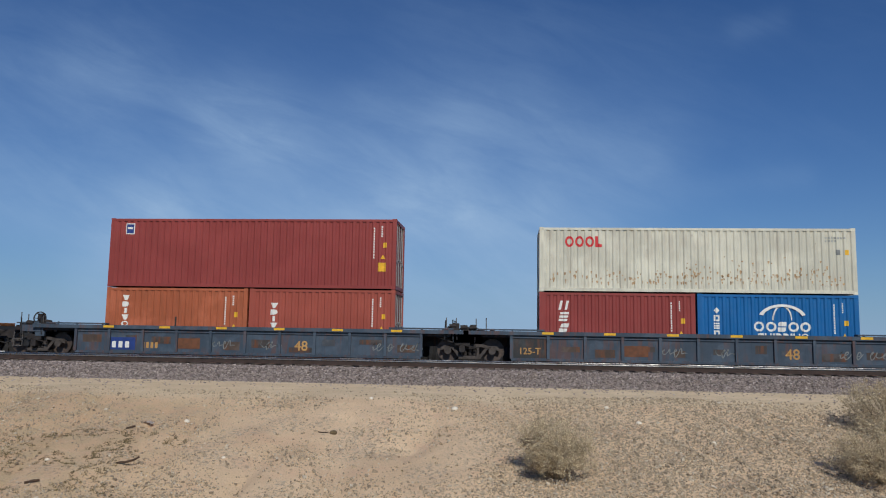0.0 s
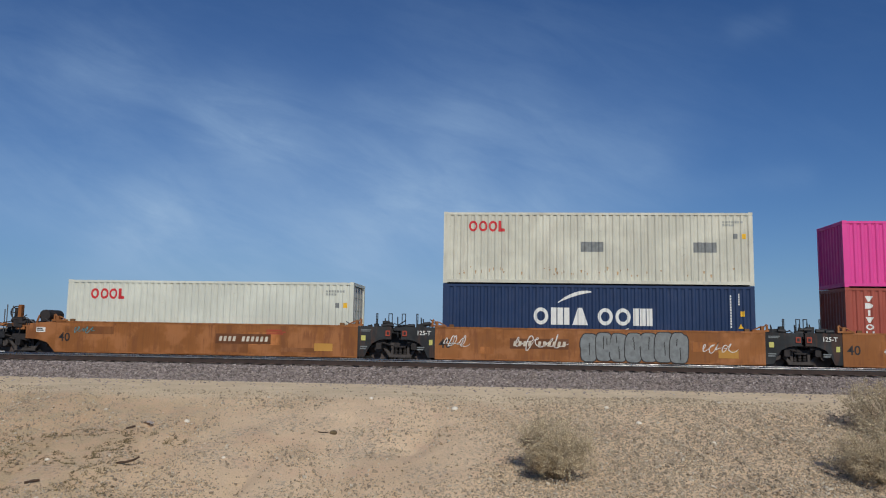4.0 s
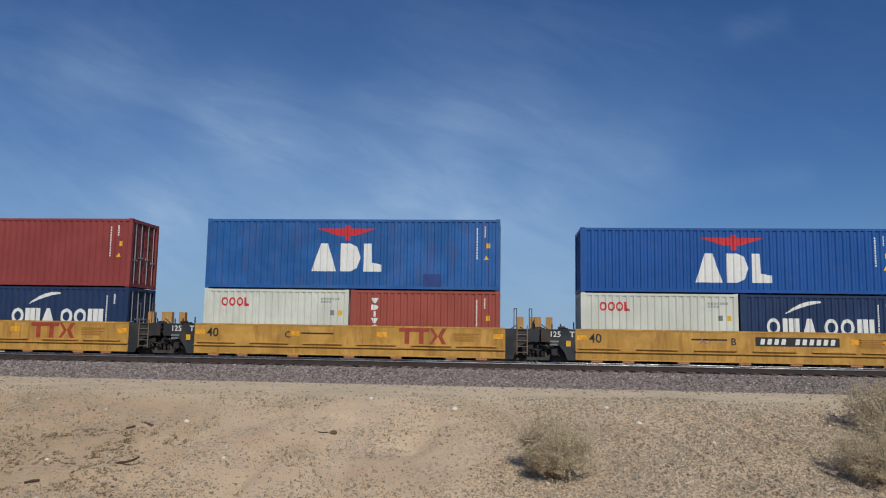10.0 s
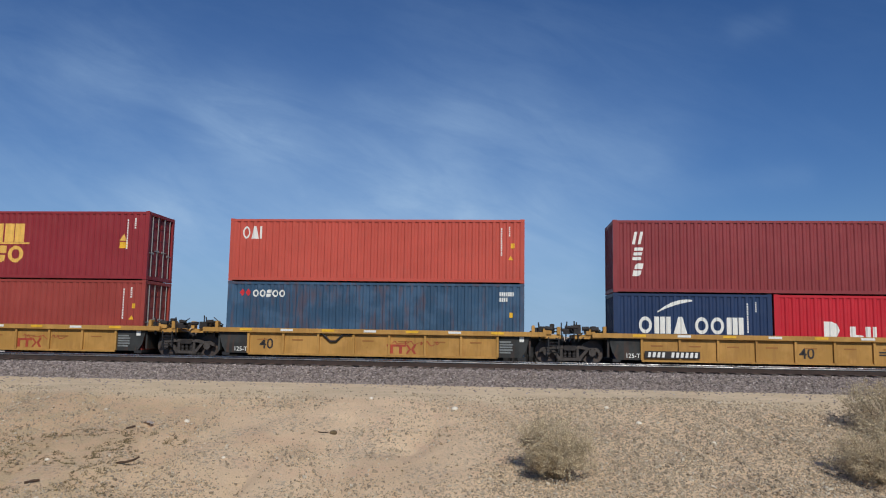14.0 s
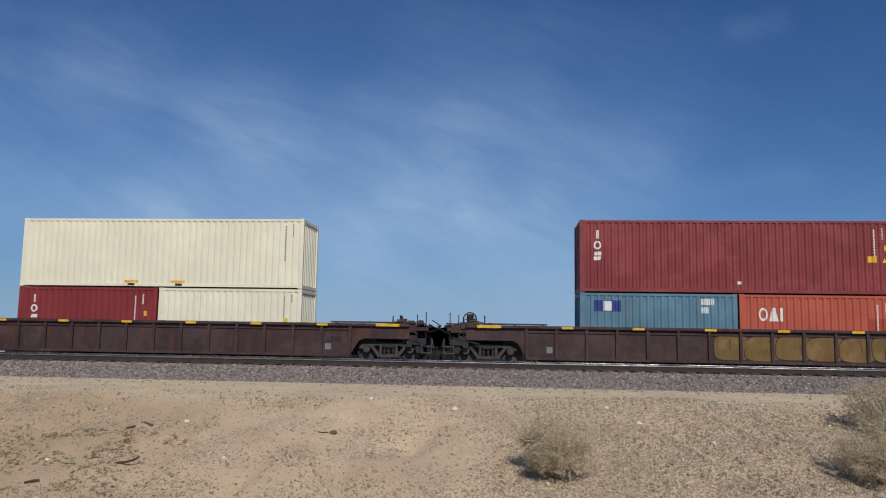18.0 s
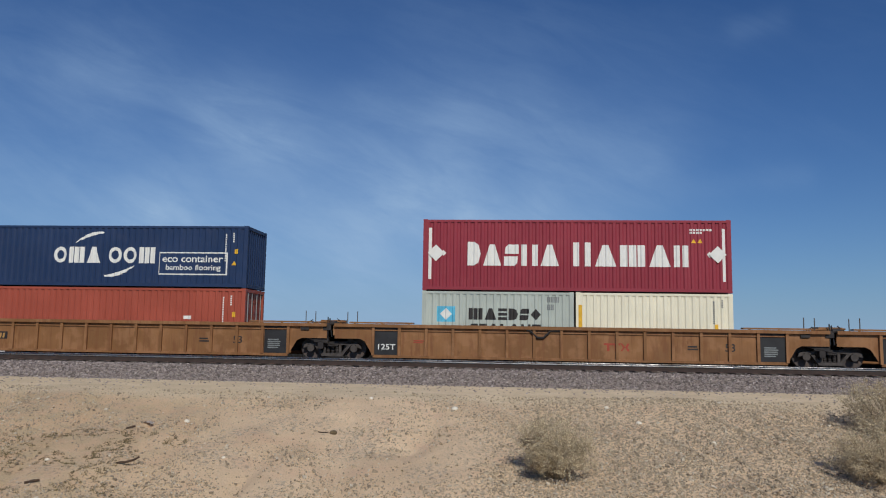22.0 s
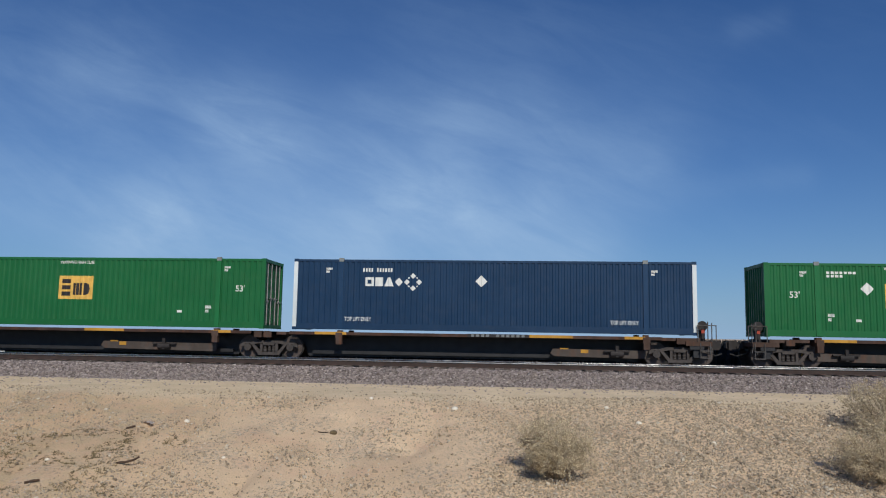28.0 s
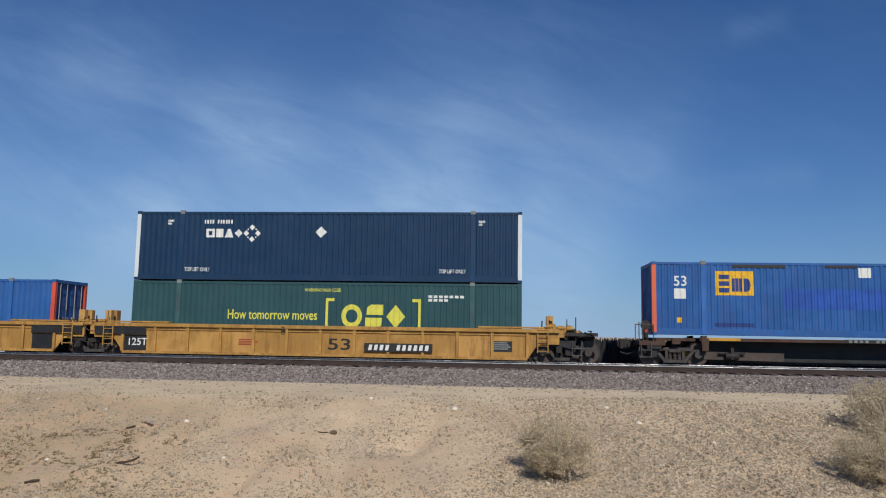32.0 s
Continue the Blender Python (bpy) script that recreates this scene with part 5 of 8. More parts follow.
def truck(car, x, mat=STEEL):
    t = piece("truck", ("truck",), lambda bm: (bevel_box(bm, -0.24, 0.24, -1.12, 1.12, WHEEL_R + 0.08, WHEEL_R + 0.26, 0.03), tube(bm, (0, 0, WHEEL_R + 0.26), (0, 0, WHEEL_R + 0.42), 0.22, n=14), box(bm, -0.62, 0.62, -0.06, 0.06, WHEEL_R - 0.05, WHEEL_R + 0.10)), mat, car, (x, 0, 0), "dark cast-steel truck bolster")
    for s in (-1, 1):
        piece("side_frame", ("side_frame", s), lambda bm: truck_side(bm, s), CAST, t)
        for x in (-0.18, 0.0, 0.18):
            piece("spring", ("spring", s), lambda bm: spring(bm, s), mat, t, (x, 0, 0))
    for dx in (-0.889, 0.889):
        w = piece("wheelset", ("wheelset",), wheelset, WHEEL, t)
        w.matrix_parent_inverse = Matrix.Translation((dx, 0, WHEEL_R))
        WHEELSETS.append(w)
    return t


def rods(car, spots, mat=DARKROD):
    """Upright grab irons on the end platforms: (x, y, foot, top)."""
    for x, y, z0, z1 in spots:
        piece("grab_iron", ("grab_iron", round(z1 - z0, 2)), lambda bm: tube(bm, (0, 0, 0), (0, 0, z1 - z0), 0.020, n=6), mat, car, (x, y, z0))


def hoop_rail(car, x, y, z0, w, h, mat):
    def build(bm):
        tube(bm, (0, 0, 0), (0, 0, h), 0.018, n=6), tube(bm, (w, 0, 0), (w, 0, h), 0.018, n=6), tube(bm, (-0.018, 0, h), (w + 0.018, 0, h), 0.018, n=6)
    piece("handrail", ("handrail", w, h), build, mat, car, (x, y, z0))


def brake_wheel(car, x, y, z, mat=STEEL):
    b = piece("hand_brake", ("hand_brake",), lambda bm: (box(bm, -0.14, 0.14, 0.03, 0.16, -0.22, 0.20), tube(bm, (0, -0.02, 0), (0, 0.04, 0), 0.05, n=10), box(bm, -0.03, 0.03, 0.06, 0.12, -0.62, -0.2)), mat, car, (x, y, z))

    def wheel(bm):
        ring(bm, 0, -0.045, -0.010, 0, 0.24, 0.285, 22)
        for k in range(6):
            a = radians(60 * k)
            tube(bm, (0, -0.028, 0), (0.25 * math.cos(a), -0.028, 0.25 * math.sin(a)), 0.016, n=5)
    piece("brake_wheel", ("brake_wheel",), wheel, mat, b)


def ladder(car, x, y, z0, z1, mat):
    def build(bm):
        for s in (-0.2, 0.2):
            box(bm, s - 0.02, s + 0.02, -0.03, 0.0, z0, z1)
        k = 5
        for i in range(k):
            z = z0 + (z1 - z0) * (i + 0.35) / k
            tube(bm, (-0.2, -0.02, z), (0.2, -0.02, z), 0.016, n=6)
    piece("ladder", ("ladder", z0, z1), build, mat, car, (x, y, 0))


def coupler(car, x, d, mat=STEEL):
    """Drawbar, knuckle head, draft pocket, cut lever and hoses at a car's end."""
    lo = lambda a, b: (min(d * a, d * b), max(d * a, d * b))
    c = piece("coupler", ("coupler", d), lambda bm: (box(bm, *lo(0, 0.9), -0.10, 0.10, 0.72, 0.98), bevel_box(bm, *lo(0.85, 1.18), -0.17, 0.20, 0.64, 1.03, 0.04), bevel_box(bm, *lo(1.10, 1.26), -0.05, 0.16, 0.70, 0.98, 0.04)), mat, car, (x, 0, 0))
    piece("draft_pocket", ("draft_pocket", d), lambda bm: (bevel_box(bm, *lo(-0.25, 0.30), -1.28, 1.28, 0.66, 0.92, 0.03), bevel_box(bm, *lo(-0.1, 0.2), -1.2, -0.7, 0.34, 0.66, 0.04), bevel_box(bm, *lo(-0.5, 0.42), -0.42, 0.42, 0.60, 1.04, 0.03), box(bm, *lo(0.30, 0.46), -0.62, 0.62, 0.90, 1.00)), BLACK, c)
    piece("cut_lever", ("cut_lever", d), lambda bm: (tube(bm, (d * 0.55, -1.25, 0.86), (d * 0.55, -0.3, 0.98), 0.016, n=6), tube(bm, (d * 0.55, -1.25, 0.86), (d * 0.62, -1.28, 0.56), 0.016, n=6), tube(bm, (d * 0.55, -0.3, 0.98), (d * 0.95, -0.05, 1.06), 0.016, n=6)), DARKROD, c)
    piece("air_hose", ("air_hose", d), lambda bm: [tube(bm, p, q, 0.028, n=7) for p, q in (((d * 0.35, -0.48, 0.74), (d * 0.62, -0.46, 0.52)), ((d * 0.62, -0.46, 0.52), (d * 0.95, -0.40, 0.42)), ((d * 0.95, -0.40, 0.42), (d * 1.2, -0.36, 0.50)))], HOSE, c)
    piece("air_hose", ("far_hose", d), lambda bm: tube(bm, (d * 0.2, 0.45, 0.75), (d * 1.1, 0.30, 0.44), 0.028, n=7), HOSE, c)
    piece("end_step", ("end_step", d), lambda bm: (tube(bm, (d * 0.15, -1.32, 0.92), (d * 0.15, -1.32, 0.36), 0.018, n=6), tube(bm, (d * 0.52, -1.32, 0.92), (d * 0.52, -1.32, 0.36), 0.018, n=6), box(bm, *lo(0.12, 0.55), -1.36, -1.24, 0.33, 0.36), box(bm, *lo(0.12, 0.55), -1.36, -1.24, 0.60, 0.63)), DARKROD, car, (x, 0, 0))


SPRAYED = paint((168, 162, 168), 0.9, 0.7)


def end_clutter(car, x, d, z, mat):
    """Brake gear standing about a car's end platform: cylinder, valve, reservoir, pipes and levers."""
    piece("brake_cylinder", ("brake_cylinder",), lambda bm: (tube(bm, (-0.22, 0, 0), (0.18, 0, 0), 0.11, n=12), tube(bm, (0.18, 0, 0), (0.48, 0, 0.02), 0.03, n=8)), STEEL, car, (x - 0.2 * d, -1.12, z + 0.13))
    piece("valve_body", ("valve_body",), lambda bm: (bevel_box(bm, -0.10, 0.10, -0.10, 0.10, 0, 0.24, 0.03), bevel_box(bm, -0.16, -0.10, -0.06, 0.06, 0.06, 0.18, 0.01), tube(bm, (0, -0.12, 0.12), (0, -0.08, 0.12), 0.06, n=10)), CAST, car, (x + 0.30 * d, -1.20, z))
    piece("brake_pipe", ("brake_pipe", d), lambda bm: [tube(bm, p, q, 0.022, n=6) for p, q in (((-0.62 * d, -0.02, 0.02), (-0.20 * d, -0.02, 0.30)), ((-0.20 * d, -0.02, 0.30), (0.26 * d, -0.02, 0.26)), ((0.26 * d, -0.02, 0.26), (0.58 * d, -0.02, -0.08)))], DARKROD, car, (x, -1.26, z))
    piece("brake_lever", ("brake_lever", d), lambda bm: prism(bm, ((0, 0), (0.08, 0), (0.20, 0.42), (0.14, 0.44)), -0.02, 0.02), mat, car, (x - 0.5 * d, -1.18, z))
    piece("bracket", ("clutter_bracket",), lambda bm: (bevel_box(bm, -0.20, 0.20, -0.05, 0.05, -0.18, 0.02, 0.01), box(bm, -0.16, -0.10, -0.06, 0.04, 0.02, 0.16)), mat, car, (x + 0.05 * d, -1.28, z))


def gear_castings(bm, seed):
    """Brackets, valves and boxes crowded on an end platform, as one welded assembly."""
    r = random.Random(seed)
    for i in range(9):
        x, y = r.uniform(-0.75, 0.75), r.uniform(-1.32, -0.75)
        w, h = r.uniform(0.05, 0.20), r.uniform(0.10, 0.36) * (1.25 - abs(x))
        bevel_box(bm, x - w, x + w, y - 0.12, y + 0.12, -0.04 + r.uniform(0, 0.04), h, 0.02)
    for i in range(3):
        x, z, q = r.uniform(-0.6, 0.6), r.uniform(0.10, 0.30), r.uniform(0.04, 0.09)
        y = -1.30 - 0.013 * seed - 0.004 * i
        tube(bm, (x - 0.12, y, z), (x + 0.16, y, z + r.uniform(-0.03, 0.03)), q, n=10)


def gear_pipes(bm, seed):
    """Bent air pipes, rods and a chain run of one end."""
    r = random.Random(seed + 50)
    for i in range(7):
        p = Vector((r.uniform(-1.0, 1.0), r.uniform(-1.38, -1.1), r.uniform(-0.25, 0.15)))
        for k in range(3):
            q = p + Vector((r.choice((-1, 1)) * r.uniform(0.10, 0.42), r.uniform(-0.05, 0.05), r.uniform(-0.12, 0.22)))
            q.z = min(q.z, 0.52)
            tube(bm, p, q, 0.020, n=6)
            p = q
    for i in range(3):
        x = r.uniform(-0.8, 0.8)
        tube(bm, (x, -1.34, -0.30), (x + r.uniform(-0.1, 0.1), -1.34, r.uniform(0.25, 0.55)), 0.026, n=6)


def end_cluster(car, x, z, seed, mat=None, low=True):
    seed %= 5
    g = piece("brake_gear", ("gear_castings", seed), lambda bm: gear_castings(bm, seed), mat or STEEL, car, (x, 0, z), "crowded dark brake gear")
    piece("air_pipes", ("gear_pipes", seed), lambda bm: gear_pipes(bm, seed), BLACK, g)
    if low:
        piece("hanger", ("gear_hanger",), lambda bm: (bevel_box(bm, -0.30, 0.30, -1.30, -0.9, -0.52, -0.30, 0.03), bevel_box(bm, -0.12, 0.10, -1.34, -1.0, -0.78, -0.52, 0.03), tube(bm, (-0.6, -1.28, -0.36), (0.55, -1.28, -0.62), 0.03, n=6)), STEEL, g)


def bubbles(car, x, z, w, h, n, seed, fill=WHITEWASH, edge=DARKM, y=-CAR_HALF - 0.012):
    """Spray-paint on a car side: a run of plain fat rounded blobs with dark outlines."""
    r = random.Random(seed)

    def blob(bm, cx, cz, rx, rz, y0, y1, k):
        pts = []
        for i in range(18):
            a = 2 * math.pi * i / 18
            c, s = math.cos(a), math.sin(a)
            pts.append((cx + rx * math.copysign(abs(c) ** 0.45, c) * (1 + 0.13 * k * math.sin(2 * a + k)), cz + rz * math.copysign(abs(s) ** 0.5, s)))
        prism(bm, pts, y0, y1)

    cells = []
    p = w / n
    for i in range(n):
        cells.append((p * (i + 0.5), h * (0.5 + r.uniform(-0.03, 0.03)), p * r.uniform(0.52, 0.60), h * r.uniform(0.46, 0.52), r.uniform(-1, 1)))
        if r.random() < 0.85:
            cells.append((p * (i + r.uniform(0.3, 0.7)), h * r.uniform(0.6, 0.75), p * r.uniform(0.30, 0.46), h * r.uniform(0.20, 0.30), r.uniform(-1, 1)))

    for j, (cx, cz, rx, rz, k) in enumerate(cells):
        g = piece("graffiti", ("graffiti_edge", seed, n, w, h, j), lambda bm: blob(bm, 0, 0, rx + 0.034, rz + 0.034, -0.002, 0.002, k), edge, car, (x + cx, y - 0.0016 * j, z + cz), "spray-painted fat rounded shape")
        piece("graffiti_fill", ("graffiti_fill", seed, n, w, h, j), lambda bm: blob(bm, 0, 0, rx, rz, -0.003, 0.002, k), fill, g, (0, -0.0008, 0))
        if rz > 0.3:
            b = r.uniform(-0.3, 0.3) * rx
            top = r.choice((0.75, 0.35, 0.1))
            piece("graffiti_line", ("graffiti_line", seed, n, w, h, j), lambda bm: [prism(bm, ((b + k * 0.25 * math.sin(2.2 * u) * rx - 0.016, rz * (top - 1.5 * u)), (b + k * 0.25 * math.sin(2.2 * u) * rx + 0.016, rz * (top - 1.5 * u)), (b + k * 0.25 * math.sin(2.2 * u + 0.4) * rx + 0.016, rz * (top + 0.18 - 1.5 * u)), (b + k * 0.25 * math.sin(2.2 * u + 0.4) * rx - 0.016, rz * (top + 0.18 - 1.5 * u))), -0.005, 0.002) for u in (0.12, 0.24, 0.36, 0.48, 0.6)], edge, g, (0, -0.0009, 0))


def scribble(car, x, z, w, h, seed, mat, y=-CAR_HALF - 0.010, loops=5, thick=0.013):
    """A thin looping spray line."""
    r = random.Random(seed)
    f1, f2, f3 = r.uniform(1.5, 2.6), r.uniform(0, 6.28), r.uniform(0.10, 0.20)

    def build(bm):
        last = None
        k = loops * 14
        for i in range(k + 1):
            u = i / k
            a = u * loops * 6.283
            p = Vector((w * u + f3 * h * 1.6 * math.sin(a + 0.6) + 0.05 * w * math.sin(a * 0.5 + f2), 0, h * (0.5 + (0.26 + 0.12 * math.sin(a / 3 + f2)) * math.sin(a) + 0.12 * math.sin(f1 * a + f2))))
            if last is not None:
                d = p - last
                nrm = Vector((-d.z, 0, d.x)).normalized() * thick * (0.7 + 0.5 * abs(math.sin(a * 0.5)))
                prism(bm, [(q.x, q.z) for q in (last - nrm, p - nrm, p + nrm, last + nrm)], -0.003, 0.001)
            last = p
    fine_print("graffiti", ("scribble", seed, w, h), build, mat, car, (x, y, z))


def cbar(car, name, x, z, w, h, mat, y=-CAR_HALF - 0.006):
    piece(name, ("cbar", round(w, 3), round(h, 3)), lambda bm: prism(bm, ((0, 0), (w, 0), (w, h), (0, h)), -0.002, 0.004), mat, car, (x, y, z))


def crow(car, x, z, w, h, n, mat, slant=0.0, y=-CAR_HALF - 0.006):
    fine_print("stencil_mark", ("crow", w, h, n, slant), lambda bm: frames_row(bm, 0, 0, w, h, n, 0.24, slant), mat, car, (x, y, z))


def cbars(car, x, z, w, h, rows, mat, y=-CAR_HALF - 0.006):
    """Small print as plain bars."""
    def build(bm):
        r = random.Random(int(w * 1000) + rows)
        for i in range(rows):
            k = w * r.uniform(0.7, 1)
            box(bm, 0, k, -0.002, 0.004, h * (1 - (i + 0.6) / rows), h * (1 - i / rows))
    fine_print("stencil_mark", ("cbars", w, h, rows), build, mat, car, (x, y, z))


def logo_x(car, x, z, w, h, mat, dark=DARKM, y=-CAR_HALF - 0.006):
    """The owner's mark as plain shapes: two solid blocks and a pair of chevrons."""
    def build(bm):
        (box(bm, 0, 0.64 * w, -0.002, 0.004, h * 0.76, h), [box(bm, x, x + 0.10 * w, -0.002, 0.004, 0, h * 0.76) for x in (0.12 * w, 0.42 * w)])
        prism(bm, ((0.82 * w, h * 0.5), (0.91 * w, 0), (w, 0), (0.91 * w, h * 0.5), (w, h), (0.91 * w, h)), -0.002, 0.004)

    def cross(bm):
        prism(bm, ((0.64 * w, 0), (0.71 * w, 0), (0.82 * w, h * 0.5), (0.71 * w, h), (0.64 * w, h), (0.75 * w, h * 0.5)), -0.002, 0.004)
    g = piece("owner_mark", ("owner_mark", w, h), build, mat, car, (x, y, z))
    piece("owner_mark_bar", ("owner_mark_bar", w, h), cross, mat, g)


def well_car(center, label, body, end_rgb, hl, he, z0, z1, za, ribs=None, chord=0.0, left=None, right=None, joint=(0.0, 0.0), wear=0.5, open_ends=False):
    """A well car: two deep sides with cut-outs over the trucks, a floor of cross bearers, end bulkheads and platforms.
    left, right: places of its own trucks; joint: how far the end structure reaches past the side at each end."""
    car = thing("well_car", label, "railway car", "cars of the train")
    mat, dark = paint(body, wear, 0.6), paint(end_rgb, 0.4, 0.65)
    key = (hl, he, z0, z1, za, open_ends)
    skin = 0.09 if ribs else 0.0
    for s in (-1, 1):
        y0, y1 = (-CAR_HALF + skin, -CAR_HALF + skin + 0.05) if s < 0 else (CAR_HALF - skin - 0.05, CAR_HALF - skin)
        side = piece("side_sill", ("side_sill", key, s, skin), lambda bm: prism(bm, arch(hl + 0.06 if open_ends else he, hl, z0, z1, za), y0, y1), mat, car)
        if ribs:
            n = ribs
            yy = (-CAR_HALF, -CAR_HALF + skin) if s < 0 else (CAR_HALF - skin, CAR_HALF)
            for i in range(n + 1):
                x = -hl + 2 * hl * i / n
                piece("rib", ("rib", z0, z1, s, skin), lambda bm: bevel_box(bm, -0.055, 0.055, yy[0], yy[1], z0 + 0.03, z1 - 0.04, 0.012), mat, side, (x, 0, 0))
            piece("side_ledge", ("side_ledge", hl, s, z1), lambda bm: bevel_box(bm, -hl, hl, yy[0] + 0.045, yy[1], z1 - 0.25, z1 - 0.20, 0.012), mat, side)
            piece("bottom_flange", ("bottom_flange", hl, s, z0), lambda bm: bevel_box(bm, -hl, hl, yy[0] + 0.02, yy[1], z0 - 0.05, z0 + 0.05, 0.01), mat, side)
        if chord:
            yy = (-CAR_HALF - 0.03, -CAR_HALF + 0.16) if s < 0 else (CAR_HALF - 0.16, CAR_HALF + 0.03)
            piece("top_chord", ("top_chord", he, s, z1, chord), lambda bm: bevel_box(bm, -he, he, yy[0], yy[1], z1 - chord, z1 + 0.02, 0.02), mat, side)
        else:
            yy = (-CAR_HALF - 0.012, -CAR_HALF + 0.10) if s < 0 else (CAR_HALF - 0.10, CAR_HALF + 0.012)
            piece("top_chord", ("top_edge", he, s, z1), lambda bm: bevel_box(bm, -he, he, yy[0], yy[1], z1 - 0.05, z1 + 0.015, 0.01), mat, side)
            piece("bottom_flange", ("bottom_edge", hl, s, z0), lambda bm: bevel_box(bm, -hl, hl, yy[0], yy[1], z0 - 0.02, z0 + 0.03, 0.008), mat, side)
    for i in range(7):
        x = -6.0 + 2.0 * i
        piece("cross_bearer", ("cross_bearer",), lambda bm: bevel_box(bm, -0.16, 0.16, -CAR_HALF + 0.1, CAR_HALF - 0.1, 0.12, WELL_Z - 0.004, 0.02), BLACK, car, (x, 0, 0))
    for d in (-1, 1):
        reach = joint[0] if d < 0 else joint[1]
        inner = hl - 0.25
        piece("bulkhead", ("bulkhead", d, z1), lambda bm: bevel_box(bm, -0.04, 0.04, -CAR_HALF + 0.12, CAR_HALF - 0.12, 0.30, z1 - 0.08, 0.01), dark, car, (d * (max(inner, 6.35)), 0, 0))
        if reach > 0:
            a, b = max(inner, 6.35), he + reach
            x0, x1 = (a, b) if d > 0 else (-b, -a)
            piece("end_platform", ("end_platform", round(b - a, 3), z1), lambda bm: bevel_box(bm, 0, x1 - x0, -CAR_HALF + 0.12, CAR_HALF - 0.12, z1 - 0.24, z1 - 0.10, 0.02), mat if reach > 2 else dark, car, (x0, 0, 0))
            piece("draft_sill", ("draft_sill", round(b - a, 3), round(z1, 2)), lambda bm: bevel_box(bm, 0, x1 - x0, -0.35, 0.35, 0.60, min(1.22, z1 - 0.24), 0.03), dark, car, (x0, 0, 0))
    if left is not None:
        truck(car, left)
    if right is not None:
        truck(car, right)
    CARS.append((car, center))
    return car, mat, dark


def end_plate(car, mat, x0, x1, z1, lift, za=0.86):
    """A dark side plate over the truck with an arch cut for the wheels; lift: +1 when the arch is on the right."""
    w = x1 - x0
    pts = ((0, 0.16), (0.30, 0.16), (0.42, 0.45), (0.60, 0.70), (0.85, za - 0.04), (1.05, za), (w, za), (w, z1), (0, z1))
    pts = pts if lift > 0 else tuple((w - x, z) for x, z in pts)[::-1]
    for s in (-1, 1):
        a, b = (-CAR_HALF + 0.02, -CAR_HALF + 0.07) if s < 0 else (CAR_HALF - 0.07, CAR_HALF - 0.02)
        piece("end_plate", ("end_plate", round(w, 3), z1, lift, s, za), lambda bm: prism(bm, pts, a, b), mat, car, (x0, 0, 0), "dark grey end plate over the truck")
    if lift < 0:
        piece("articulation", ("articulation",), lambda bm: (bevel_box(bm, -0.95, 0.95, -0.85, 0.85, 0.72, 1.22, 0.05), tube(bm, (0, 0, 1.2), (0, 0, 1.34), 0.35, n=16)), BLACK, car, (x0 - 0.10, 0, 0))


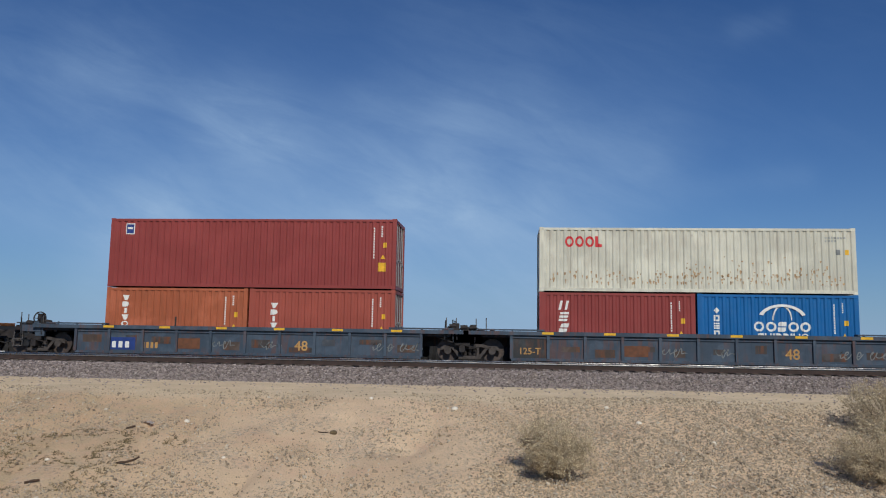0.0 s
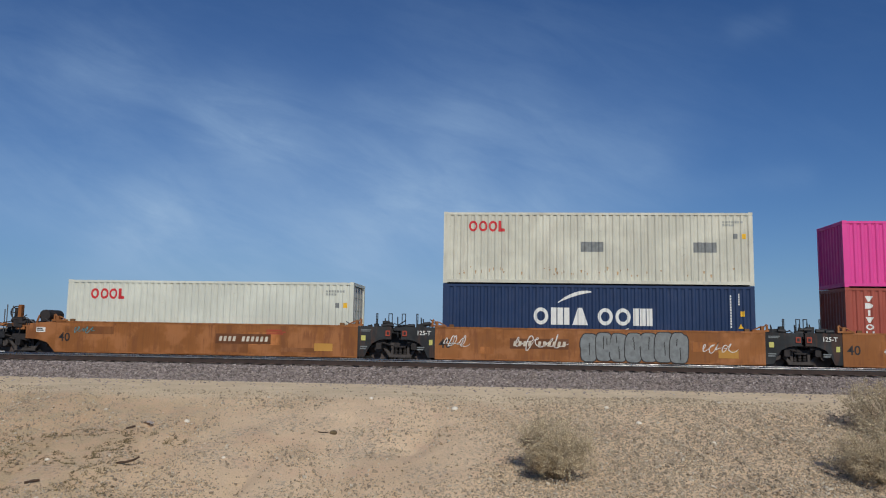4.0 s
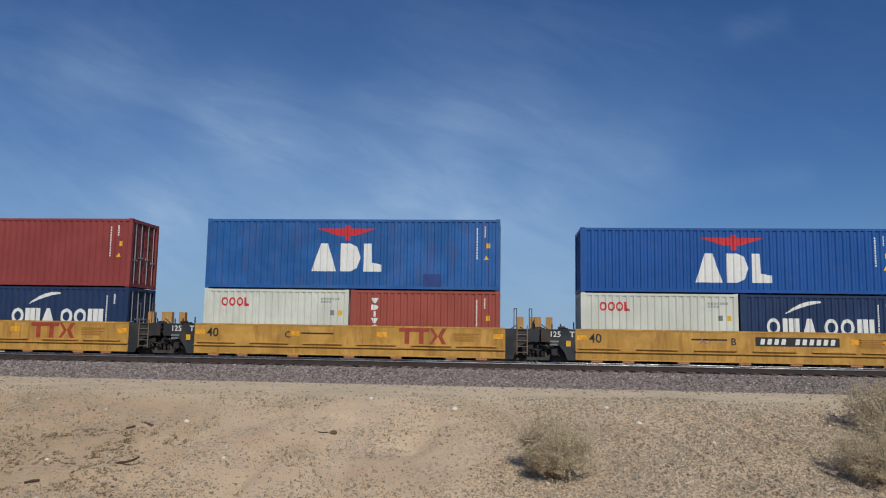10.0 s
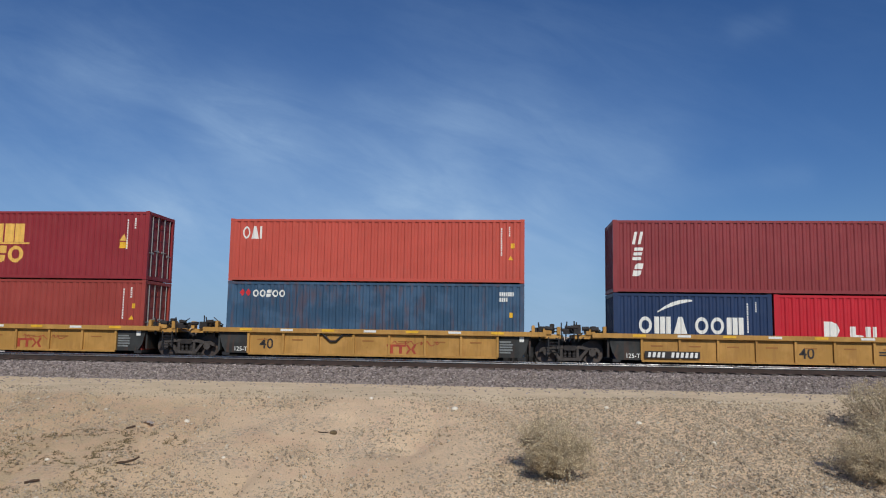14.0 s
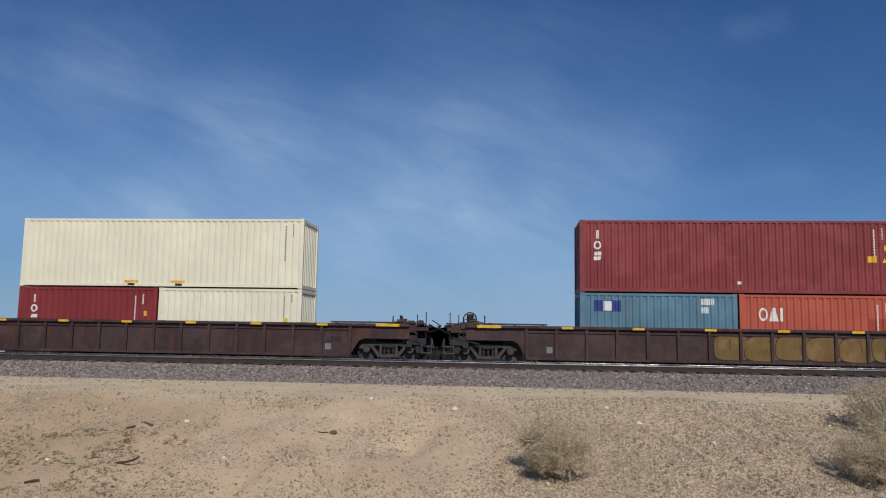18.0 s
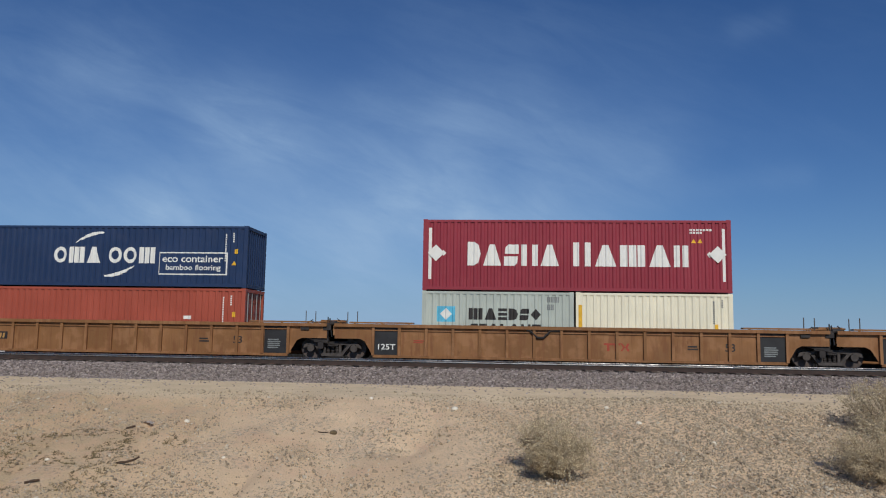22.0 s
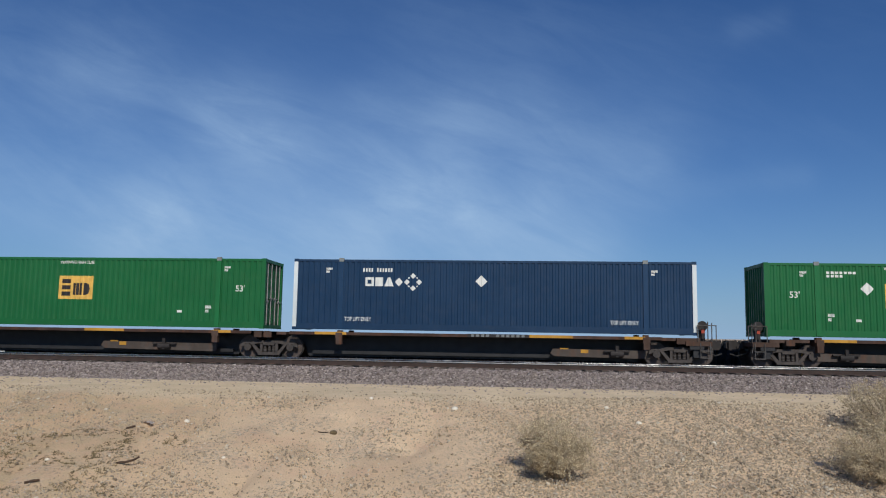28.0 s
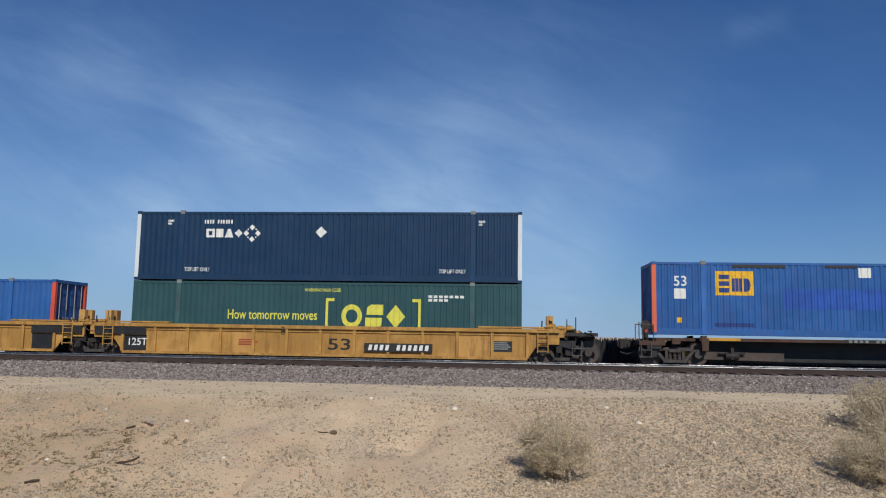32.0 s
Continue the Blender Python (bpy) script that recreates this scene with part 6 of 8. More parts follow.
def spray_unit(left, label, body, first, last, deco):
    """Smooth-sided 40-foot unit of an articulated five-unit set."""
    c = left + FT40 / 2
    hl = 6.36
    car, mat, dark = well_car(c, label, body, (40, 43, 44), hl, hl + 0.001, 0.13, 1.38, 1.0, left=-7.9 if last else -7.80, right=7.75 if first else None, joint=(2.9 if last else 1.40, 2.75 if first else 1.40), wear=0.7)
    for d in (-1, 1):
        edge = (d < 0 and last) or (d > 0 and first)
        if edge:
            x0, x1 = (hl, hl + 1.3) if d > 0 else (-hl - 1.3, -hl)
            w = 1.3

            def taper(bm, a, b):
                pts = ((0, 0.13), (0.35, 0.50), (0.75, 0.62), (1.3, 0.66), (1.3, 1.18), (0.9, 1.30), (0, 1.38))
                pts = pts if d > 0 else tuple((w - x, z) for x, z in pts)[::-1]
                prism(bm, pts, a, b)
            for a, b in ((-CAR_HALF, -CAR_HALF + 0.06), (CAR_HALF - 0.06, CAR_HALF)):
                piece("tapered_end", ("tapered_end", d, a), lambda bm: taper(bm, a, b), mat, car, (x0, 0, 0))
            cbar(car, "data_panel", x0 + 0.45, 0.92, 0.4, 0.2, WHITE)
            cbars(car, x0 + 0.48, 0.95, 0.34, 0.14, 2, DARKM, -CAR_HALF - 0.011)
            coupler(car, d * (hl + 2.6), d)
            xs = d * (hl + 2.05)
            rods(car, [(xs, -1.3, 1.0, 2.0), (xs + d * 0.28, -1.25, 0.9, 2.05), (xs + d * 0.42, -1.2, 0.9, 1.85)])
            piece("air_tank", ("air_tank",), lambda bm: tube(bm, (0, -0.5, 0), (0, 0.5, 0), 0.24, n=16), STEEL, car, (d * (hl + 0.75), -0.6, 1.62))
            for y in (-1.0, -0.2):
                piece("tank_bracket", ("tank_bracket",), lambda bm: bevel_box(bm, -0.2, 0.2, -0.05, 0.05, -0.36, 0, 0.02), STEEL, car, (d * (hl + 0.75), y, 1.62))
            piece("end_post", ("end_post",), lambda bm: bevel_box(bm, -0.07, 0.07, -0.1, 0.1, 0, 1.0, 0.02), mat, car, (d * (hl + 1.75), -1.2, 1.05))
            end_cluster(car, d * (hl + 1.7), 1.14, int(-left) + d)
            brake_wheel(car, d * (hl + 1.95), -1.15, 1.72)
            end_clutter(car, d * (hl + 1.6), d, 1.20, mat)
        else:
            x0, x1 = (hl, hl + 1.36) if d > 0 else (-hl - 1.36, -hl)
            end_plate(car, dark, x0, x1, 1.36, d)
            if d < 0:
                text_part("stencil", "125-T", 0.17, WHITE, car, (x0 + 0.66, -CAR_HALF + 0.010, 1.05))
                cbar(car, "end_marker", x0 + 1.12, 0.66, 0.14, 0.2, PALEYEL, -CAR_HALF + 0.012)
            else:
                cbar(car, "end_marker", x0 + 0.14, 0.80, 0.18, 0.20, PALEYEL, -CAR_HALF + 0.012)
                cbars(car, x0 + 0.12, 1.14, 0.5, 0.10, 2, GREYM, -CAR_HALF + 0.012)
            xs = (0.30, 0.95) if d > 0 else (-0.35, -0.72)
            for dx, w in ((0.72, 0.05), (1.22, 0.14)):
                hoop_rail(car, (hl + dx) * d - (w if d < 0 else 0), -1.28, 1.30, w, 0.58, BLACK)
            box_at = (hl + 1.22) * d
            lamp = piece("marker_box", ("marker_box",), lambda bm: bevel_box(bm, -0.09, 0.09, -0.02, 0.03, -0.11, 0.11, 0.01), FADEDRED, car, (box_at, -CAR_HALF + 0.01, 1.10), "rust-red box")
            piece("marker_face", ("marker_face",), lambda bm: box(bm, -0.045, 0.045, -0.026, -0.018, -0.06, 0.06), BLACK, lamp)
            cbars(car, (hl + (0.10 if d > 0 else 0.62)) * d - (0 if d > 0 else 0.1), 0.42, 0.30, 0.16, 2, GREYM, -CAR_HALF + 0.012)
            end_cluster(car, d * (hl + 0.85), 1.24, int(-left) + d, BLACK)
    for x, turned in ((-hl + 0.02, 180), (hl - 0.02, 0)):
        k = piece("corner_bracket", ("corner_bracket",), lambda bm: (bevel_box(bm, -0.42, 0.20, -0.02, 0.14, 0, 0.07, 0.01), bevel_box(bm, -0.10, 0.02, -0.02, 0.12, 0.07, 0.22, 0.015), box(bm, 0.10, 0.17, -0.02, 0.06, 0.07, 0.27), tube(bm, (-0.38, 0.05, 0.05), (-0.12, 0.05, 0.19), 0.025, n=6), tube(bm, (0.02, 0.03, 0.18), (0.12, 0.03, 0.30), 0.022, n=6)), mat, car, (x, -CAR_HALF + 0.03, 1.385))
        k.matrix_basis = pose(x, -CAR_HALF + 0.10, 1.385, 0, 0, turned)
        piece("latch_block", ("latch_block",), lambda bm: bevel_box(bm, -0.09, 0.09, -0.05, 0.06, 0, 0.10, 0.02), paint((112, 78, 44), 0.5), car, (x * 0.9, -CAR_HALF + 0.08, 1.392))
    text_part("stencil", "40", 0.36, DARKM, car, (-hl + 0.15, -CAR_HALF - 0.008, 0.56))
    cbar(car, "patch", 4.6, 0.35, 0.75, 0.30, paint((188, 138, 64), 0.3))
    cbars(car, 2.6, 0.95, 0.9, 0.22, 3, FADEDRED)
    r = random.Random(int(-left * 10))
    for k in range(6):
        w, h = r.uniform(0.35, 1.7), r.uniform(0.15, 0.55)
        f = r.choice((0.80, 0.86, 1.10, 1.16))
        cbar(car, "repainted_patch", r.uniform(-hl + 0.2, hl - w - 0.2), r.uniform(0.20, 1.28 - h), w, h, paint(tuple(min(235, int(v * f)) for v in body), 0.7, 0.6), -CAR_HALF - 0.0022 - 0.0006 * k)
    for item in deco:
        k, *a = item
        if k == "blob":
            bubbles(car, *a)
        elif k == "scrib":
            scribble(car, *a)
        elif k == "owner":
            logo_x(car, a[0], 0.48, 1.9, 0.62, FADEDRED)
        elif k == "plate":
            cbar(car, "number_plate", a[0], 0.58, 2.3, 0.40, paint((104, 64, 36), 0.5))
            crow(car, a[0] + 0.1, 0.68, 2.1, 0.20, 10, plain("chalky_marking", (196, 186, 166), 0.7), 0.15, -CAR_HALF - 0.011)
        elif k == "mural":
            x, w, seed = a
            bubbles(car, x, 0.16, w, 1.16, 4, seed, PURPLEM, PURPLEM)
            bubbles(car, x + 0.1, 0.20, w - 0.3, 1.08, 6, seed + 1, plain("grey_mauve_spray", (126, 108, 108), 0.6, 0.0, 0.3, 3), DARKM, -CAR_HALF - 0.024)
            bubbles(car, x - 0.1, 0.25, 0.22, 0.9, 1, seed + 2, FADEDRED, FADEDRED, -CAR_HALF - 0.034)
            bubbles(car, x + w - 0.1, 0.85, 0.35, 0.4, 1, seed + 3, FADEDRED, FADEDRED, -CAR_HALF - 0.034)
            bubbles(car, x + w + 0.1, 0.20, 0.25, 0.25, 1, seed + 4, FADEDRED, FADEDRED, -CAR_HALF - 0.034)
    return car


def spray_units():
    L1 = "weathered ochre well car with smooth graffiti-covered sides"
    spray_unit(-37.61, L1, OCHRE, True, False, [("mural", -6.2, 4.6, 11), ("scrib", -1.3, 0.3, 1.2, 0.5, 3, DARKM), ("scrib", 0.2, 0.4, 1.6, 0.35, 4, plain("olive_spray", (96, 92, 52), 0.7)), ("scrib", 3.4, 1.0, 0.7, 0.2, 2, TEALM), ("plate", 1.6), ("scrib", 4.6, 0.35, 0.8, 0.6, 17, DARKM)])
    spray_unit(-53.13, L1, OCHRE, False, False, [("blob", -5.85, 0.16, 2.55, 1.22, 4, 21), ("blob", 1.15, 0.10, 3.8, 1.26, 6, 22), ("plate", -1.4), ("scrib", 5.1, 0.5, 0.5, 0.5, 5, DARKM)])
    spray_unit(-68.75, L1, OCHRE, False, False, [("scrib", -4.9, 0.4, 1.5, 0.7, 6, WHITE), ("scrib", -2.5, 0.5, 0.8, 0.6, 7, WHITE), ("plate", -1.3), ("scrib", -0.3, 0.4, 2.2, 0.75, 8, WHITE), ("scrib", 3.0, 0.5, 1.0, 0.5, 9, FADEDRED)])
    spray_unit(-84.32, L1, OCHRE, False, False, [("scrib", -6.0, 0.5, 0.9, 0.6, 12, WHITE), ("plate", -3.4), ("scrib", -3.2, 0.5, 1.9, 0.7, 13, WHITE), ("blob", -0.6, 0.15, 4.0, 1.1, 7, 31, GREYM), ("scrib", 4.0, 0.5, 1.2, 0.5, 14, WHITE)])
    spray_unit(-100.16, L1, OCHRE, False, True, [("scrib", -5.6, 0.9, 0.9, 0.3, 15, TEALM), ("plate", 0.5)])
    L2 = "yellow-ochre well car with white bubble graffiti along its side"
    spray_unit(-119.91, L2, YELLOW, True, False, [("blob", -5.8, 0.12, 3.9, 1.22, 5, 41, SPRAYED, DARKM), ("blob", -5.4, 0.26, 3.2, 0.86, 4, 44, WHITEWASH, TEALM, -CAR_HALF - 0.034), ("blob", -1.8, 0.12, 3.3, 1.15, 6, 42, PURPLEM, DARKM), ("scrib", -1.5, 0.25, 2.9, 0.9, 43, TEALM, -CAR_HALF - 0.034), ("plate", 1.85), ("scrib", 4.3, 0.5, 0.9, 0.5, 44, DARKM)])
    spray_unit(-135.62, L2, YELLOW, False, False, [("blob", -5.35, 0.12, 1.9, 1.2, 3, 51), ("blob", -2.75, 0.60, 0.4, 0.5, 1, 52), ("owner", -1.3), ("blob", 0.85, 0.08, 3.6, 1.26, 6, 53), ("scrib", 4.6, 0.6, 0.6, 0.5, 54, WHITE)])
    spray_unit(-151.25, L2, YELLOW, False, False, [("blob", -5.55, 0.10, 3.7, 1.26, 5, 61), ("scrib", -1.8, 0.45, 0.5, 0.5, 62, DARKM), ("owner", -1.2), ("blob", 0.85, 0.06, 3.4, 1.28, 6, 63), ("blob", 4.35, 0.10, 0.28, 1.15, 1, 64), ("scrib", 4.9, 0.6, 0.5, 0.4, 65, DARKM)])
    spray_unit(-166.83, L2, YELLOW, False, False, [("blob", -5.65, 0.10, 3.5, 1.26, 6, 71), ("scrib", -2.1, 0.45, 0.8, 0.5, 72, DARKM), ("owner", -0.95), ("blob", 0.9, 0.06, 2.0, 1.28, 4, 73), ("blob", 2.95, 0.45, 0.5, 0.62, 1, 74)])
    spray_unit(-182.33, L2, YELLOW, False, True, [("scrib", -5.0, 0.3, 1.0, 0.7, 81, DARKM), ("plate", -4.0), ("scrib", -4.8, 0.75, 1.6, 0.25, 82, plain("lime_spray", (190, 206, 70), 0.6)), ("scrib", -2.5, 0.25, 1.6, 0.3, 83, DARKM), ("scrib", -0.9, 0.35, 0.7, 0.8, 84, DARKM), ("blob", 0.3, 0.10, 3.2, 1.2, 4, 85), ("scrib", 3.8, 0.3, 1.4, 0.4, 86, NAVYM), ("scrib", 3.4, 0.9, 1.0, 0.3, 87, DARKM)])


def clean_unit(left, first, last, letter, plate):
    """Newer smooth yellow 40-foot unit with a drip ledge, feet along the sill, ladders and bolster stands."""
    c = left + FT40 / 2
    hl = 6.33
    car, mat, dark = well_car(c, "clean yellow well car with a ledge along its smooth side", LEMON, (44, 48, 50), hl, hl + 0.001, 0.20, 1.38, 1.0, left=-7.95 if last else -7.78, right=7.7 if first else None, joint=(2.9 if last else 1.36, 2.75 if first else 1.36), wear=0.5)
    piece("ledge", ("ledge",), lambda bm: bevel_box(bm, -hl, hl, -CAR_HALF - 0.07, -CAR_HALF, 0.50, 0.55, 0.012), mat, car)
    for x in (-5.4, -3.2, -1.0, 1.2, 3.4, 5.2):
        piece("side_step", ("side_step",), lambda bm: bevel_box(bm, -0.8, 0.8, -CAR_HALF - 0.07, -CAR_HALF, 0.62, 0.66, 0.012), mat, car, (x, 0, 0))
    for x in (-5.5, -4.3, -2.2, 0.1, 2.0, 4.2, 5.4):
        piece("jacking_pad", ("jacking_pad",), lambda bm: bevel_box(bm, -0.22, 0.22, -CAR_HALF + 0.0, -CAR_HALF + 0.10, 0.10, 0.21, 0.02), paint((178, 120, 84), 0.3), car, (x, 0, 0))
    for x in (-6.29, -2.35 if not plate else 4.0, 1.2 if not plate else 5.2, 5.85):
        cbar(car, "reflector", x, 0.94, 0.40, 0.20, plain("orange_reflector", (226, 158, 36), 0.5))
    text_part("stencil", "40", 0.36, DARKM, car, (-hl + 0.52, -CAR_HALF - 0.008, 0.86))
    text_part("stencil", letter, 0.26, DARKM, car, (-2.55 if not plate else (-0.4 if letter == "B" else -0.1), -CAR_HALF - 0.008, 0.86))
    cbars(car, -1.9, 0.98, 1.5, 0.10, 1, DARKM)
    cbars(car, 4.3, 0.80, 1.1, 0.34, 5, paint((160, 112, 50), 0.2))
    if plate:
        x = 0.5 if letter == "B" else -4.0
        cbar(car, "number_plate", x, 0.84, 3.1, 0.34, DARKM)
        crow(car, x + 0.12, 0.90, 2.85, 0.22, 10, WHITE, 0.15, -CAR_HALF - 0.011)
        piece("owner_mark", ("small_cross",), lambda bm: (prism(bm, ((0, 0), (0.06, 0), (0.3, 0.2), (0.24, 0.2)), -0.002, 0.004), prism(bm, ((0.24, 0), (0.3, 0), (0.06, 0.2), (0, 0.2)), -0.004, 0.002)), PURPLEM, car, (-1.6 if letter == "B" else 0.8, -CAR_HALF - 0.006, 0.9))
    else:
        logo_x(car, 2.1, 0.70, 1.9, 0.62, FADEDRED)
    if letter == "E":
        piece("v_hanger", ("v_hanger",), lambda bm: (prism(bm, ((0, 0.5), (0.10, 0.5), (0.46, 0.20), (0.40, 0.14)), -CAR_HALF - 0.03, -CAR_HALF), prism(bm, ((0.40, 0.14), (0.46, 0.20), (0.82, 0.5), (0.92, 0.5)), -CAR_HALF - 0.03, -CAR_HALF)), BLACK, car, (3.2, 0, 0))
    for d in (-1, 1):
        edge = (d < 0 and last) or (d > 0 and first)
        if edge:
            x0 = hl if d > 0 else -hl - 1.3

            def taper(bm, a, b):
                pts = ((0, 0.20), (0.35, 0.55), (0.75, 0.66), (1.3, 0.70), (1.3, 1.02), (0.9, 1.12), (0, 1.38))
                pts = pts if d > 0 else tuple((1.3 - x, z) for x, z in pts)[::-1]
                prism(bm, pts, a, b)
            for a, b in ((-CAR_HALF, -CAR_HALF + 0.06), (CAR_HALF - 0.06, CAR_HALF)):
                piece("tapered_end", ("clean_taper", d, a), lambda bm: taper(bm, a, b), mat, car, (x0, 0, 0))
            cbar(car, "data_panel", x0 + 0.40, 0.80, 0.55, 0.30, BLACK)
            cbars(car, x0 + 0.44, 0.83, 0.46, 0.24, 3, GREYM, -CAR_HALF - 0.011)
            piece("end_beam", ("end_beam", d), lambda bm: (bevel_box(bm, -0.1, 1.6, -1.35, 1.35, 0.72, 0.92, 0.02), bevel_box(bm, 0.2, 0.9, -1.3, -0.7, 0.92, 1.30, 0.03), box(bm, 0.4, 0.7, -1.3, -1.0, 1.3, 1.75)), mat, car, (d * (hl + 2.0) - 0.75, 0, 0))
            coupler(car, d * (hl + 2.6), d)
            xs = d * (hl + 2.2)
            rods(car, [(xs, -1.32, 0.9, 2.02), (xs + d * 0.3, -1.3, 0.9, 2.0), (xs + d * 0.45, -1.2, 0.9, 1.7)])
            piece("signal_bracket", ("signal_bracket",), lambda bm: (box(bm, -0.06, 0.06, -0.05, 0.05, 0, 0.5), box(bm, -0.14, 0.14, -0.08, 0.08, 0.2, 0.4)), REDM if d > 0 else TAN, car, (xs + d * 0.6, -1.0, 1.14 if d > 0 else 0.92))
            end_clutter(car, d * (hl + 1.9), d, 1.02, mat)
            end_cluster(car, d * (hl + 1.85), 1.00, int(-left) + d, mat)
        else:
            x0, x1 = (hl, hl + 1.34) if d > 0 else (-hl - 1.34, -hl)
            end_plate(car, dark, x0, x1, 1.36, d)
            if d < 0:
                text_part("stencil", "125", 0.22, WHITE, car, (x0 + 0.38, -CAR_HALF + 0.010, 1.06))
                text_part("stencil", "T", 0.22, WHITE, car, (x0 + 1.12, -CAR_HALF + 0.010, 1.06))
                cbar(car, "end_marker", x0 + 0.98, 0.70, 0.18, 0.22, YEL, -CAR_HALF + 0.012)
                cbars(car, x0 + 0.35, 0.68, 0.42, 0.24, 2, GREYM, -CAR_HALF + 0.012)
                for k in (0.15, 0.62):
                    piece("bolster_stand", ("bolster_stand",), lambda bm: (bevel_box(bm, -0.13, 0.13, -0.12, 0.12, 0, 0.55, 0.02), box(bm, -0.02, 0.02, -0.13, -0.12, 0.05, 0.5)), TAN, car, (x0 + k - 0.25, -0.75 + 0.5 * k, 1.30))
            else:
                ladder(car, x0 + 0.66, -CAR_HALF - 0.02, 0.36, 1.50, paint((120, 106, 88), 0.5))
                hoop_rail(car, x0 + 0.34, -1.42, 1.2, 0.10, 0.95, DARKROD)
                hoop_rail(car, x0 + 0.94, -1.42, 1.2, 0.10, 0.95, DARKROD)
                for k in (0.55, 1.05):
                    piece("bolster_stand", ("bolster_stand",), None, TAN, car, (x0 + k + 0.05, -0.9 + 0.4 * k, 1.30))
            piece("brake_gear", ("clean_gear", d), lambda bm: (tube(bm, (-0.35, -1.0, 1.30), (0.35, -1.05, 1.12), 0.07, n=8), box(bm, -0.15, 0.2, -1.2, -0.8, 0.98, 1.22), tube(bm, (0.2, -1.2, 1.0), (-0.25, -1.25, 0.7), 0.05, n=8)), TAN, car, (d * (hl + 0.9), 0, 0))
            end_cluster(car, d * (hl + 0.8), 1.12, int(-left) + d)
            piece("brake_rigging", ("brake_rigging", d), lambda bm: (tube(bm, (-0.6, -1.2, 1.36), (0.1, -1.25, 0.4), 0.035, n=6), box(bm, -0.4, 0.1, -1.3, -1.0, 0.95, 1.1)), BLACK, car, (d * (hl + 0.9), 0, 0))
    return car


def rib_unit(left, first, last, plate=False, v=True, small=False):
    """Older yellow 40-foot unit: broad top chord, upright ribs and recessed panels."""
    c = left + FT40 / 2
    hl = 5.05
    he = 7.35
    car = thing("well_car", "yellow ribbed well car with a broad top chord", "railway car", "cars of the train")
    mat, dark = paint(AMBER, 0.35, 0.6), paint((46, 48, 47), 0.4, 0.65)
    z0, z1 = 0.22, 1.22
    for s in (-1, 1):
        ys = (-CAR_HALF + 0.09, -CAR_HALF + 0.14) if s < 0 else (CAR_HALF - 0.14, CAR_HALF - 0.09)
        side = piece("side_sill", ("rib_side", s), lambda bm: box(bm, -hl - 0.05, hl + 0.05, ys[0], ys[1], z0, z1 - 0.15), mat, car)
        yy = (-CAR_HALF, -CAR_HALF + 0.09) if s < 0 else (CAR_HALF - 0.09, CAR_HALF)
        for i in range(8):
            x = -hl + 2 * hl * i / 7
            piece("rib", ("rib40", s), lambda bm: bevel_box(bm, -0.045, 0.045, yy[0], yy[1], z0, z1 - 0.15, 0.012), mat, side, (x, 0, 0))
        yc = (-CAR_HALF - 0.06, -CAR_HALF + 0.16) if s < 0 else (CAR_HALF - 0.16, CAR_HALF + 0.06)
        piece("top_chord", ("chord40", s), lambda bm: (bevel_box(bm, -he + 0.4, he - 0.4, yc[0], yc[1], z1 - 0.16, z1 + 0.02, 0.02)), mat, side)
        piece("bottom_flange", ("flange40", s), lambda bm: bevel_box(bm, -hl, hl, yy[0] + 0.02, yy[1] + 0.05, z0 - 0.06, z0 + 0.02, 0.01), mat, side)
        for d in (-1, 1):
            piece("end_panel", ("end_panel40", s, d), lambda bm: prism(bm, ((hl, z0), (hl + 0.95, z0), (hl + 1.12, 0.50), (hl + 1.20, 0.80), (hl + 1.25, z1 - 0.16), (hl, z1 - 0.16)) if d > 0 else ((-hl - 0.95, z0), (-hl, z0), (-hl, z1 - 0.16), (-hl - 1.25, z1 - 0.16), (-hl - 1.20, 0.80), (-hl - 1.12, 0.50)), ys[0], ys[1]), dark, side, label="black end panel")
    for i in range(-3, 4):
        cbar(car, "reflector", i * 1.7 - 0.3, z1 - 0.10, 0.5, 0.09, YEL if i % 2 else WHITE, -CAR_HALF - 0.068)
    for i in range(7):
        piece("cross_bearer", ("cross_bearer",), lambda bm: bevel_box(bm, -0.16, 0.16, -CAR_HALF + 0.1, CAR_HALF - 0.1, 0.12, WELL_Z - 0.004, 0.02), BLACK, car, (-6.0 + 2.0 * i, 0, 0))
    for d in (-1, 1):
        edge = (d < 0 and last) or (d > 0 and first)
        piece("bulkhead", ("bulkhead40",), lambda bm: bevel_box(bm, -0.04, 0.04, -CAR_HALF + 0.16, CAR_HALF - 0.16, 0.3, 1.15, 0.01), dark, car, (d * 6.32, 0, 0))
        piece("end_platform", ("end_platform40", edge), lambda bm: bevel_box(bm, -0.65, (1.9 if edge else 0.62), -CAR_HALF + 0.17, CAR_HALF - 0.17, z1 - 0.22, z1 - 0.06, 0.02), mat, car, (d * 7.0, 0, 0), turn=0 if d > 0 else 180)
        piece("draft_sill", ("draft_sill40", edge), lambda bm: bevel_box(bm, -0.6, (2.1 if edge else 0.7), -0.35, 0.35, 0.62, 1.0, 0.03), BLACK, car, (d * 7.0, 0, 0), turn=0 if d > 0 else 180)
        for k, (dx, w, hh) in enumerate(((0.0, 0.34, 0.22), (0.45, 0.14, 0.30), (-0.55, 0.12, 0.34))):
            piece("platform_box", ("platform_box", k), lambda bm: bevel_box(bm, -w / 2, w / 2, -0.15, 0.15, 0, hh, 0.02), mat, car, (d * 7.0 + dx * d, -1.2, z1 - 0.06))
        end_cluster(car, d * 7.25, z1 - 0.02, int(-left) + d, None, False)
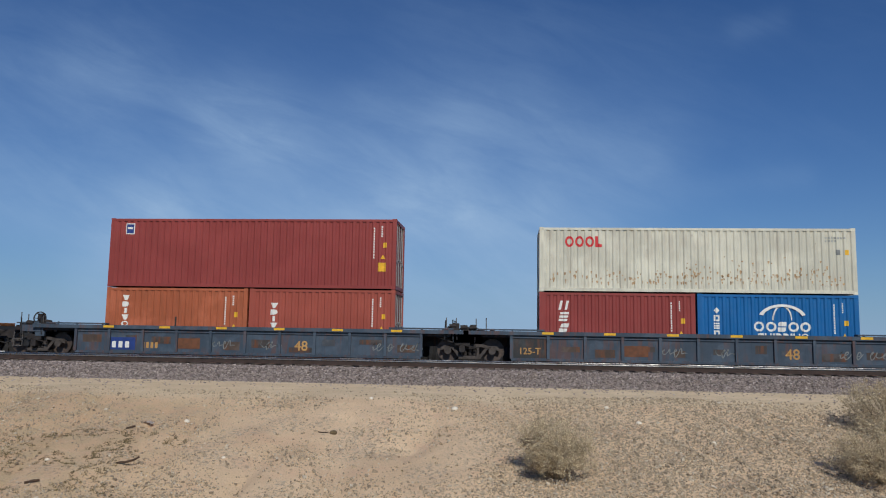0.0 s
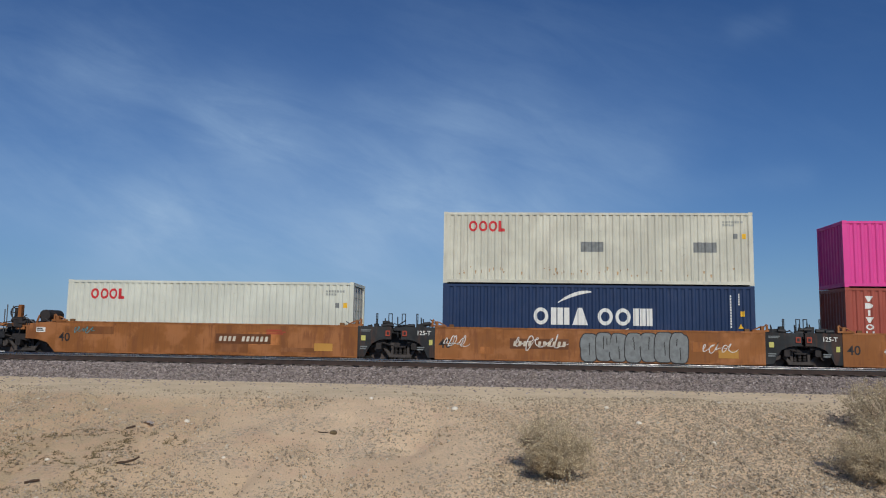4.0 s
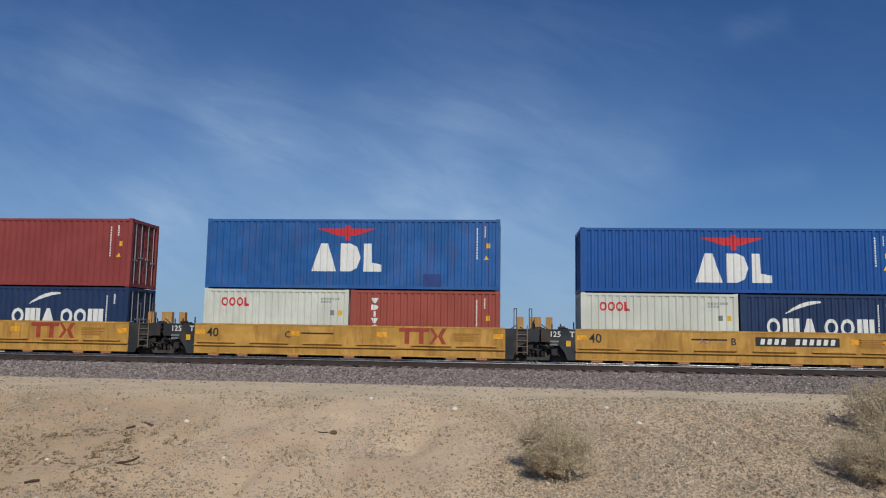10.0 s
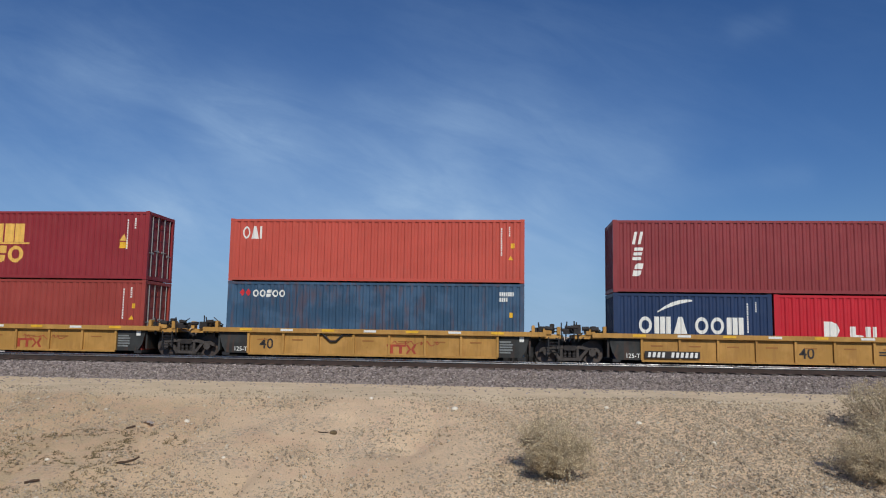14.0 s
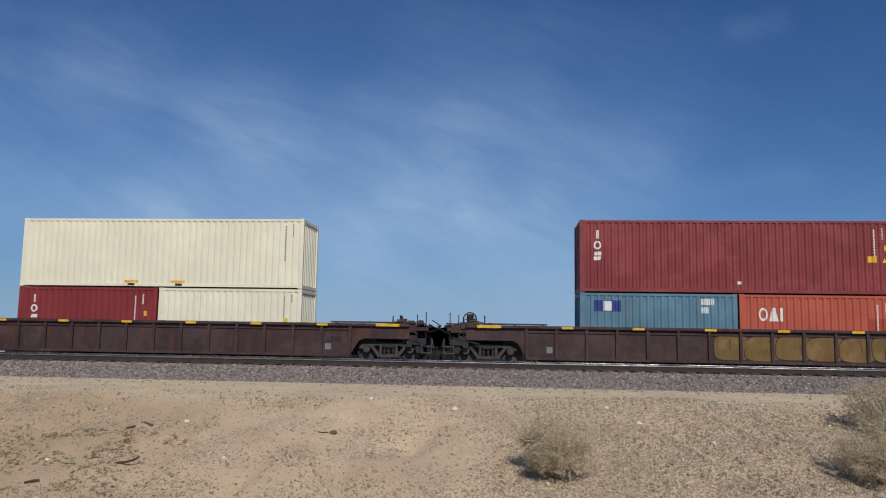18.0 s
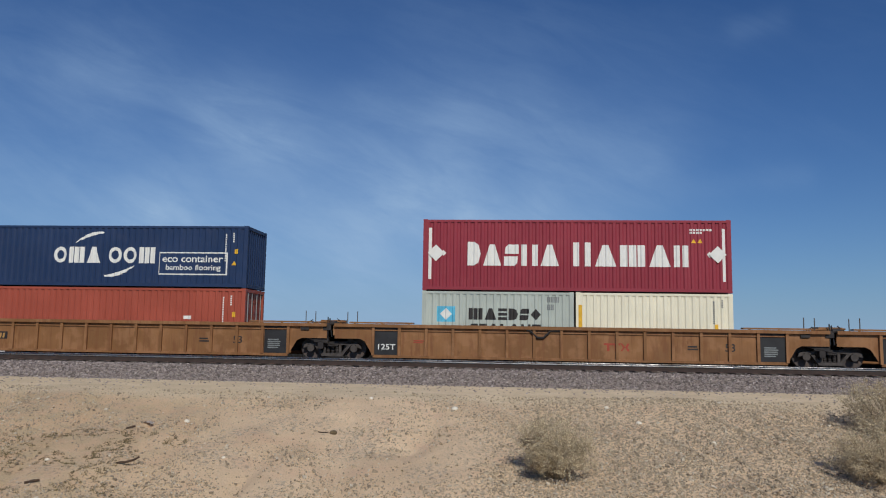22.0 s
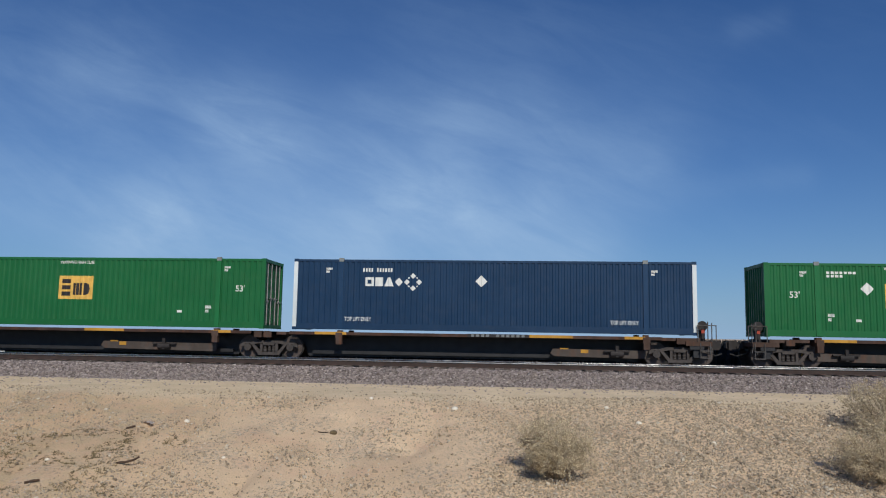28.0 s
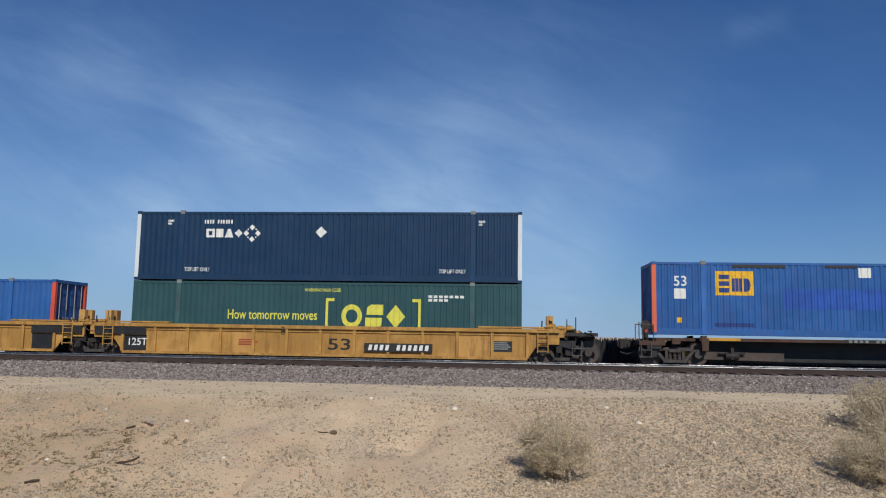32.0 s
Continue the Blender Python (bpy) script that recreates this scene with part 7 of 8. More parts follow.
        if edge:
            coupler(car, d * 8.9, d)
            hoop_rail(car, 7.0 if d > 0 else -8.3, -1.35, z1, 1.3, 0.28, BLACK)
            rods(car, [(d * 8.85, -1.3, 0.9, 1.95), (d * 8.6, -1.3, 1.1, 1.5)])
            brake_wheel(car, d * 8.2, -1.2, 1.72)
            end_clutter(car, d * 8.1, d, 1.16, mat)
        else:
            if d > 0:
                ladder(car, 7.25, -CAR_HALF + 0.06, 0.42, 1.05, BLACK)
        if d < 0:
            text_part("stencil", "125-T", 0.17, WHITE, car, (-hl - 0.58, -CAR_HALF + 0.08, 0.30))
        else:
            cbars(car, hl + 0.08, 0.34, 0.6, 0.52, 5, GREYM, -CAR_HALF + 0.085)
            cbar(car, "end_marker", hl + 0.86, 0.84, 0.18, 0.2, WHITE, -CAR_HALF + 0.085)
    yp = -CAR_HALF + 0.083
    if plate:
        cbar(car, "number_plate", -hl + 0.1, 0.30, 2.1, 0.28, DARKM, -CAR_HALF - 0.004)
        crow(car, -hl + 0.18, 0.34, 1.95, 0.2, 10, WHITE, 0.15, -CAR_HALF - 0.010)
        text_part("stencil", "40", 0.42, DARKM, car, (0.86, yp, 0.38))
        cbars(car, 3.8, 0.5, 0.5, 0.2, 2, DARKM, yp)
    else:
        text_part("stencil", "40", 0.42, DARKM, car, (-hl + 0.45, yp, 0.40))
        logo_at(car, 0.62, 0.30, 1.2, 0.36, yp)
        scribble(car, 0.9, 0.62, 1.9, 0.22, int(-left), NAVYM if small else FADEDRED, yp, 6, 0.012)
    for i in range(7):
        cbars(car, -hl + 0.35 + i * 1.443, 0.72, 0.6, 0.08, 1, paint((150, 100, 50), 0.3), yp)
    if v:
        piece("v_brace", ("v_brace",), lambda bm: [tube(bm, p, q, 0.045, n=6) for p, q in (((0, 0, 1.02), (0.12, 0, 1.02)), ((0.12, 0, 1.02), (0.42, 0, 0.74)), ((0.42, 0, 0.74), (0.66, 0, 0.74)), ((0.66, 0, 0.74), (0.94, 0, 1.02)), ((0.94, 0, 1.02), (1.3, 0, 1.02)))], STEEL, car, (-hl + 2.95, -CAR_HALF + 0.04, 0))
    truck(car, -7.85 if last else -7.80)
    if first:
        truck(car, 7.65)
    CARS.append((car, c))
    return car


def logo_at(car, x, z, w, h, y):
    logo_x(car, x, z, w, h, FADEDRED, FADEDRED, y)


def long_car(left, label, body, end_rgb, span, he, z0, z1, ribs, chord, tl, tr, hook_l, hook_r, wear, style):
    """A 48- or 53-foot ribbed well car; the 40-foot load stands in its middle."""
    c = left + (FT53 / 2 if style == "amber" else FT40 / 2)
    car, mat, dark = well_car(c, label, body, end_rgb, span, he, z0, z1, z1 - 0.58, ribs, chord, tl, tr, (0.5 + hook_l, 0.5 + hook_r), wear, open_ends=style == "blue")
    for i in range(6):
        x = -span + 2 * span * (i + 0.5) / 6
        if style in ("wine", "blue"):
            cbar(car, "reflector", x, z1 - 0.09, 0.45, 0.09, YEL, -CAR_HALF - 0.037)
    for d, hook, tx in ((-1, hook_l, tl), (1, hook_r, tr)):
        if hook:
            coupler(car, d * (he + 0.35), d, SPRAYED if style == "ochre" and d < 0 else STEEL)
            end_clutter(car, d * (he - 0.3), d, z1 - 0.30, mat)
            rods(car, [(d * (he + 0.30), -1.3, 0.9, z1 + 0.42), (d * (he - 0.35), -1.3, z1 - 0.2, z1 + 0.36), (d * (he + 0.65), -1.25, 0.85, z1 + 0.50)], BLACK if style != "blue" else DARKROD)
            piece("end_gear", ("end_gear", d, style), lambda bm: (bevel_box(bm, -0.7, 0.3, -1.35, -0.9, z1 - 0.30, z1 - 0.02, 0.02), box(bm, -0.35, 0.05, -1.3, -0.8, z1 - 0.02, z1 + 0.12), tube(bm, (-0.9, -1.3, z1 + 0.06), (0.3, -1.3, z1 + 0.02), 0.03, n=6)), mat, car, (d * (he - 0.1), 0, 0))
            if (style == "wine" and d < 0) or (style == "ochre" and d < 0) or style == "blue":
                brake_wheel(car, d * (he - 0.15), -1.2, z1 + 0.25)
        else:
            piece("end_gear", ("end_gear_in", d, style), lambda bm: (bevel_box(bm, -0.5, 0.35, -1.35, -0.9, z1 - 0.45, z1 - 0.04, 0.02), box(bm, -0.2, 0.2, -1.2, -0.5, z1 - 0.1, z1 + 0.16), tube(bm, (-0.5, -1.2, z1 + 0.05), (0.3, -1.2, z1 + 0.1), 0.035, n=6)), mat, car, (d * (he - 0.1), 0, 0))
            rods(car, [(d * (he - 0.9), -1.3, z1, z1 + 0.52), (d * (he - 0.5), -1.3, z1, z1 + 0.50)])
        if hook or d > 0:
            end_cluster(car, d * (he + (0.0 if hook else -0.25)), z1 - (0.12 if hook else 0.22 if style != "blue" else 0.05), int(-left) + d, mat if style in ("wine", "amber") else None)
        piece("walkway", ("walkway", style), lambda bm: bevel_box(bm, -1.3, 1.3, -CAR_HALF - 0.02, -CAR_HALF + 0.35, z1 + 0.04, z1 + 0.10, 0.01), mat, car, (d * (he - 1.9), 0, 0))
        piece("walkway_step", ("walkway_step", style), lambda bm: [box(bm, x, x + 0.06, -CAR_HALF, -CAR_HALF + 0.06, z1, z1 + 0.05) for x in (-1.1, 0, 1.1)], mat, car, (d * (he - 1.9), 0, 0))
    yp = -CAR_HALF + 0.084
    if style == "wine":
        for d in (-1, 1):
            cbar(car, "reflector", d * (he - 0.9) - 0.45, z1 - 0.09, 0.95, 0.11, YEL, -CAR_HALF - 0.037)
            # no opening is cut: a thin black box stands for the hole's shaded inside
            piece("access_hole", ("access_hole",), lambda bm: box(bm, -0.2, 0.2, -CAR_HALF + 0.078, -CAR_HALF + 0.10, 0.78, 0.95), BLACK, car, (d * 7.6, 0, 0))
            cbar(car, "data_panel", d * 7.3 - 0.12, 0.42, 0.24, 0.24, GREYM, yp)
    if style == "ochre":
        text_part("stencil", "53", 0.30, DARKM, car, (5.72, yp, 0.60))
        cbars(car, 4.3, 0.6, 0.45, 0.2, 2, DARKM, yp)
        cbars(car, -6.4, 0.7, 0.5, 0.14, 2, FADEDRED, yp)
    return car, mat, dark


RUSTY = paint((74, 56, 46), 0.5, 0.75)
SOOT = paint((66, 48, 40), 0.5, 0.75)
BELLY = paint((78, 70, 64), 0.4, 0.75)
STRIPE = paint((190, 140, 52), 0.4, 0.7)


def build_cars():
    spray_units()
    for left, f, l, letter, plate in ((-202.05, True, False, "B", True), (-217.45, False, False, "C", False), (-232.92, False, False, "D", False), (-248.27, False, False, "E", False), (-263.64, False, True, "A", True)):
        clean_unit(left, f, l, letter, plate)
    for left, f, l, plate, v in ((-283.35, True, False, True, False), (-299.04, False, False, False, True), (-314.77, False, False, False, False), (-330.46, False, False, False, True), (-346.25, False, True, False, True)):
        rib_unit(left, f, l, plate, v)
    # dusty blue 48-foot units
    LB = "dusty blue-grey ribbed well car with rust stains"
    for left, tl, tr, hl_, hr_ in ((1.26, -8.85, 9.05, 0, 0), (-16.73, -9.05, None, 1, 0)):
        car, mat, dark = long_car(left, LB, DUSTBLUE, (30, 32, 36), 7.2, 9.1, 0.16, 1.24, 10, 0.13, tl, tr, hl_, hr_, 0.55, "blue")
        yp = -CAR_HALF + 0.084
        if left < 0:
            cbar(car, "repaint_panel", -5.85, 0.26, 1.2, 0.5, NAVYM, yp)
            crow(car, -5.7, 0.34, 0.85, 0.26, 3, WHITE, 0, yp - 0.006)
            crow(car, -4.4, 0.34, 0.75, 0.24, 4, TAN, 0, yp)
            text_part("stencil", "48", 0.40, TAN, car, (2.05, yp, 0.34))
        else:
            cbar(car, "dark_panel", -7.12, 0.22, 1.34, 0.76, paint((54, 57, 58), 0.6), yp + 0.002)
            text_part("stencil", "125-T", 0.26, TAN, car, (-6.85, yp - 0.004, 0.36))
            text_part("stencil", "48", 0.40, TAN, car, (3.25, yp, 0.34))
        grimy = random.Random(int(left) + 40)
        for i in range(10):
            w, hh = grimy.uniform(0.35, 1.0), grimy.uniform(0.14, 0.34)
            cbar(car, "grime_patch", -7.1 + 1.44 * i + grimy.uniform(0.12, 1.25 - w), grimy.uniform(0.24, 0.86 - hh), w, hh, paint(grimy.choice(((66, 62, 60), (78, 66, 58), (54, 60, 66), (72, 78, 84))), 0.8), yp + 0.003)
        for i, (x, m) in enumerate(((-2.9, plain("rust_patch", (104, 66, 44), 0.8)), (-1.4, None), (0.6, None), (5.2, None), (6.3, None))):
            if m:
                cbar(car, "rust_patch", x, 0.34, 1.0, 0.42, m, yp)
            else:
                scribble(car, x, 0.35, 0.9, 0.4, 200 + i, GREYM, yp, 4, 0.016)
    LW = "dark maroon ribbed single well car with yellow reflectors"
    for left in (-367.80, -391.26, -414.73):
        car, mat, dark = long_car(left, LW, WINE, WINE, 8.2, 10.6, 0.20, 1.46, 14, 0.08, -9.72, 9.72, 1, 1, 0.45, "wine")
        if left > -380:
            bubbles(car, -0.9, 0.28, 7.0, 0.95, 6, 301, paint((120, 94, 52), 0.7), DARKM, -CAR_HALF + 0.08)
    LO = "orange-brown ribbed 53-foot well car, sun-faded"
    for left, tl, tr, hl_, hr_ in ((-438.16, -9.75, 9.72, 0, 1), (-457.63, -9.75, None, 0, 0), (-477.15, -9.62, None, 1, 0)):
        car, mat, dark = long_car(left, LO, UMBER, (48, 44, 42), 8.02, 9.6, 0.18, 1.44, 15, 0.11, tl, tr, hl_, hr_, 0.62, "ochre")
        yp = -CAR_HALF + 0.084
        for d, hook in ((-1, hl_), (1, hr_)):
            if not hook:
                x0 = 7.02 if d > 0 else -8.02
                cbar(car, "black_panel", x0, 0.24, 0.98, 1.10, BLACK, yp)
                if d < 0:
                    text_part("stencil", "125T", 0.22, WHITE, car, (x0 + 0.2, yp - 0.008, 0.45), 0.70)
                else:
                    cbars(car, x0 + 0.15, 0.4, 0.6, 0.4, 5, GREYM, yp - 0.006)
        if left != -457.63:
            cbar(car, "number_plate", 3.6 if left > -450 else -5.6, 0.62, 1.6, 0.3, DARKM, yp)
            crow(car, (3.6 if left > -450 else -5.6) + 0.1, 0.66, 1.4, 0.2, 9, TAN, 0.1, yp - 0.006)
        else:
            logo_at(car, 1.1, 0.55, 1.0, 0.3, yp)
            piece("v_brace", ("v_brace",), None, STEEL, car, (-1.9, -CAR_HALF + 0.03, 0.28))
    LA = "amber-yellow ribbed 53-foot well car with black ends"
    for left, tl, tr, hl_, hr_ in ((-681.09, -9.65, 9.82, 0, 1), (-700.65, -9.65, None, 0, 0)):
        car, mat, dark = long_car(left, LA, AMBER, (44, 44, 44), 8.3, 9.55, 0.18, 1.34, 12, 0.12, tl, tr, hl_, hr_, 0.55, "amber")
        yp = -CAR_HALF + 0.084
        if left > -690:
            text_part("stencil", "53", 0.46, DARKM, car, (0.30, yp, 0.40), 0.92)
            cbar(car, "number_plate", 1.8, 0.36, 2.75, 0.34, DARKM, -CAR_HALF - 0.004)
            crow(car, 1.92, 0.42, 2.5, 0.22, 10, WHITE, 0.15, -CAR_HALF - 0.010)
            text_part("stencil", "B", 0.22, DARKM, car, (-1.6, -CAR_HALF - 0.037, 1.08))
            cbar(car, "data_panel", 6.9, 0.44, 0.8, 0.42, BLACK, yp - 0.002)
            cbars(car, 6.96, 0.5, 0.68, 0.32, 4, GREYM, yp - 0.006)
            text_part("stencil", "125T", 0.30, WHITE, car, (-8.05, yp - 0.006, 0.45))
            cbars(car, -3.4, 0.5, 0.9, 0.28, 3, FADEDRED, yp)
        for d in (-1, 1):
            if not (d > 0 and hr_):
                cbar(car, "black_panel", 7.3 if d > 0 else -8.28, 0.24, 0.98, 0.62, BLACK, yp)
                cbar(car, "black_panel", 7.3 if d > 0 else -9.5, 0.90, 2.2, 0.32, BLACK, -CAR_HALF - 0.004)
            ladder(car, d * 8.9, -CAR_HALF - 0.02, 0.42, 1.45, mat)
            for k in (0, 0.55):
                piece("bolster_stand", ("bolster_stand",), lambda bm: (bevel_box(bm, -0.13, 0.13, -0.12, 0.12, 0, 0.55, 0.02), box(bm, -0.02, 0.02, -0.13, -0.12, 0.05, 0.5)), TAN, car, (d * (9.2 + 0), -0.9 + k, 1.34))
    spines = ((-500.17, 0, 1, -9.10, 7.33), (-518.58, 0, 0, -8.08, None), (-535.91, 0, 0, -7.95, None), (-553.15, 0, 0, -8.60, None), (-570.70, 1, 0, -7.20, None),
              (-589.41, 0, 1, -9.05, 7.40), (-606.76, 0, 0, -9.05, None), (-624.11, 0, 0, -9.10, None), (-641.66, 0, 0, -8.87, None), (-659.84, 1, 0, -7.20, None))
    for i, row in enumerate(spines):
        spine_car(i, *row)


def spine_car(i, left, hook_l, hook_r, tl, tr):
    """A low spine car: a deep centre beam, narrow deck edges with yellow stripes and outrigger arms under the box."""
    c = left + FT53 / 2
    car = thing("spine_car", "low rusty-brown spine car with yellow deck stripes", "railway car", "cars of the train")
    a, b = tl, (tr if tr else 8.3)
    piece("center_beam", ("center_beam", round(a, 2), round(b, 2)), lambda bm: (prism(bm, ((a, 0.62), (a + 1.32, 0.62), (a + 1.50, 0.12), (b - 1.50, 0.12), (b - 1.32, 0.62), (b, 0.62), (b, 1.05), (a, 1.05)), -0.40, 0.40), box(bm, a + 1.7, b - 1.7, -0.55, 0.55, 0.22, 0.36)), BLACK, car)
    z0, z1 = 1.00, 1.12
    for s in (-1, 1):
        y0, y1 = (-1.33, -1.17) if s < 0 else (1.17, 1.33)
        piece("deck_edge", ("deck_edge", round(a, 2), round(b, 2), s), lambda bm: (bevel_box(bm, a + 0.9, b - 0.7, y0, y1, z0, z1, 0.015)), SOOT, car)
    piece("deck", ("deck", round(a, 2), round(b, 2)), lambda bm: box(bm, a + 1.2, b - 1.0, -1.18, 1.18, 1.0, 1.03), BLACK, car)
    stripes = ((-6.4, 1.3), (1.2, 1.7), (5.6, 0.8))
    for k, (x, w) in enumerate(stripes):
        cbar(car, "yellow_stripe", x + 0.35 * ((i * 7 + k * 3) % 5 - 2), z0 + 0.015, w, 0.11, STRIPE, -1.338)
    if i in (0, 5, 9):
        cbar(car, "number_plate", -0.9, z0 + 0.005, 2.4, 0.13, DARKM, -1.342)
        crow(car, -0.8, z0 + 0.02, 2.2, 0.10, 10, GREYM, 0, -1.348)
    for x in (-6.096, 6.096):
        piece("outrigger", ("outrigger",), lambda bm: (bevel_box(bm, -0.14, 0.14, -1.36, 1.36, 0.86, 1.10, 0.02), bevel_box(bm, -0.12, 0.12, -1.36, -1.14, 0.62, 0.86, 0.02), bevel_box(bm, -0.10, 0.10, -1.24, -1.0, 1.10, 1.196, 0.01), bevel_box(bm, -0.10, 0.10, 1.0, 1.24, 1.10, 1.196, 0.01)), RUSTY, car, (x, 0, 0))
    belly = (2.4, 7.0) if i in (0, 5) else ((-7.6, -3.0) if i in (1, 2, 4, 9) else (1.0, 6.0))
    w = belly[1] - belly[0]
    piece("belly_beam", ("belly_beam", round(w, 2), i in (0, 5)), lambda bm: prism(bm, ((0.0, 0.42), (0.16, 0.30), (w - 0.06, 0.24), (w, 0.30), (w, 0.56), (0.10, 0.60)), -0.86, -0.78), BELLY, car, (belly[0], 0, 0))
    cbar(car, "yellow_plaque", belly[0] + w * (0.16 + 0.05 * (i % 3)), 0.44, 0.30, 0.14, STRIPE, -0.866)
    cbar(car, "yellow_plaque", belly[0] + w * 0.08, 0.58, 0.34, 0.06, STRIPE, -0.866)
    piece("belly_gear", ("belly_gear",), lambda bm: (box(bm, -0.5, 0.5, -1.0, -0.9, 0.50, 0.56), tube(bm, (-0.25, -0.95, 0.42), (0.25, -0.95, 0.42), 0.13, n=12), box(bm, -0.06, 0.06, -1.05, -0.95, 0.3, 0.75)), STEEL, car, ((belly[0] + belly[1]) / 2 + 0.3, 0, 0))
    if i == 8:
        piece("side_plate", ("side_plate",), lambda bm: prism(bm, ((0.0, 0.28), (0.15, 0.18), (3.6, 0.16), (4.9, 0.34), (5.1, 0.62), (5.1, 0.91), (0.0, 0.91)), -1.20, -1.14), RUSTY, car, (0.8, 0, 0))
        for x, w in ((1.7, 0.8), (4.1, 0.6), (6.1, 0.8)):
            cbar(car, "yellow_panel", x, 0.62, w, 0.26, YEL, -1.206)
    truck(car, tl, CAST)
    if tr:
        truck(car, tr, CAST)
    for d, hook, e in ((-1, hook_l, a), (1, hook_r, b)):
        piece("bolster_deck", ("bolster_deck",), lambda bm: (bevel_box(bm, -0.75, 0.75, -1.25, 1.25, 0.98, 1.10, 0.02), bevel_box(bm, -0.16, 0.16, -1.36, -1.2, 0.86, 1.10, 0.02)), RUSTY, car, (e if not (d > 0 and tr is None) else e - 0.4, 0, 0))
        if hook:
            coupler(car, d * 8.0, d, SPRAYED if i == 0 else STEEL)
            piece("end_sill", ("end_sill", d), lambda bm: bevel_box(bm, min(0, d * 1.0), max(0, d * 1.0), -1.3, 1.3, 0.80, 0.98, 0.02), RUSTY, car, (d * 7.6, 0, 0))
            hoop_rail(car, 8.05 if d > 0 else -8.75, -1.3, 0.98, 0.7, 0.62, DARKROD)
            rods(car, [(d * 8.45, -1.25, 0.95, 1.75), (d * 8.6, -1.25, 0.95, 1.7)])
            piece("hand_brake_stand", ("hand_brake_stand",), lambda bm: (box(bm, -0.10, 0.10, -0.1, 0.1, 0, 0.72), tube(bm, (0, -0.14, 0.6), (0, -0.1, 0.6), 0.2, n=14), box(bm, -0.05, 0.05, -0.2, -0.1, 0.1, 0.5)), STEEL, car, (d * 8.3, -0.9, 0.98))
            cbar(car, "brake_tag", d * 8.3 - 0.06, 1.30, 0.12, 0.16, FADEDRED, -1.105)
    CARS.append((car, c))


build_cars()


def bright_treads():
    """Worn bright treads on the shared wheel mesh."""
    me = MESHES[("wheelset",)]
    me.materials.append(plain("bright_tread", (74, 68, 64), 0.45, 0.4, 0.1, 6))
    for p in me.polygons:
        c = p.center
        if math.hypot(c.x, c.z) > 0.435:
            p.material_index = 1


bright_treads()


# ------------------------------------------------------------ road chassis under the raised box
def build_chassis():
    ch = thing("road_chassis", "black two-axle road chassis carrying a container on the spine car", "trailer chassis")
    for y in (-0.5, 0.5):
        piece("main_rail", ("main_rail",), lambda bm: bevel_box(bm, -7.9, 7.9, -0.08, 0.08, 0.78, 1.06, 0.02), BLACK, ch, (0, y, 0))
    for y in (-1.16, 1.16):
        piece("side_sill", ("chassis_sill",), lambda bm: bevel_box(bm, -8.05, 8.05, -0.05, 0.05, 0.96, 1.08, 0.01), STEEL, ch, (0, y, 0))
    for x in (-7.9, -4.0, 0.0, 4.0, 7.9):
        piece("cross_member", ("cross_member",), lambda bm: bevel_box(bm, -0.07, 0.07, -1.2, 1.2, 0.92, 1.07, 0.01), BLACK, ch, (x, 0, 0))
    for x in (-5.15, -3.92):
        ax = piece("axle", ("road_axle",), lambda bm: (tube(bm, (0, -1.2, 0.51), (0, 1.2, 0.51), 0.065, n=10), box(bm, -0.35, 0.35, -0.6, -0.45, 0.55, 0.80), box(bm, -0.35, 0.35, 0.45, 0.6, 0.55, 0.80)), BLACK, ch, (x, 0, 0))
        for s in (-1, 1):
            for y in (1.07, 0.78):
                ty = piece("tyre", ("tyre", s, y), lambda bm: (ring(bm, 0, s * y - 0.12, s * y + 0.12, 0.51, 0.29, 0.485, 26), ring(bm, 0, s * y - 0.09, s * y + 0.09, 0.51, 0.47, 0.51, 26)), plain("tyre_rubber", (38, 37, 36), 0.85), ax)
                if y > 1:
                    piece("rim", ("rim", s), lambda bm: (ring(bm, 0, s * y - 0.10, s * y + 0.06, 0.51, 0.15, 0.295, 22), tube(bm, (0, s * y - 0.02, 0.51), (0, s * y + 0.10, 0.51), 0.13, n=14)), plain("pale_rim", (196, 190, 176), 0.5), ty)
    piece("landing_gear", ("landing_gear",), lambda bm: [(box(bm, x - 0.06, x + 0.06, y - 0.06, y + 0.06, 0.0, 0.9), box(bm, x - 0.15, x + 0.15, y - 0.14, y + 0.14, -0.04, 0.02)) for x in (4.9,) for y in (-0.7, 0.7)], STEEL, ch)
    piece("hitch_stand", ("hitch_stand",), lambda bm: (tube(bm, (6.2, -0.4, 0.0), (7.2, -0.4, 0.82), 0.06, n=8), tube(bm, (6.2, 0.4, 0.0), (7.2, 0.4, 0.82), 0.06, n=8), tube(bm, (7.6, -0.3, 0.0), (7.3, -0.3, 0.82), 0.06, n=8), box(bm, 6.9, 7.6, -0.5, 0.5, 0.70, 0.80)), STEEL, ch)
    piece("mud_flap", ("mud_flap",), lambda bm: [box(bm, -6.0, -5.97, y - 0.3, y + 0.3, 0.2, 0.85) for y in (-0.92, 0.92)], BLACK, ch)
    piece("rear_bumper", ("rear_bumper",), lambda bm: (box(bm, -7.9, -7.82, -1.1, 1.1, 0.42, 0.54), box(bm, -7.88, -7.82, -0.5, -0.42, 0.5, 0.8), box(bm, -7.88, -7.82, 0.42, 0.5, 0.5, 0.8)), STEEL, ch)
    CARGO.append((ch, -641.66 + FT53 / 2, 2.17 - 1.085))


build_chassis()

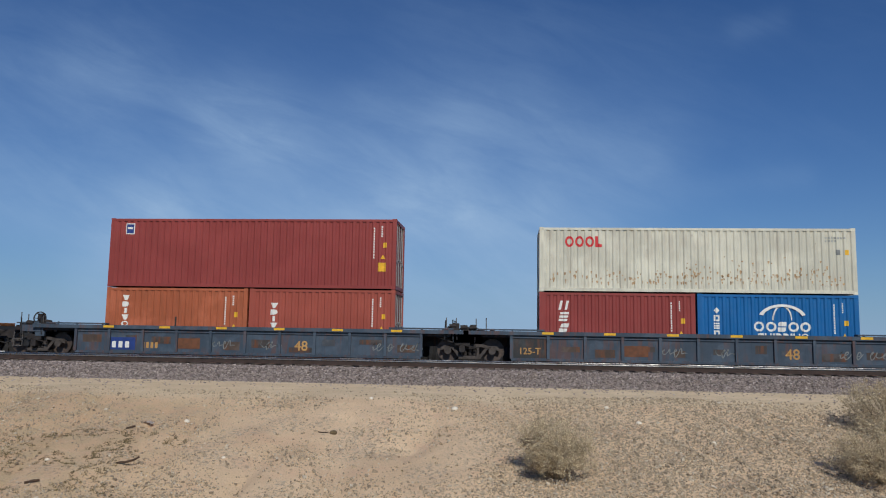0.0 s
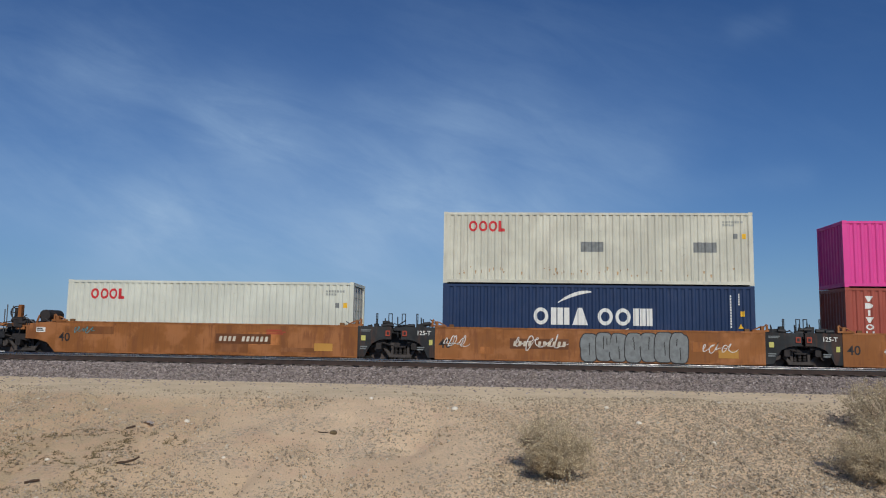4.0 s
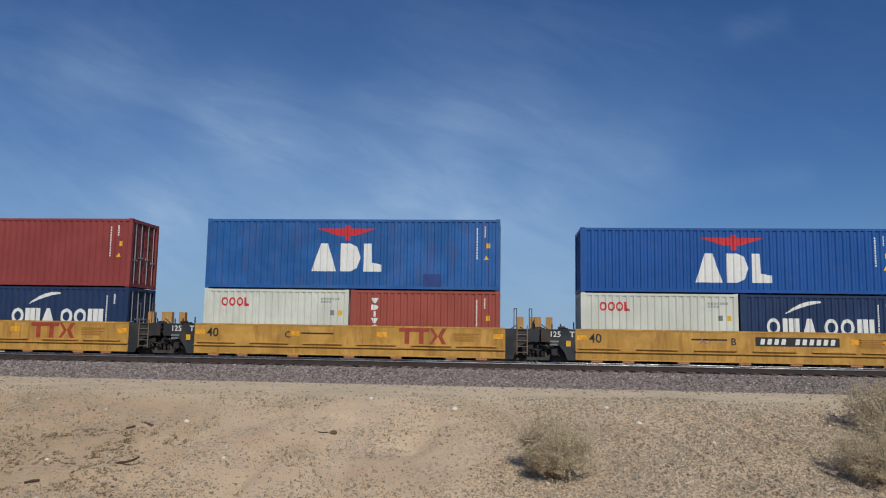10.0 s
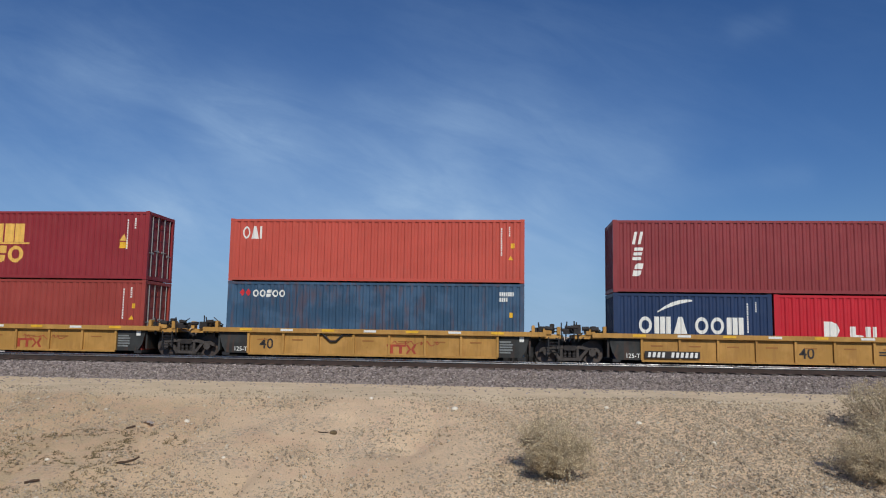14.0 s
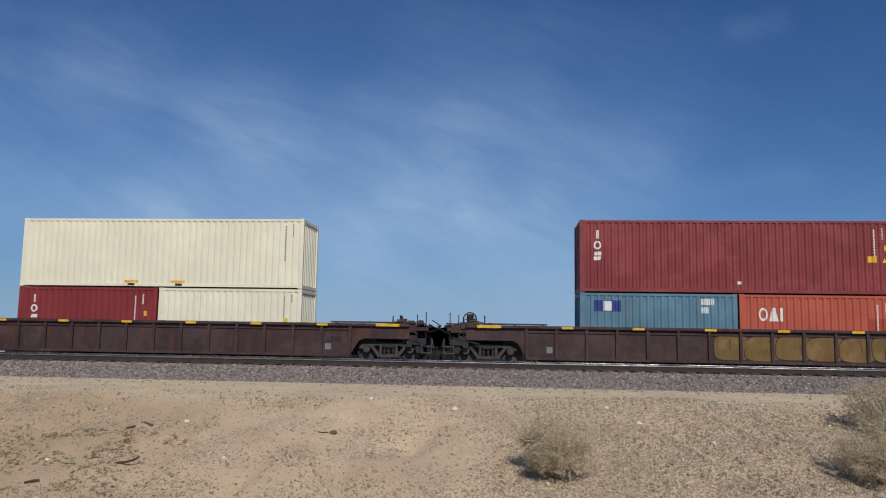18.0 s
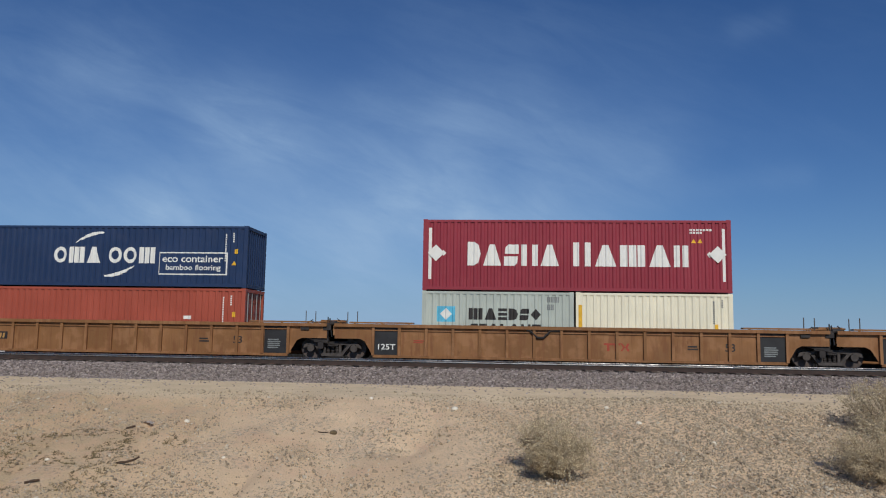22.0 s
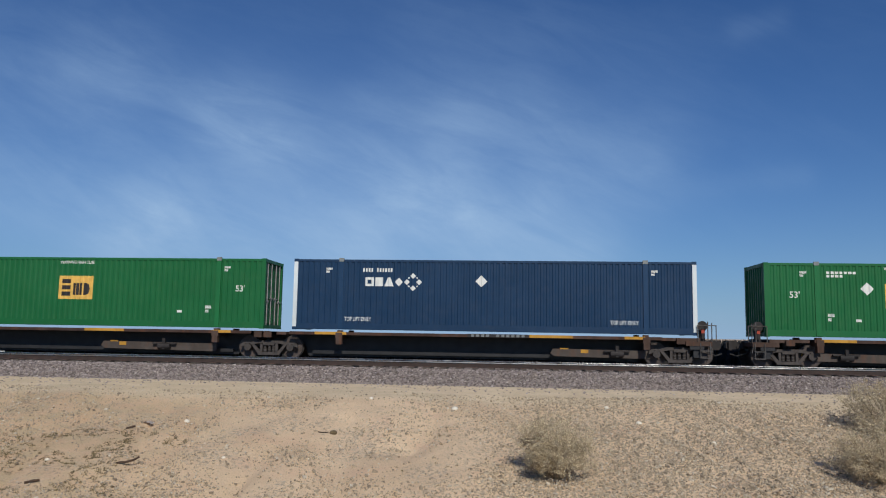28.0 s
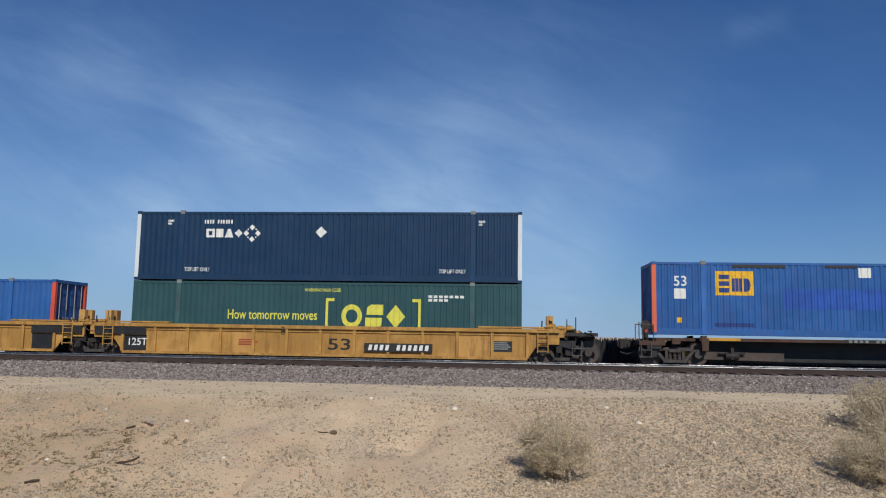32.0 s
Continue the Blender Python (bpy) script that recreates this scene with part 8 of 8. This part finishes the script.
# ------------------------------------------------------------ scrub and litter on the bank
def strips(name, rows, mat, parent, label=""):
    """Thin tapered twigs as three-sided spikes: rows of (foot, tip, radius)."""
    v, f = [], []
    for p, q, r in rows:
        p, q = Vector(p), Vector(q)
        d = (q - p).normalized()
        s = d.orthogonal().normalized()
        t = d.cross(s)
        k = len(v)
        for a in (0, 2.094, 4.189):
            v.append(p + (s * math.cos(a) + t * math.sin(a)) * r)
        v.append(q)
        f += [(k, k + 1, k + 3), (k + 1, k + 2, k + 3), (k + 2, k, k + 3)]
    me = bpy.data.meshes.new(name)
    me.from_pydata([tuple(c) for c in v], [], f)
    me.materials.append(mat)
    ob = new(name, me)
    ob.parent = parent
    return tagged(ob, label) if label else ob


TWIG = stone_material("dry_twigs", ((120, 104, 84), (184, 164, 134), (214, 196, 164), (152, 135, 110)))
LEAF = stone_material("grey_tan_leaves", ((180, 162, 128), (216, 198, 160), (238, 222, 186), (198, 180, 144)))


def bush(x, y, wide, high, seed, label, lean=0.0):
    """A round desert shrub: many curved stems from one root to a ball of fine twigs with sparse small leaves and gaps."""
    r = random.Random(seed)
    z = ground_height(x, y) - 0.04
    b = thing("desert_shrub", label, "shrub", "shrubs on the bank", at=(x, y, z))
    stems, twigs, leaves = [], [], []
    for i in range(190):
        a = r.uniform(0, 6.283)
        up = r.uniform(-0.72, 1.0)
        flat = math.sqrt(max(0.0, 1 - up * up))
        k = r.uniform(0.62, 1.0) * (1 + 0.20 * noise.noise((math.cos(a) * 1.6 + seed, math.sin(a) * 1.6, up * 2)))
        tip = Vector((math.cos(a) * flat * wide / 2 * k + lean * (up + 0.7), math.sin(a) * flat * wide / 2 * k, max(0.06, high * (0.46 + 0.54 * up * k))))
        foot = Vector((math.cos(a) * 0.10, math.sin(a) * 0.10, 0))
        mid = foot.lerp(tip, 0.5) + Vector((r.uniform(-0.08, 0.08), r.uniform(-0.08, 0.08), r.uniform(-0.04, 0.08)))
        stems += [(foot, mid, 0.011), (mid, tip, 0.006)]
        for m in range(20):
            u = min(1.0, 0.40 + 0.62 * math.sqrt(r.random()))
            p = foot.lerp(mid, u * 2) if u < 0.5 else mid.lerp(tip, u * 2 - 1)
            d = Vector((r.gauss(0, 1), r.gauss(0, 1), r.gauss(0.5, 0.9))).normalized() * r.uniform(0.08, 0.22)
            twigs.append((p, p + d, 0.0042))
            for j in range(4):
                w = p + d * r.uniform(0.2, 1.15)
                e = Vector((r.gauss(0, 1), r.gauss(0, 1), r.gauss(0.4, 1))).normalized() * r.uniform(0.020, 0.050)
                leaves.append((w, w + e, 0.0075))
    strips("root_crown", stems, TWIG, b, "grey woody stems")
    strips("branchwork", twigs, TWIG, b)
    strips("foliage", leaves, LEAF, b, "small dry grey-tan leaves")


bush(1.10, -12.85, 2.06, 1.56, 3, "round dry grey-tan desert shrub on the gravel bank", -0.06)
bush(10.15, -9.1, 2.9, 1.62, 5, "broad grey-tan desert shrub on the bank's upper edge")
bush(8.35, -12.5, 2.4, 1.40, 8, "pale dry desert shrub low on the bank")
bush(10.3, -11.4, 2.4, 1.2, 9, "grey desert shrub behind another at the bank's edge")


def scatter():
    pale = plain("pale_rock", (226, 216, 196), 0.85, 0.0, 0.12, 9, 0.3)
    dark = plain("dark_stick_wood", (74, 58, 44), 0.9, 0.0, 0.3, 9, 0.3)

    def rock(bm, s, seed):
        bmesh.ops.create_icosphere(bm, subdivisions=2, radius=s)
        r = random.Random(seed)
        for q in bm.verts:
            q.co *= 1 + 0.25 * noise.noise(q.co * 9 + Vector((seed, 0, 0)))
            q.co.z *= 0.7
    for k, (x, y, s) in enumerate(((-8.92, -9.5, 0.085), (-1.5, -8.2, 0.10), (-4.1, -7.4, 0.07), (3.6, -8.9, 0.08), (-6.8, -12.2, 0.05), (5.2, -10.4, 0.06), (2.9, -7.6, 0.07), (-10.9, -12.8, 0.06))):
        o = piece("rock", ("rock", k), lambda bm: rock(bm, s, k), pale, None, (x, y, ground_height(x, y) + 0.25 * s), smooth=True)
        tagged(o, "pale loose rock on the sandy bank", "rock", "loose rocks")

    def stick(bm, pts, r):
        for p, q in zip(pts, pts[1:]):
            k = 0.55 + 0.45 * math.sin(3.0 * (1 + pts.index(p)) / (len(pts) + 0.5))
            tube(bm, p, q, r * k, r * (k * 0.85 + 0.05), 7)
    for k, (x, y, pts, r) in enumerate(((-9.0, -12.9, ((-0.34, -0.02, 0.02), (-0.2, 0, 0.03), (-0.05, 0.0, 0.06), (0.1, 0.04, 0.07), (0.24, 0.1, 0.11), (0.33, 0.2, 0.17)), 0.03), (-10.13, -10.3, ((-0.13, 0, 0.02), (0.02, 0.02, 0.06), (0.10, 0.03, 0.08)), 0.030), (-10.4, -14.1, ((-0.14, -0.06, 0.02), (0.0, 0.0, 0.05), (0.12, 0.08, 0.06)), 0.03), (-4.77, -10.2, ((-0.24, 0.03, 0.03), (-0.1, 0, 0.02), (0.05, 0, 0.03)), 0.014))):
        o = piece("stick", ("stick", k), lambda bm: stick(bm, pts, r), dark, None, (x, y, ground_height(x, y)))
        tagged(o, "dry broken stick lying on the sand", "stick", "sticks on the ground")
    def scrap(bm):
        rr = random.Random(5)
        grid = [[bm.verts.new((0.05 * i - 0.12 + rr.gauss(0, 0.015), 0.05 * j - 0.1 + rr.gauss(0, 0.015), 0.06 + 0.05 * rr.random() - 0.006 * (i - 2) ** 2)) for i in range(6)] for j in range(5)]
        for j in range(4):
            for i in range(5):
                bm.faces.new((grid[j][i], grid[j][i + 1], grid[j + 1][i + 1], grid[j + 1][i]))
        bmesh.ops.solidify(bm, geom=bm.faces[:], thickness=0.006)
    o = piece("plastic_scrap", ("plastic_scrap",), scrap, plain("dusty_plastic", (190, 180, 172), 0.4, 0.0, 0.2, 9), None, (-9.92, -9.75, ground_height(-9.92, -9.75)))
    tagged(o, "crumpled dusty grey plastic scrap on the sand", "litter")
    clod = piece("dry_clump", ("dry_clump",), lambda bm: rock(bm, 0.10, 44), plain("dead_clump", (98, 84, 60), 0.9, 0.0, 0.4, 14, 0.5), None, (-4.6, -10.15, ground_height(-4.6, -10.15) + 0.02), smooth=True)
    tagged(clod, "small clump of dead brown weed on the bank", "dead weed")
    r = random.Random(12)
    rows = []

    def tuft(x, y, blades, size):
        g = Vector((x, y, ground_height(x, y)))
        for j in range(blades):
            d = Vector((r.gauss(0, 0.9), r.gauss(0, 0.9), 0.8)).normalized() * r.uniform(0.4, 1.0) * size
            p = g + Vector((r.gauss(0, 0.35), r.gauss(0, 0.35), 0)) * size
            rows.append((p, p + d, 0.008))
    for i in range(1500):
        x, y = r.uniform(-13.2, -8.0), r.uniform(-14.6, -10.4)
        if noise.noise((x * 0.9, y * 0.9, 6.0)) < -0.12 + 0.16 * max(0.0, x + 9.6) + 0.12 * max(0.0, y + 11.6) or r.random() < 0.35:
            continue
        tuft(x, y, 7, r.uniform(0.04, 0.11))
    for i in range(26):
        u = r.random()
        tuft(-10.2 + 0.75 * u + r.gauss(0, 0.07), -10.2 - 1.9 * u + r.gauss(0, 0.12), 6, r.uniform(0.04, 0.09))
    for i in range(70):
        tuft(r.uniform(-8.5, -1.0), r.uniform(-14.4, -9.5), 6, r.uniform(0.03, 0.08))
    o = strips("dry_grass", rows, stone_material("olive_weeds", ((92, 82, 54), (126, 112, 74), (150, 134, 94), (108, 94, 64))), None)
    tagged(o, "sparse short dry weeds on the sandy slope", "dry weeds", kind="stuff")


scatter()


def dark_backing():
    """A level dark line of spikes on the far side, added to darken the gaps under the cars."""
    r = np.random.default_rng(23)
    n = 16000
    foot = np.stack([r.uniform(-75, 75, n), r.uniform(5.6, 8.0, n), np.full(n, -0.70)], 1)
    tall = r.uniform(1.58, 1.80, n)
    tip = foot + np.stack([r.normal(0, 0.18, n), r.normal(0, 0.18, n), tall], 1)
    wid = r.uniform(0.10, 0.24, n)
    a = r.uniform(0, 6.28, n)
    side = np.stack([np.cos(a) * wid, np.sin(a) * wid, np.zeros(n)], 1)
    cross = np.stack([-np.sin(a) * wid, np.cos(a) * wid, np.zeros(n)], 1)
    mid = (foot + tip) / 2
    v = np.stack([foot, mid + side, tip, mid - side, mid + cross, mid - cross], 1).reshape(-1, 3)
    k = 6 * np.arange(n)[:, None, None]
    f = (np.array([(0, 1, 4), (0, 4, 3), (0, 3, 5), (0, 5, 1), (2, 4, 1), (2, 3, 4), (2, 5, 3), (2, 1, 5)])[None] + k).reshape(-1, 3)
    me = bpy.data.meshes.new("brush_line")
    me.from_pydata(v.tolist(), [], f.tolist())
    # near-black colour stands in for the shade seen beneath the train
    me.materials.append(stone_material("backing_black", ((26, 29, 32), (34, 37, 40), (30, 32, 35), (40, 42, 44))))
    tagged(new("brush_line", me), "dark spiky line added beyond the track to darken the gaps under the cars", "brush", kind="stuff")


dark_backing()


# ------------------------------------------------------------ the passing train
# seconds and metres run since the start
PASSED = ((0, 0.0), (1, 20.15), (2, 41.07), (3, 61.38), (5.5, 112.61), (6, 122.94), (7, 143.40), (8, 163.89), (9, 184.40), (10, 204.94), (11, 225.61), (12, 246.17), (13, 266.79), (14, 287.51), (15, 308.28), (15.5, 318.63), (17.5, 360.28), (18, 370.66), (19, 391.51), (20, 412.38), (21, 433.27), (22, 454.19), (23, 475.18), (24, 496.18), (25, 517.16), (25.5, 527.74), (27.5, 570.07), (28, 580.65), (29, 601.88), (30, 623.03), (31, 644.21), (32, 665.50))


def motions():
    for ob, u, z in CARGO:
        walk(ob, [(t, pose(u + s, TRACK_Y, z)) for t, s in PASSED])
    for ob, u in CARS:
        walk(ob, [(t, pose(u + s, TRACK_Y, 0)) for t, s in PASSED])
    ts, ss = [p[0] for p in PASSED], [p[1] for p in PASSED]
    lead = WHEELSETS[0]
    walk(lead, [(k / 30, pose(0, 0, 0, 0, math.degrees(float(np.interp(k / 30, ts, ss)) / WHEEL_R) % 360.0, 0)) for k in range(961)])
    for w in WHEELSETS[1:]:
        w.rotation_mode = "QUATERNION"
        w.animation_data_create()
        w.animation_data.action = lead.animation_data.action
        w.animation_data.action_slot = lead.animation_data.action_slot


motions()
